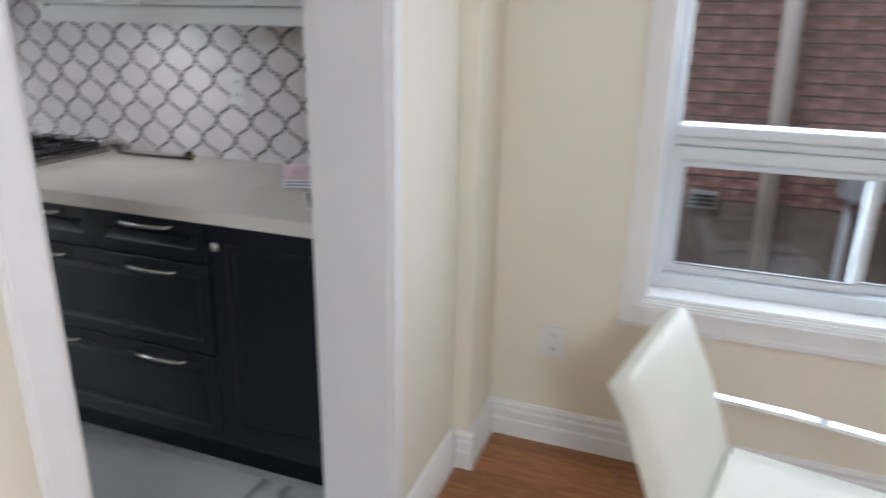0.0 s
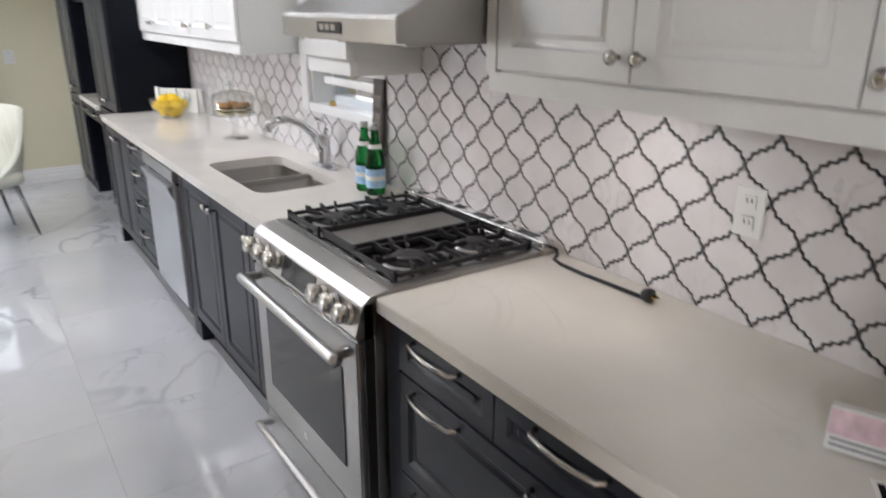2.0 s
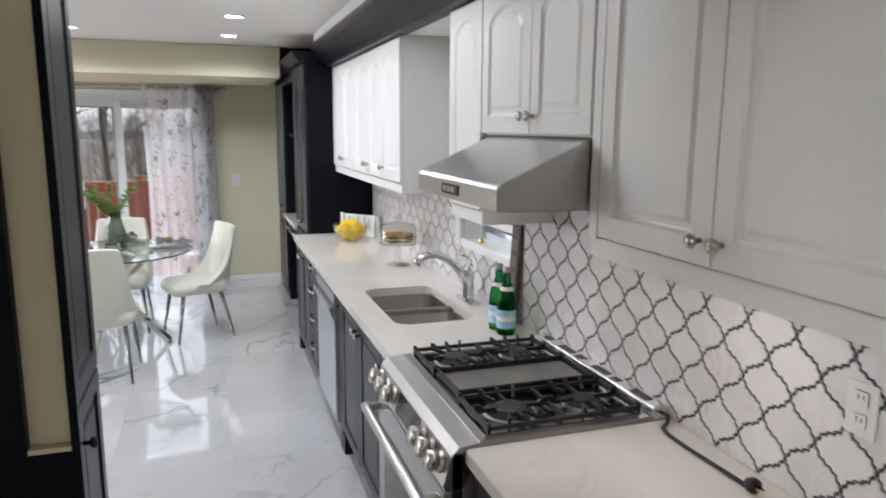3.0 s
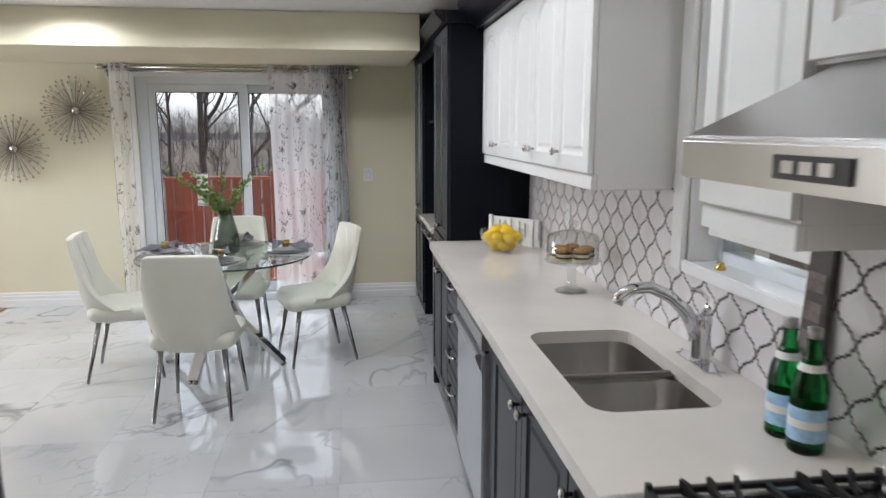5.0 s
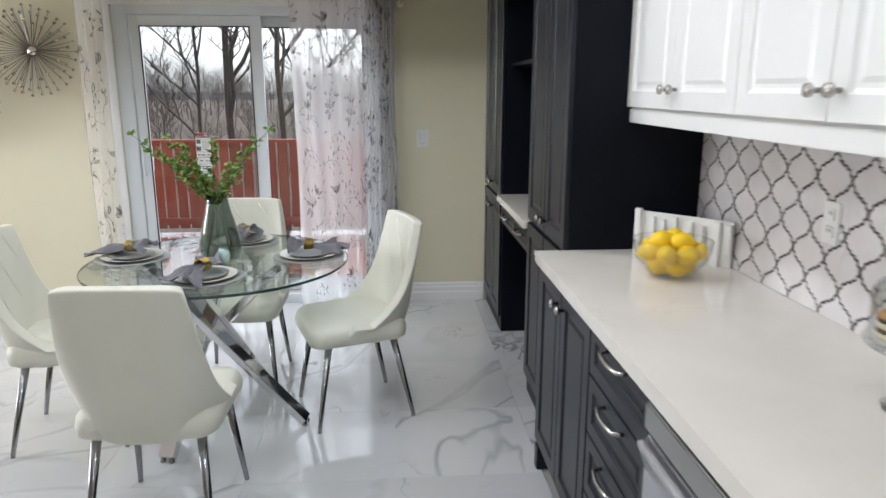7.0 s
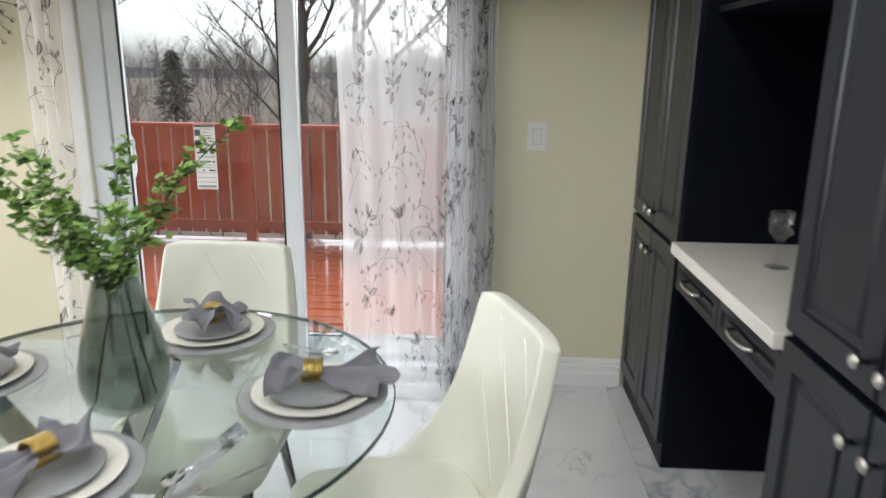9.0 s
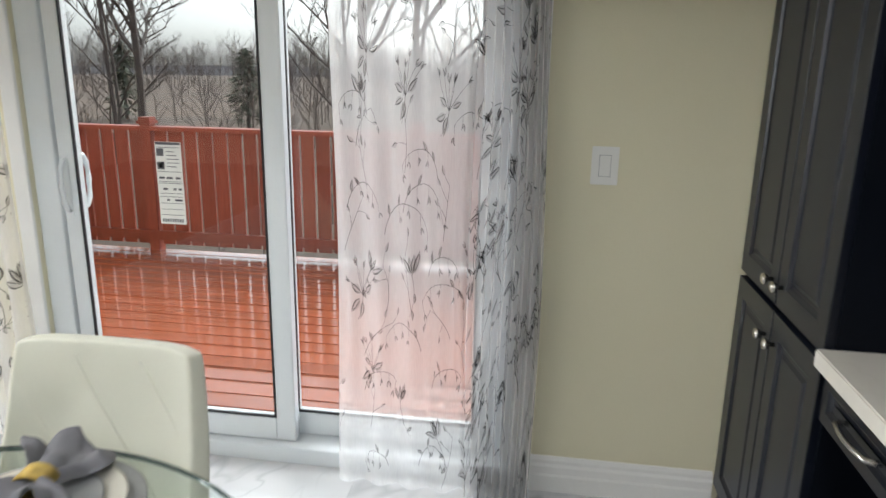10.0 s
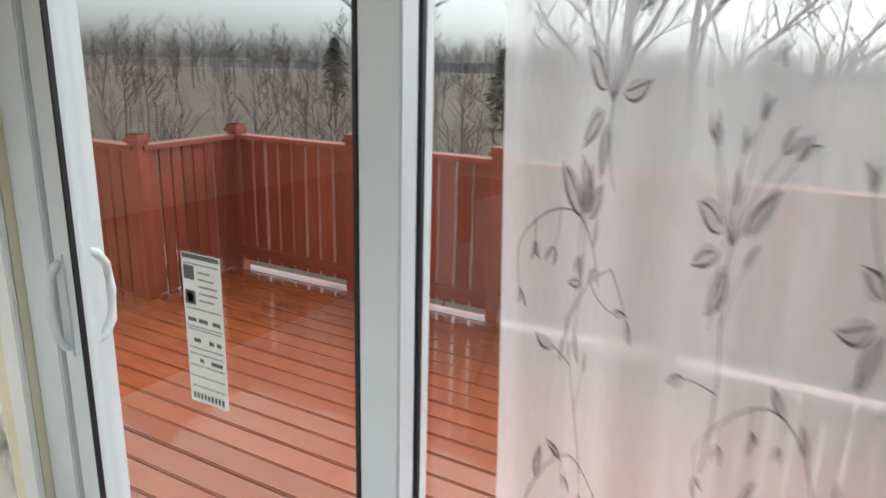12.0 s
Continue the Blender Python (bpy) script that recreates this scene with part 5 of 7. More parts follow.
for k, (tx, ty, tz) in enumerate(TIPS):
    ax, ay = ((0.03, 0.05), (-0.02, 0.055), (0.02, -0.055))[k % 3]
    first_i = 0 if k < 3 else 6
    pts = []
    for i in range(13):
        t = i / 12
        bend = max(0, t - 0.42) / 0.58
        pts.append(Vector((vx + ax * max(0, 1 - 1.7 * t) + tx * bend ** 1.3 + 0.006 * math.sin(5 * t + k), vy + ay * max(-0.35, 1 - 1.7 * t) + ty * bend ** 1.3, TZ + 0.02 + (tz - 0.02) * (t ** 0.95))))
    stems = bmesh.new()
    tube(pts[first_i:], 0.002, 5, stems, radii=[0.0028 - 0.0018 * i / 12 for i in range(first_i, 13)])
    for i in range(7, 13):
        for q in range(6 if tz < 0.53 else 4):
            d = (pts[min(i + 1, 12)] - pts[i - 1]).normalized()
            o = Vector((rng.uniform(-1, 1), rng.uniform(-1, 1), rng.uniform(-0.3, 0.7))).normalized()
            tip = pts[i] + (d * 0.5 + o) * rng.uniform(0.02, 0.055) * (1.15 - 0.5 * (i - 5) / 8)
            tube([pts[i], tip], 0.0008, 3, stems)
            for w in range(5):
                c = pts[i].lerp(tip, 0.3 + 0.18 * w) + Vector((rng.uniform(-1, 1), rng.uniform(-1, 1), rng.uniform(-1, 1))) * 0.006
                s = rng.uniform(0.007, 0.014)
                e1 = Vector((rng.uniform(-1, 1), rng.uniform(-1, 1), rng.uniform(-0.6, 0.6))).normalized()
                e2 = e1.cross(Vector((rng.uniform(-0.5, 0.5), rng.uniform(-0.5, 0.5), 1))).normalized()
                nn = e1.cross(e2) * s * 0.3
                vv = [leaves.verts.new(c + e1 * s * a + e2 * s * b + nn * h) for a, b, h in ((-1, 0, 0), (-0.35, 0.62, 0.5), (0.5, 0.55, 0.5), (1.1, 0, 0), (0.5, -0.55, 0.5), (-0.35, -0.62, 0.5))]
                leaves.faces.new(vv)
    part("stem", stems, M_stem, vase)
part("foliage", leaves, M_leaf, vase, "small green fern-like leaves")


# ---- recessed ceiling lights, with added ones ----
# the four at negative y are unseen, added to brighten the left wall
for x, y in ((-3.775, 1.31), (-4.785, 1.30), (-5.775, 1.30), (-5.71, 0.20), (-2.75, 1.31), (-4.3, 0.25), (-6.1, -0.65), (-6.1, -1.55), (-6.1, -2.5), (-4.6, -1.1)):
    pl = thing("ceiling_light", (x, y, CEIL - 0.02), "round recessed ceiling light, switched on, in a set with four added", "ceiling light", "recessed ceiling lights")
    part("trim_ring", lathe([(0.052, -0.0055), (0.068, -0.006), (0.070, -0.001), (0.052, -0.001)], 28, x, y, CEIL, cap=False), M_trim, pl, smooth=True)
    part("lens", lathe([(0.0005, -0.004), (0.051, -0.004)], 24, x, y, CEIL, cap=False), M_potlight, pl)
    lamp = new("pot_lamp", bpy.data.lights.new("pot_lamp", "SPOT"))
    lamp.data.energy, lamp.data.color, lamp.data.shadow_soft_size = POT, (1.0, 0.985, 0.97), 0.05
    lamp.data.spot_size, lamp.data.spot_blend = radians(165), 0.35
    lamp.location = (x, y, CEIL - 0.03)
# added point fill without a fixture, lifts the dining room walls
dl = new("dining_fill", bpy.data.lights.new("dining_fill", "POINT"))
dl.data.energy, dl.data.color, dl.data.shadow_soft_size = 60, (1.0, 0.985, 0.97), 0.2
dl.location = (1.4, -1.2, 2.2)


# ---- range ----
RX0, RX1 = -2.358, -1.588
rg = thing("range_cooker", (-1.97, 2.0, 0), "stainless steel slide-in gas range with cast iron grates", "range")
part("body", boxes((RX0, RX1, 1.70, 2.335, 0.02, 0.895)), M_steel, rg, bevel=0.003)
part("side_trim", boxes((RX1 - 0.012, RX1, 1.672, 1.70, 0.06, 0.90)), M_black, rg)
# sloped control panel
bm = bmesh.new()
prof = [(1.70, 0.80), (1.655, 0.80), (1.645, 0.815), (1.668, 0.895), (1.69, 0.918), (1.745, 0.924), (1.745, 0.88)]
ends = [[bm.verts.new((x, y, z)) for y, z in prof] for x in (RX0, RX1)]
for i in range(len(prof)):
    bm.faces.new((ends[0][i], ends[0][(i + 1) % len(prof)], ends[1][(i + 1) % len(prof)], ends[1][i]))
bm.faces.new(ends[0])
bm.faces.new(ends[1])
cp = part("control_panel", bm, M_steel, rg)
nrm = Vector((0, -math.cos(radians(16)), math.sin(radians(16))))
tilt = Matrix.Rotation(radians(90 - 16), 3, "X")


def on_panel(bm, x, z):
    bmesh.ops.rotate(bm, verts=bm.verts[:], cent=(0, 0, 0), matrix=tilt)
    bmesh.ops.translate(bm, verts=bm.verts[:], vec=(x, 1.645 + (z - 0.815) * 0.2875, z))
    return bm


for x in (-2.31, -2.222, -2.135, -1.80, -1.722, -1.64):
    k = part("knob", on_panel(lathe([(0.030, 0.0), (0.030, 0.007), (0.024, 0.010), (0.0245, 0.018), (0.028, 0.020), (0.028, 0.040), (0.025, 0.045), (0.0005, 0.045)], 12), x, 0.860), M_nickel, cp, "brushed nickel burner knob", smooth=True)
part("display", on_panel(boxes((-0.115, 0.115, -0.034, 0.034, 0.0, 0.003)), -1.968, 0.857), M_ovenglass, cp, "black glass display")
# oven door
d = part("oven_door", boxes((RX0 + 0.004, RX1 - 0.014, 1.655, 1.698, 0.235, 0.79)), M_steel, rg, bevel=0.006)
part("window", boxes((RX0 + 0.095, RX1 - 0.105, 1.6515, 1.656, 0.355, 0.680)), M_ovenglass, d, "dark oven window glass", bevel=0.001)
for nm, z, par, y0 in (("handle", 0.752, d, 1.655),):
    part(nm, tube([(RX0 + 0.03, 1.60, z), (RX0 + 0.05, 1.598, z), (RX1 - 0.04, 1.598, z), (RX1 - 0.02, 1.60, z)], 0.0175, 12), M_steel, par, "steel bar handle", smooth=True)
    for x in (RX0 + 0.045, RX1 - 0.055):
        part("handle_mount", boxes((x - 0.014, x + 0.014, 1.60, 1.656, z - 0.012, z + 0.012)), M_steel, par, bevel=0.004)
bg = lathe([(0.0005, 0.0), (0.014, 0.0), (0.014, 0.002), (0.012, 0.003), (0.0005, 0.003)], 20)
bmesh.ops.rotate(bg, verts=bg.verts[:], cent=(0, 0, 0), matrix=Matrix.Rotation(radians(90), 3, "X"))
bmesh.ops.translate(bg, verts=bg.verts[:], vec=(-1.985, 1.6548, 0.292))
part("badge", bg, M_chrome, d, "small round metal badge", smooth=True)
d = part("warming_drawer", boxes((RX0 + 0.004, RX1 - 0.014, 1.66, 1.698, 0.06, 0.225)), M_steel, rg, bevel=0.006)
part("handle", tube([(RX0 + 0.03, 1.612, 0.175), (RX0 + 0.05, 1.61, 0.175), (RX1 - 0.06, 1.61, 0.175), (RX1 - 0.04, 1.612, 0.175)], 0.012, 12), M_steel, d, "steel bar handle", smooth=True)
for x in (RX0 + 0.045, RX1 - 0.055):
    part("handle_mount", boxes((x - 0.012, x + 0.012, 1.612, 1.661, 0.165, 0.185)), M_steel, d, bevel=0.003)
part("toe_panel", boxes((RX0 + 0.02, RX1 - 0.02, 1.72, 1.73, 0.0, 0.06)), M_black, rg)
# hob
part("hob_top", boxes((RX0, RX1, 1.746, 2.28, 0.896, 0.925)), M_steel, rg, bevel=0.004)
part("hob_well", boxes((RX0 + 0.03, RX1 - 0.03, 1.775, 2.262, 0.9255, 0.9285)), M_well, rg)
v = part("rear_vent", boxes((RX0, RX1, 2.282, 2.335, 0.896, 0.955)), M_vent, rg, "steel rear vent with dark slots", bevel=0.006)
for i in range(6):
    a = RX0 + 0.06 + i * 0.115
    part("slot", boxes((a, a + (0.085 if i % 2 else 0.04), 2.293, 2.319, 0.9545, 0.9565)), M_black, v)
for bx, by, r in ((-2.21, 1.90, 0.045), (-2.21, 2.14, 0.038), (-1.735, 1.90, 0.05), (-1.735, 2.14, 0.038)):
    bp = part("burner", lathe([(r + 0.02, 0.0), (r + 0.018, 0.008), (r, 0.010), (r, 0.018), (r - 0.004, 0.022), (r * 0.5, 0.023), (0.0005, 0.022)], 24, bx, by, 0.9285), M_iron, rg, smooth=True)
    part("burner_ring", lathe([(r + 0.03, 0.0), (r + 0.030, 0.004), (r + 0.021, 0.005), (r + 0.021, 0.0)], 24, bx, by, 0.9285, cap=False), M_steel, bp, smooth=True)
gz = 0.954


def grate(x0, x1):
    """A cast iron grate: a raised rim on feet, a cross rib, and blades that reach in over the two burners."""
    bm = bmesh.new()
    y0, y1 = 1.785, 2.255
    t, cx = 0.0055, (x0 + x1) / 2
    for a in (x0, x1):
        box(bm, a - t, a + t, y0, y1, gz - 0.016, gz - 0.004)
    for b in (y0, (y0 + y1) / 2, y1):
        box(bm, x0, x1, b - t, b + t, gz - 0.016, gz - 0.004)

    def blade(p, q):
        d = (q - p).normalized()
        o = Vector((-d.y, d.x, 0)) * 0.0045
        prof = ((0.0, -0.014), (0.0, 0.014), (0.016, 0.012), (0.030, 0.0), ((q - p).length, 0.0), ((q - p).length, -0.011))
        rows = [[bm.verts.new(p + d * u + o * k + Vector((0, 0, h))) for u, h in prof] for k in (-1, 1)]
        n = len(prof)
        for i in range(n):
            bm.faces.new((rows[0][i], rows[0][(i + 1) % n], rows[1][(i + 1) % n], rows[1][i]))
        bm.faces.new(rows[0])
        bm.faces.new(rows[1])
    for b in (y0 + 0.118, y1 - 0.118):
        for dy in (-0.055, 0.0, 0.055):
            for a, s in ((x0, 1), (x1, -1)):
                blade(Vector((a, b + dy, gz - 0.002)), Vector((cx - s * (0.030 if dy == 0 else 0.052), b + dy * 0.55, gz - 0.002)))
        for e, s in ((b - 0.115, 1), (b + 0.115, -1)):
            blade(Vector((cx, e, gz - 0.002)), Vector((cx, b - s * 0.032, gz - 0.002)))
    for a in (x0, x1):
        for b in (y0, y1):
            box(bm, a - t, a + t, b - t, b + t, 0.929, gz + 0.006)
    return part("grate", bm, M_iron, rg, "black cast iron grate")


grate(-2.325, -2.095)
grate(-1.850, -1.622)
gd = part("griddle", boxes((-2.068, -1.877, 1.80, 2.245, 0.930, 0.944)), M_griddle, rg, "flat cast iron griddle plate", bevel=0.006)
part("griddle_rim", boxes((-2.078, -2.069, 1.79, 2.255, 0.930, 0.960), (-1.876, -1.867, 1.79, 2.255, 0.930, 0.960), (-2.069, -1.876, 1.79, 1.799, 0.930, 0.956), (-2.069, -1.876, 2.246, 2.255, 0.930, 0.956)), M_iron, gd, bevel=0.002)

# ---- range hood ----
hd = thing("range_hood", (-1.98, 2.1, 1.53), "stainless steel under-cabinet range hood", "range hood")
bm = bmesh.new()
prof = [(2.345, 1.717), (2.04, 1.717), (1.785, 1.600), (1.78, 1.594), (1.78, 1.535), (2.345, 1.535)]
ends = [[bm.verts.new((x, y, z)) for y, z in prof] for x in (-2.262, -1.584)]
for i in range(len(prof)):
    bm.faces.new((ends[0][i], ends[0][(i + 1) % len(prof)], ends[1][(i + 1) % len(prof)], ends[1][i]))
bm.faces.new(ends[0])
bm.faces.new(ends[1])
part("canopy", bm, M_steel, hd, bevel=0.003)
ct = part("control", boxes((-2.005, -1.865, 1.7755, 1.7805, 1.550, 1.580)), M_black, hd, "black push button control")
for i in range(3):
    part("button", boxes((-1.985 + i * 0.035, -1.962 + i * 0.035, 1.7735, 1.776, 1.558, 1.573)), M_steel, ct)
part("filter", boxes((-2.25, -1.62, 1.83, 2.30, 1.528, 1.534)), M_sinksteel, hd, "flat steel grease filter")

# ---- faucet ----
fx, fy = -3.075, 2.275
fc = thing("faucet", (fx, fy, 0.915), "chrome single-lever kitchen faucet", "faucet")
part("base_plate", lathe([(0.001, 0.0), (0.030, 0.0), (0.030, 0.006), (0.024, 0.010), (0.001, 0.010)], 24, fx, fy, 0.915), M_chrome, fc, smooth=True)
bm = boxes((fx - 0.125, fx + 0.125, fy - 0.030, fy + 0.030, 0.915, 0.921))
bmesh.ops.bevel(bm, geom=[e for e in bm.edges if abs(e.verts[0].co.z - e.verts[1].co.z) > 0.003], offset=0.028, segments=5, affect="EDGES")
part("deck_plate", bm, M_chrome, fc)
part("body", lathe([(0.030, 0.0), (0.028, 0.02), (0.027, 0.10), (0.029, 0.12), (0.026, 0.142), (0.014, 0.152), (0.0005, 0.154)], 24, fx, fy, 0.915), M_chrome, fc, smooth=True)
pts = [(fx, fy - 0.01, 1.0), (fx - 0.01, fy - 0.05, 1.075), (fx - 0.02, fy - 0.10, 1.12), (fx - 0.03, fy - 0.155, 1.145), (fx - 0.04, fy - 0.205, 1.14), (fx - 0.048, fy - 0.24, 1.115), (fx - 0.05, fy - 0.25, 1.095)]
sp = part("spout", tube(pts, 0.015, 14, radii=[0.024, 0.022, 0.019, 0.018, 0.019, 0.021, 0.020]), M_chrome, fc, smooth=True)
part("lever", tube([(fx, fy, 1.05), (fx + 0.004, fy + 0.012, 1.085), (fx + 0.004, fy + 0.010, 1.115), (fx - 0.004, fy - 0.008, 1.135), (fx - 0.014, fy - 0.035, 1.140)], 0.008, 10, radii=[0.012, 0.011, 0.008, 0.007, 0.008]), M_chrome, fc, smooth=True)

# ---- kitchen window ----
kw = thing("window_1", (-3.02, WY, KW[2]), "white framed kitchen window with a zebra blind", "window", "", "structure")
x0, x1, z0, z1 = KW
part("window_frame", boxes((x0, x0 + 0.04, WY + 0.10, WY + 0.17, z0, z1), (x1 - 0.04, x1, WY + 0.10, WY + 0.17, z0, z1), (x0 + 0.04, x1 - 0.04, WY + 0.10, WY + 0.17, z0, z0 + 0.045), (x0 + 0.04, x1 - 0.04, WY + 0.10, WY + 0.17, z1 - 0.045, z1)), M_vinyl, kw, bevel=0.003)
p = part("pane", boxes((x0 + 0.04, x1 - 0.04, WY + 0.13, WY + 0.134, z0 + 0.045, z1 - 0.045)), M_pane, kw)
p.visible_shadow = False
part("reveal", boxes((x0 - 0.001, x0 + 0.008, WY - 0.001, WY + 0.10, z0, z1), (x1 - 0.008, x1 + 0.001, WY - 0.001, WY + 0.10, z0, z1), (x0, x1, WY - 0.001, WY + 0.10, z1 - 0.008, z1 + 0.001)), M_trim, kw)
part("casing", boxes((x0 - 0.085, x0 - 0.002, WY - 0.022, WY - 0.001, z0 - 0.03, z1 + 0.07), (x0 - 0.002, x1 + 0.03, WY - 0.022, WY - 0.001, z0 - 0.03, z0 + 0.012), (x0 - 0.002, x1 + 0.03, WY - 0.022, WY - 0.001, z1 - 0.002, z1 + 0.07)), M_trim, kw, bevel=0.005)
part("window_sill", boxes((x0 - 0.002, x1, WY - 0.02, WY + 0.10, z0 - 0.02, z0 + 0.006)), M_trim, kw)
part("crank", tube([(x0 + 0.06, WY + 0.10, z0 + 0.25), (x0 + 0.062, WY + 0.075, z0 + 0.24), (x0 + 0.064, WY + 0.07, z0 + 0.19), (x0 + 0.075, WY + 0.075, z0 + 0.15)], 0.006, 8), M_vinyl, kw, smooth=True)
bl = thing("zebra_blind", ((x0 + x1) / 2, WY + 0.06, z1), "white banded zebra roller blind", "blind")
part("cassette", boxes((x0 + 0.012, x1 - 0.012, WY + 0.02, WY + 0.085, z1 - 0.085, z1 - 0.009)), M_blind, bl, bevel=0.006)
zb = z1 - 0.085
k = 0
while zb - 0.065 > z0 + 0.14:
    part("band", boxes((x0 + 0.045, x1 - 0.02, WY + 0.054, WY + 0.056, zb - (0.0615 if k % 2 == 0 else 0.0445), zb)), M_blind if k % 2 == 0 else M_blindsheer, bl)
    zb -= 0.062 if k % 2 == 0 else 0.045
    k += 1
part("bottom_bar", boxes((x0 + 0.04, x1 - 0.015, WY + 0.045, WY + 0.065, z0 + 0.10, z0 + 0.135)), M_blind, bl, bevel=0.004)
tagged(part("brass_ornament", lathe([(0.001, 0), (0.014, 0.0), (0.018, 0.008), (0.010, 0.016), (0.013, 0.022), (0.001, 0.026)], 12, -3.18, WY + 0.03, z0 + 0.006), M_brass, None, "tiny brass ornament on the window sill", smooth=True), "", "ornament")

# ---- outlets and switches ----
def wall_plate(name, m, label, cat, w=0.072, h=0.115, switch=False, double=True):
    """A plate whose face looks to -y in its own frame."""
    pl = thing(name, (0, 0, 0), label, cat)
    part("plate", boxes((-w / 2, w / 2, -0.006, -0.0005, -h / 2, h / 2)), M_switch, pl, bevel=0.002, local=True)
    if switch:
        part("rocker_gap", boxes((-0.0185, 0.0185, -0.0068, -0.006, -0.0345, 0.0345)), M_meter, pl, local=True)
        part("rocker", boxes((-0.017, 0.017, -0.010, -0.006, -0.033, 0.033)), M_switch, pl, bevel=0.0015, local=True)
    else:
        for s in (-1, 1):
            so = part("socket", boxes((-0.017, 0.017, -0.009, -0.006, s * 0.024 - 0.016, s * 0.024 + 0.016)), M_switch, pl, bevel=0.0015, local=True)
            for dx in (-0.006, 0.006):
                part("slot", boxes((dx - 0.001, dx + 0.001, -0.0097, -0.0088, s * 0.024 - 0.002, s * 0.024 + 0.008)), M_ink, so, local=True)
    pl.matrix_basis = m
    return pl


wall_plate("wall_outlet", pose(-0.985, WY - 0.010, 1.185), "white double wall outlet on the tiled splashback", "outlet")
wall_plate("wall_outlet", pose(-4.615, WY - 0.010, 1.175), "white double wall outlet on the tiled splashback", "outlet")
wall_plate("wall_outlet", pose(0.258, DN, 0.394), "white double wall outlet above the baseboard", "outlet", 0.08, 0.118)
wall_plate("light_switch", pose(WX, 1.369, 1.184, 0, 0, 90), "white rocker light switch beside the curtain", "light switch", 0.085, 0.122, True)

# ---- starburst wall ornaments ----
def starburst(y, z, r, seed):
    st = thing("starburst_ornament", (WX + 0.03, y, z), "round nickel starburst wall ornament with beaded tips", "wall ornament", "starburst ornaments")
    rng = random.Random(seed)
    part("hub", lathe([(0.001, 0.0), (0.03, 0.004), (0.036, 0.014), (0.026, 0.024), (0.001, 0.028)], 20), M_nickel, st, smooth=True, local=True).rotation_euler = (0, radians(90), 0)
    for ring, n, reach, lift in ((0, 30, 1.0, 0.008), (1, 28, 0.86, 0.030), (2, 20, 0.66, 0.055)):
        for i in range(n):
            a = 6.283 * (i + 0.5 * (ring % 2)) / n + rng.uniform(-0.02, 0.02)
            rr = r * reach * rng.uniform(0.95, 1.02)
            p, q = Vector((0.012, 0.022 * math.cos(a), 0.022 * math.sin(a))), Vector((0.012 + lift, rr * math.cos(a), rr * math.sin(a)))
            ray = part("ray", tube([p, q], 0.0023, 5), M_star, st, local=True)
            b = bmesh.new()
            bmesh.ops.create_icosphere(b, subdivisions=1, radius=0.0130, matrix=Matrix.Translation(q))
            part("bead", b, M_chrome, ray, "faceted glass-like bead", smooth=False, local=True)
    return st


starburst(-1.178, 1.766, 0.285, 1)
starburst(-1.718, 1.436, 0.285, 2)

# ---- sticker on the patio door ----
stx, sty0, sty1, stz0, stz1 = WX - 0.0495, -0.206, -0.106, 0.905, 1.205
stk = thing("product_sticker", (stx, -0.155, stz0), "white printed energy sticker on the door glass", "sticker")
part("sheet", boxes((stx, stx + 0.0006, sty0, sty1, stz0, stz1)), M_paper, stk)


def ink(y0, y1, z0, z1, mat=M_inkpale):
    part("print", boxes((stx + 0.0008, stx + 0.0012, sty0 + y0 * 0.100, sty0 + y1 * 0.100, stz0 + z0 * 0.30, stz0 + z1 * 0.30)), mat, stk)


ink(0.03, 0.97, 0.965, 0.995)
ink(0.05, 0.32, 0.83, 0.92)
ink(0.05, 0.32, 0.67, 0.76)
ink(0.10, 0.27, 0.685, 0.745, M_paper)
for z in (0.93, 0.64, 0.52, 0.50, 0.375, 0.335, 0.255, 0.18, 0.11):
    ink(0.06, 0.95, z, z + 0.006)
for z, a in ((0.555, (0.08, 0.30, 0.36, 0.6, 0.72, 0.92)), (0.42, (0.2, 0.38, 0.6, 0.72, 0.8, 0.92)), (0.285, (0.32, 0.42, 0.62, 0.92))):
    for q in range(0, len(a), 2):
        ink(a[q], a[q + 1], z, z + 0.025)
for q in range(9):
    ink(0.08 + q * 0.095, 0.14 + q * 0.095, 0.025, 0.065)
for q in range(5):
    ink(0.42, 0.80 + 0.1 * math.sin(q), 0.70 + q * 0.045, 0.708 + q * 0.045)

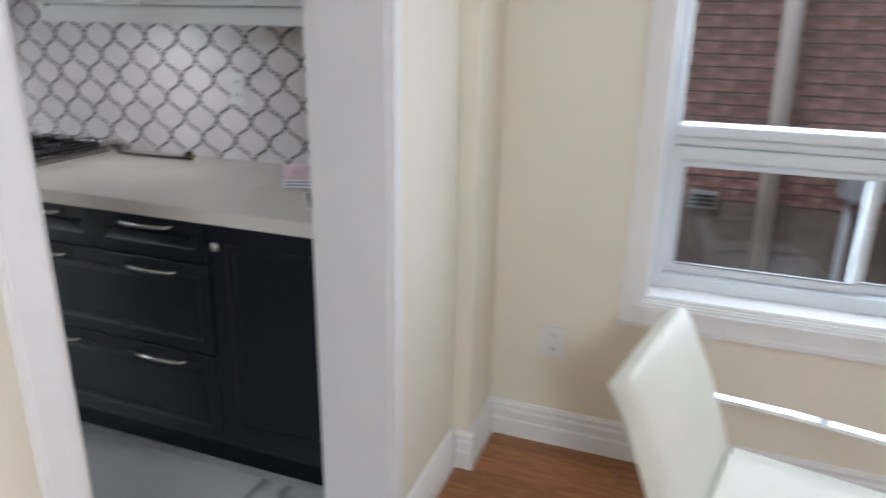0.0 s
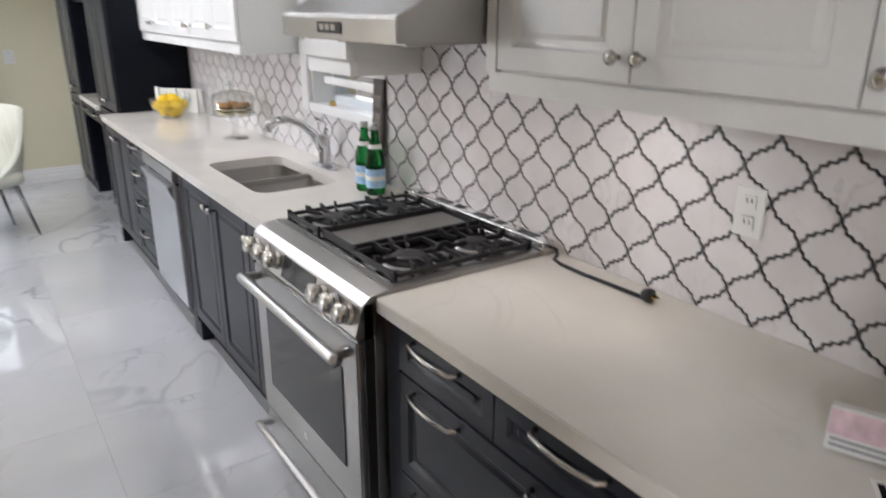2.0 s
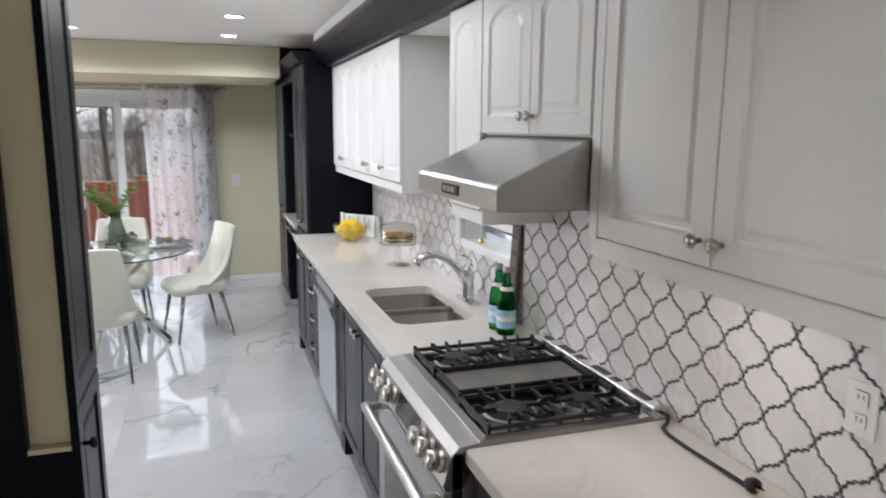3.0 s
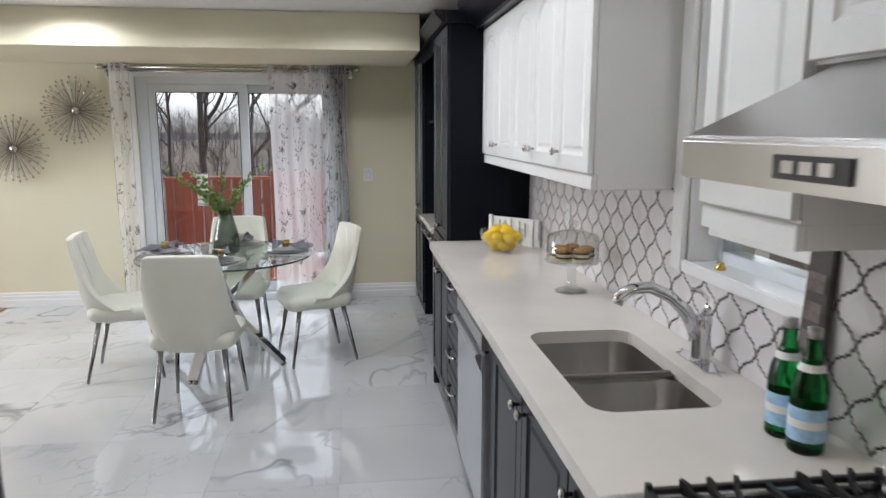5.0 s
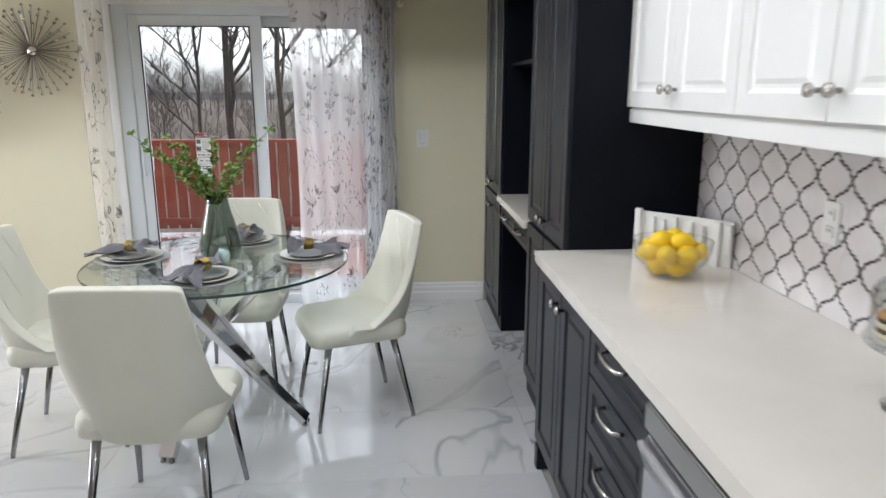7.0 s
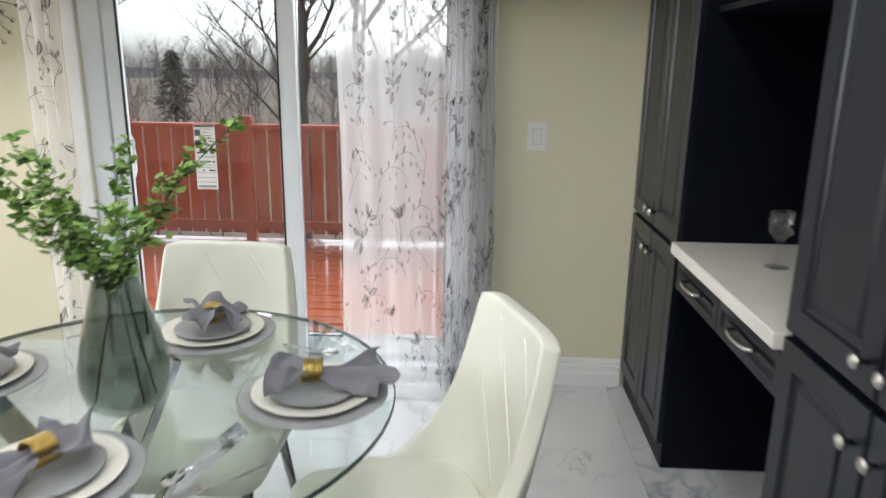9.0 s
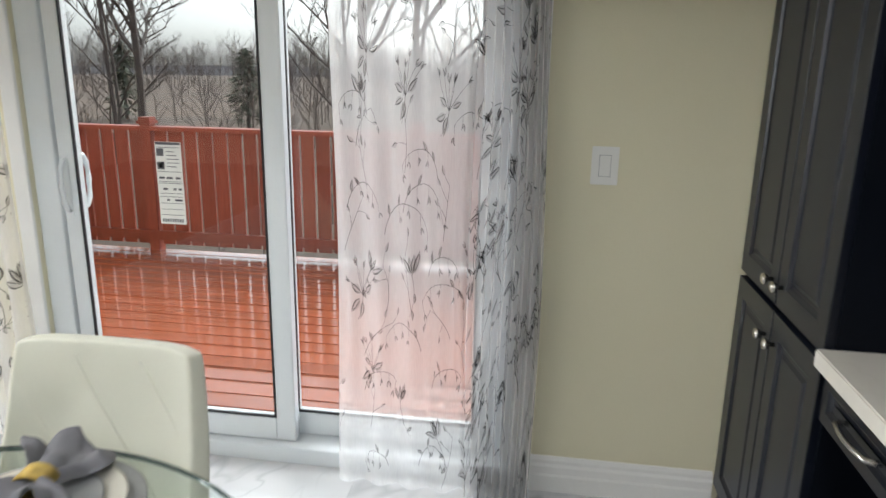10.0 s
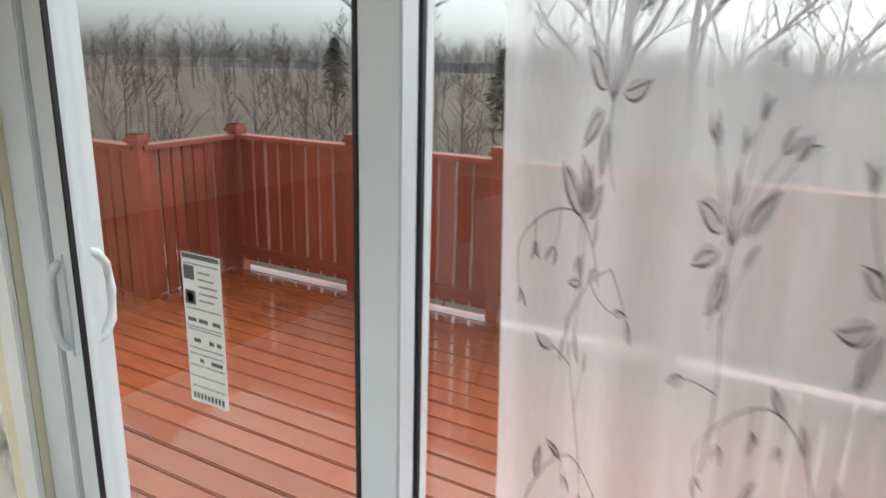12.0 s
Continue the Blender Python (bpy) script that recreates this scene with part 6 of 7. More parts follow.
# ---- things on the worktops ----
# lemons in a bowl
bx, by, bz = -5.05, 2.085, 0.915
bo = thing("fruit_bowl", (bx, by, bz), "clear glass bowl on the worktop", "bowl")
part("glass_body", lathe([(0.001, 0.002), (0.05, 0.002), (0.085, 0.02), (0.118, 0.06), (0.130, 0.105), (0.130, 0.125), (0.126, 0.125), (0.126, 0.105), (0.114, 0.063), (0.082, 0.026), (0.05, 0.009), (0.001, 0.008)], 40, bx, by, bz), M_bowl, bo, smooth=True)
rng = random.Random(6)
for i in range(15):
    ring = 0 if i < 1 else (1 if i < 6 else 2)
    if i < 5:
        px, py, pz = 0.048 * math.cos(i * 1.257), 0.048 * math.sin(i * 1.257), 0.042
    elif i < 12:
        a = (i - 5) * 0.898 + 0.3
        px, py, pz = 0.079 * math.cos(a), 0.079 * math.sin(a), 0.085
    else:
        a = (i - 12) * 2.094 + 0.5
        px, py, pz = 0.038 * math.cos(a), 0.038 * math.sin(a), 0.122
    bm = lathe([(0.001, -0.042), (0.006, -0.039), (0.012, -0.033), (0.026, -0.018), (0.030, 0.0), (0.026, 0.018), (0.012, 0.033), (0.005, 0.038), (0.001, 0.041)], 16)
    lm = tagged(part("lemon", bm, M_lemon, None, "bright yellow lemon in the glass bowl", smooth=True), "", "lemon", "lemons in the bowl")
    lm.matrix_basis = pose(bx + px, by + py, bz + pz, rng.uniform(50, 130), rng.uniform(0, 60), rng.uniform(0, 360)) @ Matrix.Scale(1.13, 4)

# standing word sign behind the bowl
sg = thing("word_sign", (-5.22, 2.2, 0.915), "white cut-out word sign standing on the worktop", "sign")
ang = radians(42)


def sign_part(name, rows, mat, label=""):
    bm = boxes(*rows)
    bmesh.ops.rotate(bm, verts=bm.verts[:], cent=(0, 0, 0), matrix=Matrix.Rotation(ang, 3, "Z"))
    bmesh.ops.translate(bm, verts=bm.verts[:], vec=(-5.25, 2.19, 0.915))
    return part(name, bm, mat, sg, label, bevel=0.002)


sign_part("back_board", [(-0.17, 0.19, 0.012, 0.022, 0.0, 0.165)], M_paper)
for k, (a, b, hh) in enumerate(((-0.175, -0.15, 0.175), (-0.115, -0.095, 0.15), (-0.075, -0.055, 0.145), (-0.03, -0.01, 0.16), (0.03, 0.05, 0.15), (0.075, 0.09, 0.14), (0.125, 0.15, 0.16), (0.165, 0.19, 0.155))):
    sign_part("bar", [(a, b, -0.008, 0.010, 0.0 if k % 2 == 0 else 0.05, hh)], M_switch)

# cake stand
cx, cy, cz = -4.025, 2.175, 0.915
cs = thing("cake_stand", (cx, cy, cz), "clear glass cake stand with a domed lid", "cake stand")
part("stand", lathe([(0.001, 0.0), (0.070, 0.0), (0.072, 0.005), (0.045, 0.014), (0.020, 0.024), (0.017, 0.05), (0.020, 0.09), (0.018, 0.115), (0.03, 0.125), (0.115, 0.131), (0.120, 0.140), (0.116, 0.141), (0.001, 0.137)], 40, cx, cy, cz), M_clear, cs, smooth=True)
part("dome_lid", lathe([(0.112, 0.142), (0.112, 0.235), (0.104, 0.250), (0.06, 0.264), (0.012, 0.272), (0.012, 0.280), (0.022, 0.290), (0.022, 0.304), (0.010, 0.312), (0.001, 0.313), (0.001, 0.268), (0.058, 0.261), (0.101, 0.247), (0.109, 0.234), (0.109, 0.142)], 40, cx, cy, cz, cap=False), M_clear, cs, smooth=True)
for i in range(5):
    a = i * 1.2566 + 0.35
    px, py = cx + 0.062 * math.cos(a), cy + 0.062 * math.sin(a)
    ck = thing("layer_cake", (px, py, cz + 0.141), "small round layered cake with cream under the glass dome", "cake", "cakes on the stand")
    z = cz + 0.1415
    for nm, mt, hh, r in (("cream_layer", M_cream, 0.012, 0.034), ("sponge", M_cocoa, 0.008, 0.035), ("cream_layer", M_cream, 0.012, 0.034), ("sponge", M_cocoa, 0.008, 0.035)):
        part(nm, lathe([(0.001, 0), (r * 0.96, 0.0), (r, hh * 0.3), (r, hh * 0.7), (r * 0.96, hh), (0.001, hh)], 18, px, py, z), mt, ck, smooth=True)
        z += hh + 0.0002
    part("top", lathe([(0.001, 0), (0.035, 0.0), (0.036, 0.006), (0.027, 0.014), (0.012, 0.018), (0.001, 0.019)], 18, px, py, z), M_cake, ck, smooth=True)

# green bottles
for x, y in ((-2.505, 2.225), (-2.588, 2.225)):
    bt = thing("glass_bottle", (x, y, 0.915), "green glass water bottle with a pale blue label", "bottle", "green bottles")
    part("glass_body", lathe([(0.001, 0.0), (0.036, 0.0), (0.039, 0.006), (0.039, 0.135), (0.036, 0.16), (0.024, 0.195), (0.016, 0.225), (0.0145, 0.275), (0.001, 0.276)], 28, x, y, 0.915), M_bottle, bt, smooth=True)
    lb = part("label", lathe([(0.0396, 0.03), (0.0396, 0.105)], 28, x, y, 0.915, cap=False), M_label, bt, "pale blue paper label", smooth=True)
    part("band", lathe([(0.0400, 0.060), (0.0400, 0.078)], 28, x, y, 0.915, cap=False), M_paper, lb, smooth=True)
    part("neck_label", lathe([(0.0290, 0.184), (0.0235, 0.200)], 24, x, y, 0.915, cap=False), M_paper, bt, smooth=True)
    part("cap", lathe([(0.001, 0.2765), (0.0155, 0.2765), (0.0155, 0.255), (0.0148, 0.255)], 20, x, y, 0.915, cap=False), M_steel, bt, smooth=True)
# patterned tray leaning on the wall behind them
tr = thing("leaning_board", (-2.64, 2.30, 0.915), "dark framed board leaning on the splashback", "board")
bm = boxes((-2.685, -2.60, 2.30, 2.318, 0.916, 1.345))
bmesh.ops.rotate(bm, verts=bm.verts[:], cent=(-2.45, 2.318, 0.916), matrix=Matrix.Rotation(radians(-3.5), 3, "X"))
part("board", bm, M_board, tr, bevel=0.003)
for z in (0.955, 1.025, 1.095, 1.165, 1.235):
    bm = boxes((-2.673, -2.612, 2.2965, 2.2995, z, z + 0.045))
    bmesh.ops.rotate(bm, verts=bm.verts[:], cent=(-2.45, 2.318, 0.916), matrix=Matrix.Rotation(radians(-3.5), 3, "X"))
    part("inlay", bm, M_inlay, tr)

# range cord and plug
cd = thing("power_cord", (-1.3, 2.27, 0.915), "black power cord with a plug lying on the worktop", "cord")
part("cable", tube([(-1.60, 2.325, 0.93), (-1.565, 2.318, 0.93), (-1.545, 2.30, 0.922), (-1.53, 2.275, 0.920), (-1.49, 2.262, 0.920), (-1.40, 2.258, 0.920), (-1.30, 2.262, 0.920), (-1.19, 2.262, 0.922)], 0.0055, 8), M_black, cd, smooth=True)
pg = part("plug", lathe([(0.001, 0.0), (0.012, 0.004), (0.018, 0.016), (0.018, 0.03), (0.001, 0.03)], 14), M_black, cd, smooth=True, local=True)
pg.rotation_euler, pg.location = (0, radians(90), 0), (0.105, -0.008, 0.018)
for dy in (-0.007, 0.007):
    part("prong", boxes((0.0, 0.02, -0.001, 0.001, -0.003, 0.003)), M_brass, cd, local=True).location = (0.133, -0.008 + dy, 0.018)

# brass watering can
gx, gy, gz0 = -0.45, 2.17, 0.915
wc = thing("watering_can", (gx, gy, gz0), "polished brass watering can on three feet", "watering can")
bm = lathe([(0.001, 0.055), (0.035, 0.056), (0.065, 0.072), (0.084, 0.100), (0.088, 0.13), (0.080, 0.165), (0.058, 0.190), (0.040, 0.196), (0.038, 0.192), (0.055, 0.186), (0.001, 0.12)], 32, gx, gy, gz0)
part("body", bm, M_brass, wc, smooth=True)
for a in (0.5, 2.6, 4.7):
    px, py = gx + 0.055 * math.cos(a), gy + 0.055 * math.sin(a)
    part("foot", lathe([(0.012, 0.0), (0.012, 0.02), (0.009, 0.035), (0.011, 0.08)], 12, px, py, gz0), M_brass, wc, smooth=True)
hp = [(gx + 0.074 * math.cos(t), gy + 0.02, gz0 + 0.17 + 0.125 * math.sin(t)) for t in [radians(172 - 18.5 * i) for i in range(11)]]
part("handle", tube(hp, 0.0085, 8, flat=1.5), M_brass, wc, "arched brass handle", smooth=True)
# small pink box and folded leaflets
pb = thing("small_box", (-0.555, 2.045, 0.915), "small white and pink printed box on the worktop", "box")
bm = boxes((-0.052, 0.052, -0.018, 0.018, 0.0, 0.075))
part("carton", bm, M_paper, pb, bevel=0.002, local=True)
part("printed_face", boxes((-0.05, 0.05, -0.0195, -0.0182, 0.028, 0.072)), M_pink, pb, local=True)
for z in (0.008, 0.018):
    part("bar", boxes((-0.045, 0.045, -0.0195, -0.0182, z, z + 0.005)), M_meter, pb, local=True)
pb.rotation_euler = (radians(-12), 0, radians(20))
for i, (x, y, a) in enumerate(((-0.39, 1.95, 35), (-0.35, 2.02, 62))):
    lf = thing("leaflet", (x, y, 0.9155 + 0.004 * i), "white leaflet with a dark blue printed picture", "leaflet", "leaflets on the worktop")
    part("sheet", boxes((-0.075, 0.075, -0.105, 0.105, 0.0, 0.0015)), M_paper, lf, local=True)
    part("picture", boxes((-0.06, 0.03, -0.03, 0.085, 0.0016, 0.0020)), M_meter, lf, local=True)
    part("picture_frame", boxes((-0.068, -0.058, -0.095, 0.095, 0.0016, 0.0021)), M_navy_dark, lf, local=True)
    lf.rotation_euler = (0, 0, radians(a))

# wine glass on the desk
wx, wy, wz = -6.74, 2.03, 0.893
wg = thing("wine_glass", (wx, wy, wz), "clear wine glass on the desktop", "glass")
part("glass_body", lathe([(0.001, 0.0), (0.033, 0.0), (0.034, 0.003), (0.006, 0.008), (0.0045, 0.02), (0.0045, 0.075), (0.012, 0.085), (0.034, 0.11), (0.040, 0.14), (0.036, 0.175), (0.034, 0.175), (0.037, 0.14), (0.031, 0.113), (0.008, 0.09), (0.001, 0.089)], 28, wx, wy, wz), M_clear, wg, smooth=True)

# small lamps under the hood and the wall cabinet
for x, y, z, par_label in ((-2.12, 1.93, 1.525, "round lamp under the range hood"), (-1.74, 1.93, 1.525, "round lamp under the range hood"), (-1.25, 2.11, 1.46, "round puck light under the wall cabinet")):
    pk = thing("puck_light", (x, y, z), par_label, "lamp", "small worktop lamps")
    part("housing", lathe([(0.034, 0.002), (0.036, -0.004), (0.030, -0.007), (0.030, 0.002)], 20, x, y, z, cap=False), M_steel, pk, smooth=True)
    part("lens", lathe([(0.0005, -0.005), (0.029, -0.005)], 20, x, y, z, cap=False), M_potlight, pk)
    lamp = new("puck_lamp", bpy.data.lights.new("puck_lamp", "SPOT"))
    lamp.data.energy, lamp.data.color, lamp.data.shadow_soft_size = PUCK, (1.0, 0.86, 0.70), 0.06
    lamp.data.spot_size, lamp.data.spot_blend = radians(165), 1.0
    lamp.location = (x, y, z - 0.012)


# ---- dining room ----
dwn = thing("window_2", (1.15, DN, 0.66), "white framed dining room window with a fixed pane and sliders", "window", "", "structure")
x0, x1, z0, z1 = PW
ya, yb = DN + 0.10, DN + 0.19
part("window_frame", boxes((x0, x0 + 0.045, ya, yb, z0, z1), (x1 - 0.045, x1, ya, yb, z0, z1), (x0 + 0.045, x1 - 0.045, ya, yb, z0, z0 + 0.055), (x0 + 0.045, x1 - 0.045, ya, yb, z1 - 0.05, z1)), M_vinyl, dwn, bevel=0.004)
part("transom", boxes((x0 + 0.045, x1 - 0.045, ya - 0.012, yb, 1.045, 1.085), (x0 + 0.045, x1 - 0.045, ya - 0.004, yb, 1.088, 1.115), (x0 + 0.045, x1 - 0.045, ya - 0.02, yb, 1.118, 1.15)), M_vinyl, dwn, bevel=0.004)
for a, b, yy in ((x0 + 0.046, 1.16, ya + 0.03), (1.13, x1 - 0.046, ya + 0.055)):
    s = part("slider", boxes((a, a + 0.03, yy, yy + 0.025, z0 + 0.056, 1.044), (b - 0.03, b, yy, yy + 0.025, z0 + 0.056, 1.044), (a + 0.03, b - 0.03, yy, yy + 0.025, z0 + 0.056, z0 + 0.085), (a + 0.03, b - 0.03, yy, yy + 0.025, 1.015, 1.044)), M_vinyl, dwn, bevel=0.003)
    g = part("pane", boxes((a + 0.03, b - 0.03, yy + 0.010, yy + 0.013, z0 + 0.085, 1.015)), M_pane, s)
    g.visible_shadow = False
    part("gasket", boxes((a + 0.03, a + 0.035, yy - 0.001, yy + 0.009, z0 + 0.085, 1.015), (a + 0.03, b - 0.03, yy - 0.001, yy + 0.009, z0 + 0.085, z0 + 0.09)), M_meter, s)
part("latch", boxes((1.135, 1.155, ya + 0.012, ya + 0.03, 0.83, 0.88)), M_vinyl, dwn, bevel=0.004)
part("sash_lock", boxes((x0 + 0.02, x0 + 0.04, ya - 0.02, ya, 1.27, 1.34)), M_vinyl, dwn, bevel=0.004)
g = part("upper_pane", boxes((x0 + 0.045, x1 - 0.045, ya + 0.04, ya + 0.044, 1.15, z1 - 0.05)), M_pane, dwn)
g.visible_shadow = False
part("reveal", boxes((x0 - 0.001, x0 + 0.010, DN - 0.001, ya, z0, z1), (x1 - 0.010, x1 + 0.001, DN - 0.001, ya, z0, z1), (x0, x1, DN - 0.001, ya, z1 - 0.01, z1 + 0.001)), M_trim, dwn)
part("window_sill", boxes((x0, x1, DN - 0.005, ya, z0 - 0.02, z0 + 0.010)), M_trim, dwn, bevel=0.003)
cw, cb = 0.068, 0.092
for nm, r in (("casing", (x0 - cw, x0 - 0.002, DN - 0.022, DN - 0.0005, z0 - cb, z1 + cw)), ("casing", (x1 + 0.002, x1 + cw, DN - 0.022, DN - 0.0005, z0 - cb, z1 + cw)), ("casing", (x0 - 0.002, x1 + 0.002, DN - 0.022, DN - 0.0005, z0 - cb, z0 - 0.002)), ("casing", (x0 - 0.002, x1 + 0.002, DN - 0.022, DN - 0.0005, z1 + 0.002, z1 + cw))):
    part(nm, boxes(r), M_trim, dwn, bevel=0.006)
part("casing_bead", boxes((x0 - cw, x1 + cw, DN - 0.034, DN - 0.023, z0 - cb, z0 - cb + 0.022), (x0 - 0.03, x1 + 0.03, DN - 0.032, DN - 0.023, z0 - 0.032, z0 - 0.014)), M_trim, dwn, bevel=0.004)

# white chair with a chrome arm
ch = thing("armchair", (0.85, 1.55, 0), "white leather dining chair with a flat chrome arm", "chair")
bm = bmesh.new()
rows = []
for i in range(11):
    t = i / 10
    z = 0.43 + 0.36 * t
    lean = 0.10 * t + 0.05 * t * t
    row = []
    for j in range(9):
        u = -1 + 2 * j / 8
        row.append(bm.verts.new((-0.14 - lean, 0.225 * u * (1 - 0.03 * t), z - 0.006 * u * u * (t > 0.95))))
    rows.append(row)
for a, b in zip(rows, rows[1:]):
    for j in range(8):
        bm.faces.new((a[j], a[j + 1], b[j + 1], b[j]))
bk = part("backrest", bm, M_leather, ch, smooth=True, local=True)
so = bk.modifiers.new("padding", "SOLIDIFY")
so.thickness, so.offset = 0.055, 0
bv = bk.modifiers.new("soft", "BEVEL")
bv.width, bv.segments, bv.limit_method = 0.014, 3, "ANGLE"
part("seat", boxes((-0.13, 0.33, -0.235, 0.235, 0.38, 0.46)), M_leather, ch, bevel=0.022, local=True)
for s in (-1, 1):
    y = s * 0.265
    bm = bmesh.new()
    prev = None
    pts = [(-0.20, 0.556), (0.0, 0.566), (0.20, 0.566), (0.30, 0.556), (0.32, 0.535), (0.32, 0.30), (0.32, 0.02), (0.30, 0.0), (-0.20, 0.0)]
    for px, pz in pts:
        cur = [bm.verts.new((px, y + o, pz)) for o in (-0.013, 0.013)]
        if prev:
            bm.faces.new((prev[0], prev[1], cur[1], cur[0]))
        prev = cur
    ar = part("arm", bm, M_chrome, ch, "flat polished chrome arm and leg", local=True)
    ar.modifiers.new("thick", "SOLIDIFY").thickness = 0.01
ch.matrix_basis = pose(0.875, 1.538, 0, 0, 0, -11.8)

# neighbour's brick wall seen through the window
nb = thing("brick_house", (2.0, 5.0, -0.8), "neighbouring house wall of red-brown brick", "house")
# bare slab runs on unseen to x -7, added to dim the kitchen window
part("mortar", boxes((-7.0, 5.2, 5.008, 5.2, -0.85, 5.0)), M_mortar, nb)
bm = boxes((-0.118, 0.118, 0.0, 0.02, -0.034, 0.034))
bmesh.ops.bevel(bm, geom=bm.edges[:], offset=0.003, segments=1, affect="EDGES")
brick = bpy.data.meshes.new("brick")
bm.to_mesh(brick)
bm.free()
brick.materials.append(M_brick)
near, n = [], 0
rest = bmesh.new()
for r in range(44):
    z = 0.36 + r * 0.078
    for c in range(13):
        x = 0.32 + c * 0.246 + (0.123 if r % 2 else 0)
        if r < 23:
            o = new("brick", brick)
            o.parent = nb
            o.location = (x - 2.0, 0.0 + ((r * 7 + c * 3) % 5) * 0.0008, z + 0.8)
        else:
            box(rest, x - 0.118, x + 0.118, 5.0, 5.02, z - 0.034, z + 0.034)
tagged(part("upper_bricks", rest, M_brick, nb), "", "", "", "stuff")
dp = thing("downpipe", (1.09, 4.95, 0), "beige downpipe on the brick wall", "downpipe")
part("pipe", cyl(bmesh.new(), (1.13, 4.93, -0.8), (1.04, 4.93, 3.2), 0.055, 16), M_pipe, dp, smooth=True)
for z in (0.55, 1.9):
    part("clamp", boxes((1.02, 1.16, 4.96, 4.998, z, z + 0.03)), M_pipe, dp)
mt = thing("gas_meter", (1.62, 4.85, 0), "grey utility meter on the brick wall", "meter")
part("housing", boxes((1.50, 1.74, 4.76, 4.99, 0.42, 0.80)), M_meter, mt, bevel=0.03)
part("dial", lathe([(0.001, 0), (0.075, 0.0), (0.07, 0.04), (0.05, 0.06), (0.001, 0.06)], 20), M_pipe, mt, smooth=True, local=True).matrix_basis = pose(0.0, -0.1, 0.72, 90, 0, 0)
part("pipe", tube([(1.56, 4.86, 0.42), (1.56, 4.86, -0.5), (1.56, 4.86, -0.8)], 0.025, 10), M_meter, mt, smooth=True)
part("cover", boxes((1.46, 1.78, 4.72, 4.99, 0.795, 0.83)), M_paper, mt, bevel=0.01)
vt = thing("wall_vent", (0.72, 4.98, 0.33), "small dark wall vent in the brickwork", "vent")
part("frame", boxes((0.63, 0.81, 4.97, 4.999, 0.26, 0.38)), M_meter, vt, bevel=0.004)
for i in range(3):
    part("slat", boxes((0.645, 0.795, 4.962, 4.972, 0.28 + i * 0.03, 0.298 + i * 0.03)), M_black, vt)

# ---- floor boards ----
wf = thing("floor_dining", (1.8, 0, 0), "glossy reddish-brown oak board floor", "floor", "", "structure")
bm = boxes((-0.6, 0.6, -0.0425, 0.0425, -0.012, 0.0))
bmesh.ops.bevel(bm, geom=bm.edges[:], offset=0.0012, segments=1, affect="EDGES")
boardm = bpy.data.meshes.new("floor_board")
bm.to_mesh(boardm)
bm.free()
boardm.materials.append(M_wood)
rng = random.Random(2)
y = DN - 0.0435
r = 0
while y > -2.4:
    x = -0.019
    cut = (1.0, 0.45, 0.78, 0.3, 0.6)[r % 5]
    r += 1
    while x < 3.55:
        cut = min(cut, (3.595 - x) / 1.2)
        o = new("floor_board", boardm)
        o.parent = wf
        o.scale = (cut, 1, 1)
        o.location = (x - 1.8 + 0.6 * cut, y, 0)
        x += 1.2 * cut + 0.001
        cut = 1.0
    y -= 0.086
rest = bmesh.new()
for k in range(40):
    yy = -1.93 - k * 0.086
    for q in range(8):
        xx = -8.55 + q * 1.1 + (k % 3) * 0.3
        box(rest, max(-7.765, xx), min(-0.22, xx + 1.098), yy - 0.084, yy, -0.012, 0.0)
for k in range(33):
    yy = -2.44 - k * 0.086
    box(rest, 0.0, 3.6, yy - 0.084, yy, -0.012, 0.0)
tagged(part("floor_family_room", rest, planks("oak_floor", (0.20, 0.075, 0.026, 1), (0.34, 0.15, 0.055, 1), 0.22, axis=(1.2, 14, 14), piece=False), None, "glossy reddish-brown oak board floor"), "", "floor", "", "structure")

# ---- kitchen floor tiles ----
ft = thing("floor_kitchen", (-4, 0.25, 0), "polished white marble-look tile floor with grey veins", "floor", "", "structure")
bm = boxes((-0.2996, 0.2996, -0.2996, 0.2996, -0.012, 0.0))
bmesh.ops.bevel(bm, geom=bm.edges[:], offset=0.0003, segments=1, affect="EDGES")
tilem = bpy.data.meshes.new("floor_tile")
bm.to_mesh(tilem)
bm.free()
tilem.materials.append(M_floor)
for i in range(13):
    for j in range(8):
        cx = -7.47 + i * 0.60
        cy = 2.05 - j * 0.60
        if cy < -1.9:
            continue
        o = new("floor_tile", tilem)
        o.parent = ft
        o.location = (cx + 4, cy - 0.25, 0.0)
        if i == 12:
            o.scale = (0.915, 1, 1)
            o.location.x -= 0.025

# ---- splashback of lantern tiles ----
TW, TH = 0.1512, 0.1487
sb = thing("splashback", (-2.8, WY, 0.915), "white marble lantern-tile splashback with black mosaic outlines", "splashback", "", "structure")
part("mosaic_bed", boxes((-5.44, KW[0] - 0.088, WY - 0.006, WY - 0.0005, 0.916, 1.46), (KW[1] + 0.032, -0.217, WY - 0.006, WY - 0.0005, 0.916, 1.72), (KW[0] - 0.088, KW[1] + 0.032, WY - 0.006, WY - 0.0005, 0.916, KW[2] - 0.031)), M_rope, sb, "black mosaic outline strip")


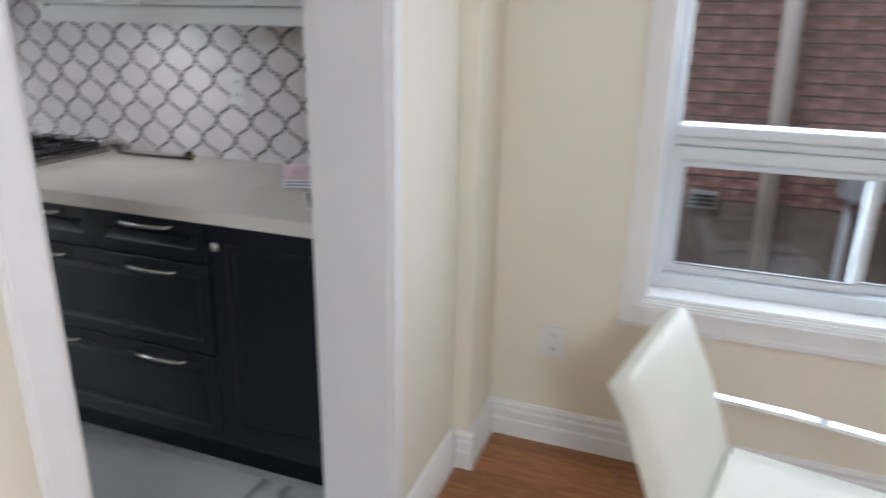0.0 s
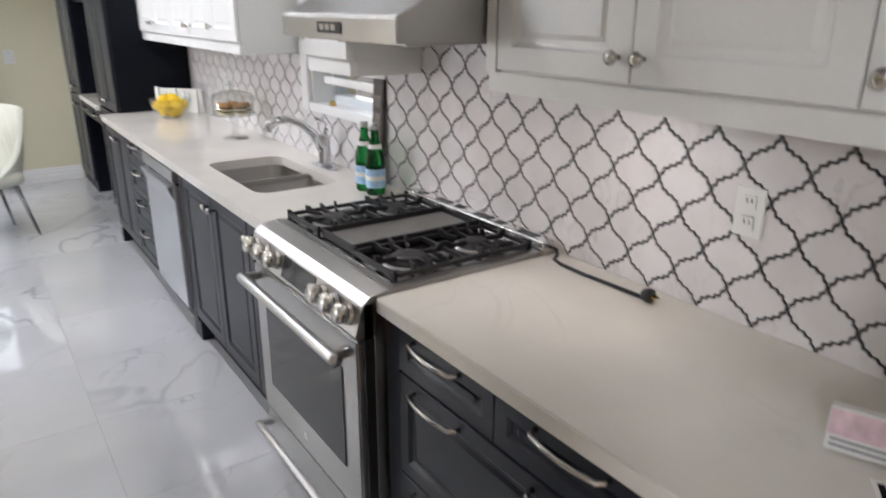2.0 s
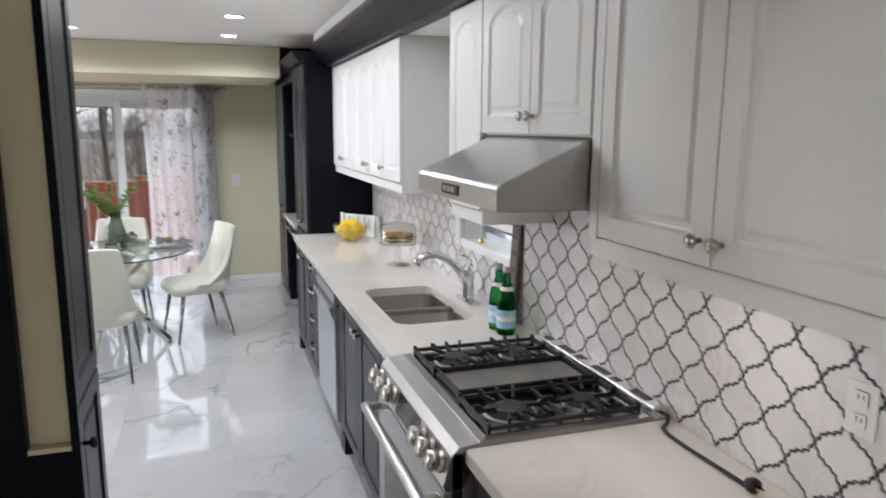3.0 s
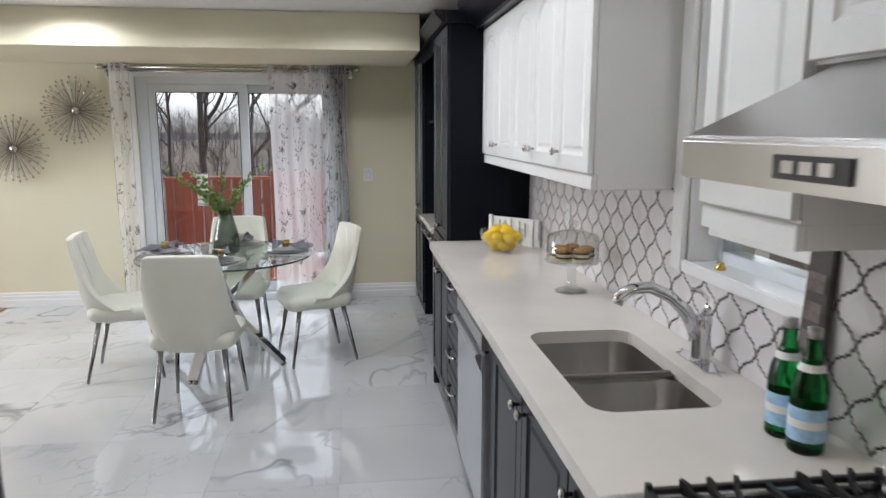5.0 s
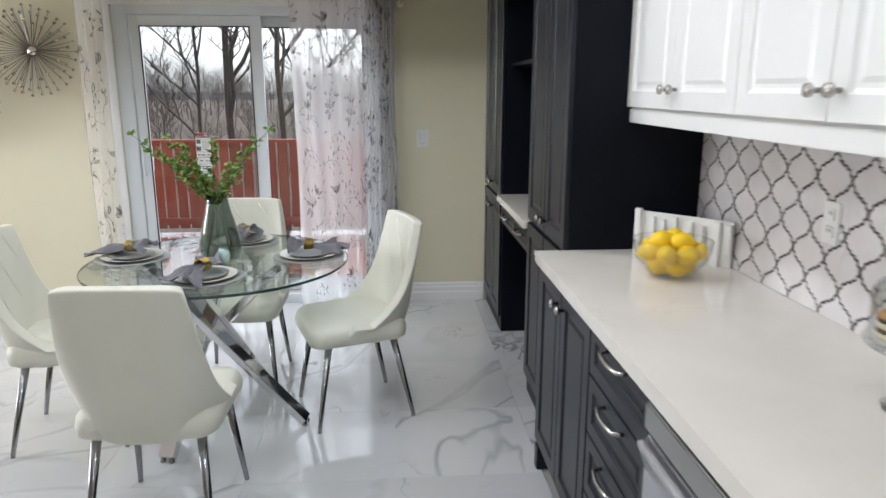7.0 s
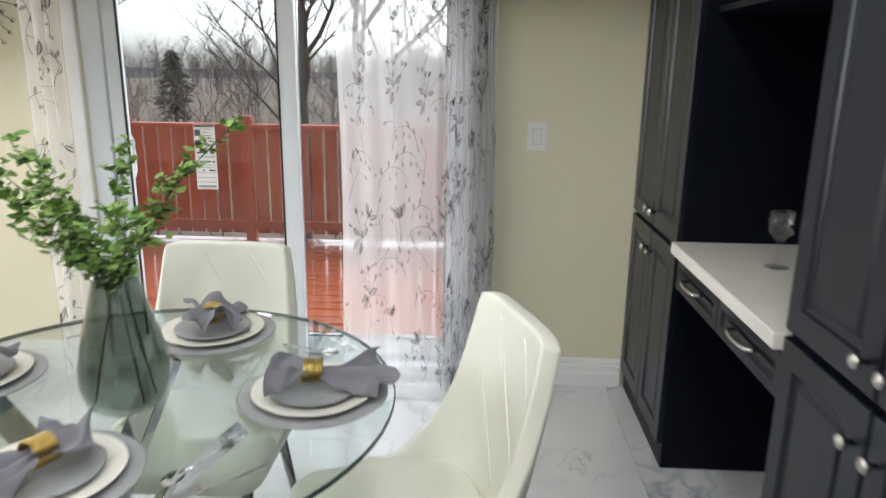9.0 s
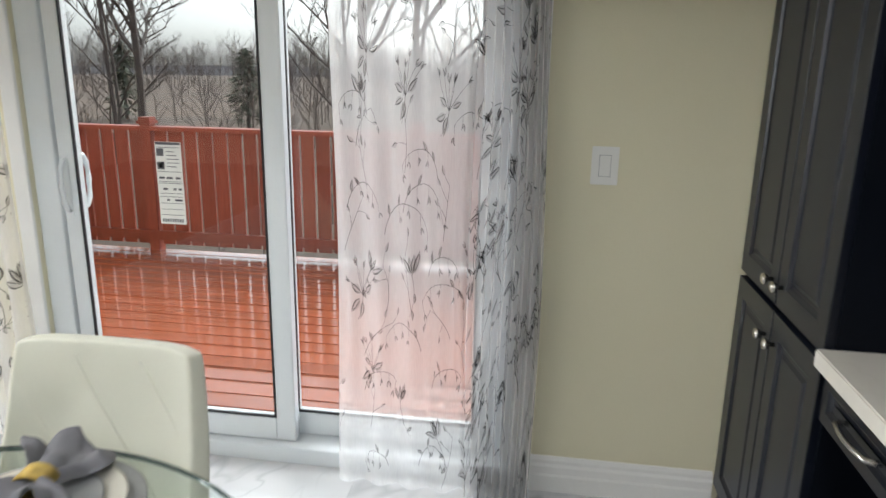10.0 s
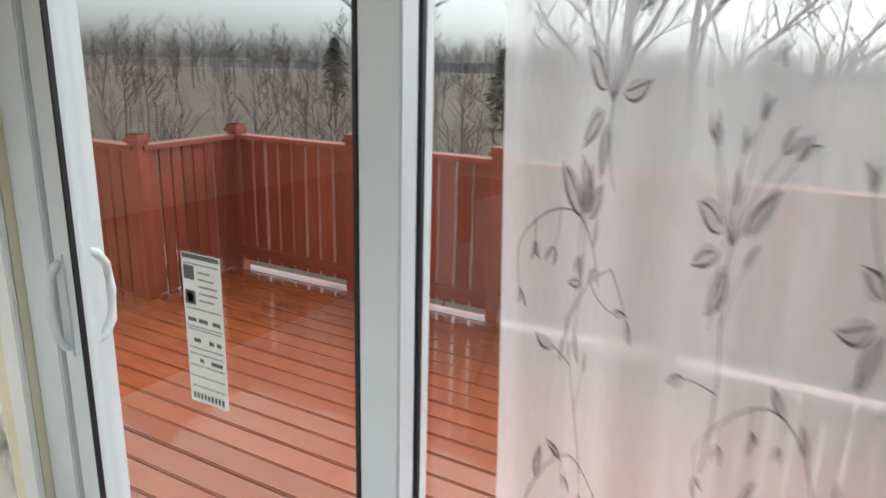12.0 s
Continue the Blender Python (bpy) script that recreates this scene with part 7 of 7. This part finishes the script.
def lantern(inset):
    """Outline of one lantern tile: an ogee on each of its four sides, from the right tip round."""
    hw, hh, n = TW / 2, TH / 2, 20
    f = 1 - inset / (0.36 * (hw + hh))
    out = []
    for k in range(4):
        for i in range(n):
            t = i / n
            u, v = ((1 - t, t), (-t, 1 - t), (t - 1, -t), (t, t - 1))[k]
            sx, sy = ((0.7, 0.7), (-0.7, 0.7), (-0.7, -0.7), (0.7, -0.7))[k]
            s = abs(v)
            b = 0.0066 * math.sin(2 * math.pi * s) + 0.0029 * math.sin(10 * math.pi * s)
            out.append(((hw * u + sx * b) * f, (hh * v + sy * b) * f))
    return out


bm = bmesh.new()
lo = [bm.verts.new((x, 0.0, z)) for x, z in lantern(0.0044)]
md = [bm.verts.new((x, -0.0035, z)) for x, z in lantern(0.0044)]
up = [bm.verts.new((x, -0.0045, z)) for x, z in lantern(0.0054)]
for a, b in ((lo, md), (md, up)):
    for i in range(len(a)):
        bm.faces.new((a[i], a[(i + 1) % len(a)], b[(i + 1) % len(a)], b[i]))
bm.faces.new(up)
bmesh.ops.recalc_face_normals(bm, faces=bm.faces[:])
lant = bpy.data.meshes.new("lantern_tile")
bm.to_mesh(lant)
cut_src = bm
lant.materials.append(M_splash)


ZONES = [((-5.44, KW[0] - 0.088, 0.916, 1.46), 0), ((KW[1] + 0.032, -0.217, 0.916, 1.72), 1), ((KW[0] - 0.088, KW[1] + 0.032, 0.916, KW[2] - 0.031), 0)]
PHASE = ((-4.027, 1.1465), (-1.091, 1.288))


def room(x, z, side):
    """How a tile may stand: whole, cut, or not at all."""
    zones = [q for q, s in ZONES if s == side]
    for a, b, c, d in zones:
        if a + TW / 2 <= x <= b - TW / 2 and c + TH / 2 <= z <= d - TH / 2:
            return "whole", None
    hit = [q for q in zones if q[0] - TW / 2 < x < q[1] + TW / 2 and q[2] - TH / 2 < z < q[3] + TH / 2]
    return ("cut", hit) if hit else (None, None)


for side, i in [(s, i) for s in (0, 1) for i in range(-18, 18)]:
    for j in range(-8, 8):
        for h in (0, 1):
            x = PHASE[side][0] + (i + 0.5 * h) * TW
            z = PHASE[side][1] + (j + 0.5 * h) * TH
            how, hit = room(x, z, side)
            if how == "whole":
                o = new("lantern_tile", lant)
                o.parent = sb
                o.location = (x + 2.8, -0.006, z - 0.915)
            elif how == "cut":
                for a, b, c, d in hit:
                    t = cut_src.copy()
                    for co, no in (((a - x, 0, 0), (-1, 0, 0)), ((b - x, 0, 0), (1, 0, 0)), ((0, 0, c - z), (0, 0, -1)), ((0, 0, d - z), (0, 0, 1))):
                        bmesh.ops.bisect_plane(t, geom=t.verts[:] + t.edges[:] + t.faces[:], plane_co=co, plane_no=no, clear_outer=True)
                    if len(t.faces) > 3:
                        me = bpy.data.meshes.new("lantern_tile")
                        t.to_mesh(me)
                        me.materials.append(M_splash)
                        o = new("lantern_tile", me)
                        o.parent = sb
                        o.location = (x + 2.8, -0.006, z - 0.915)
                    t.free()
cut_src.free()
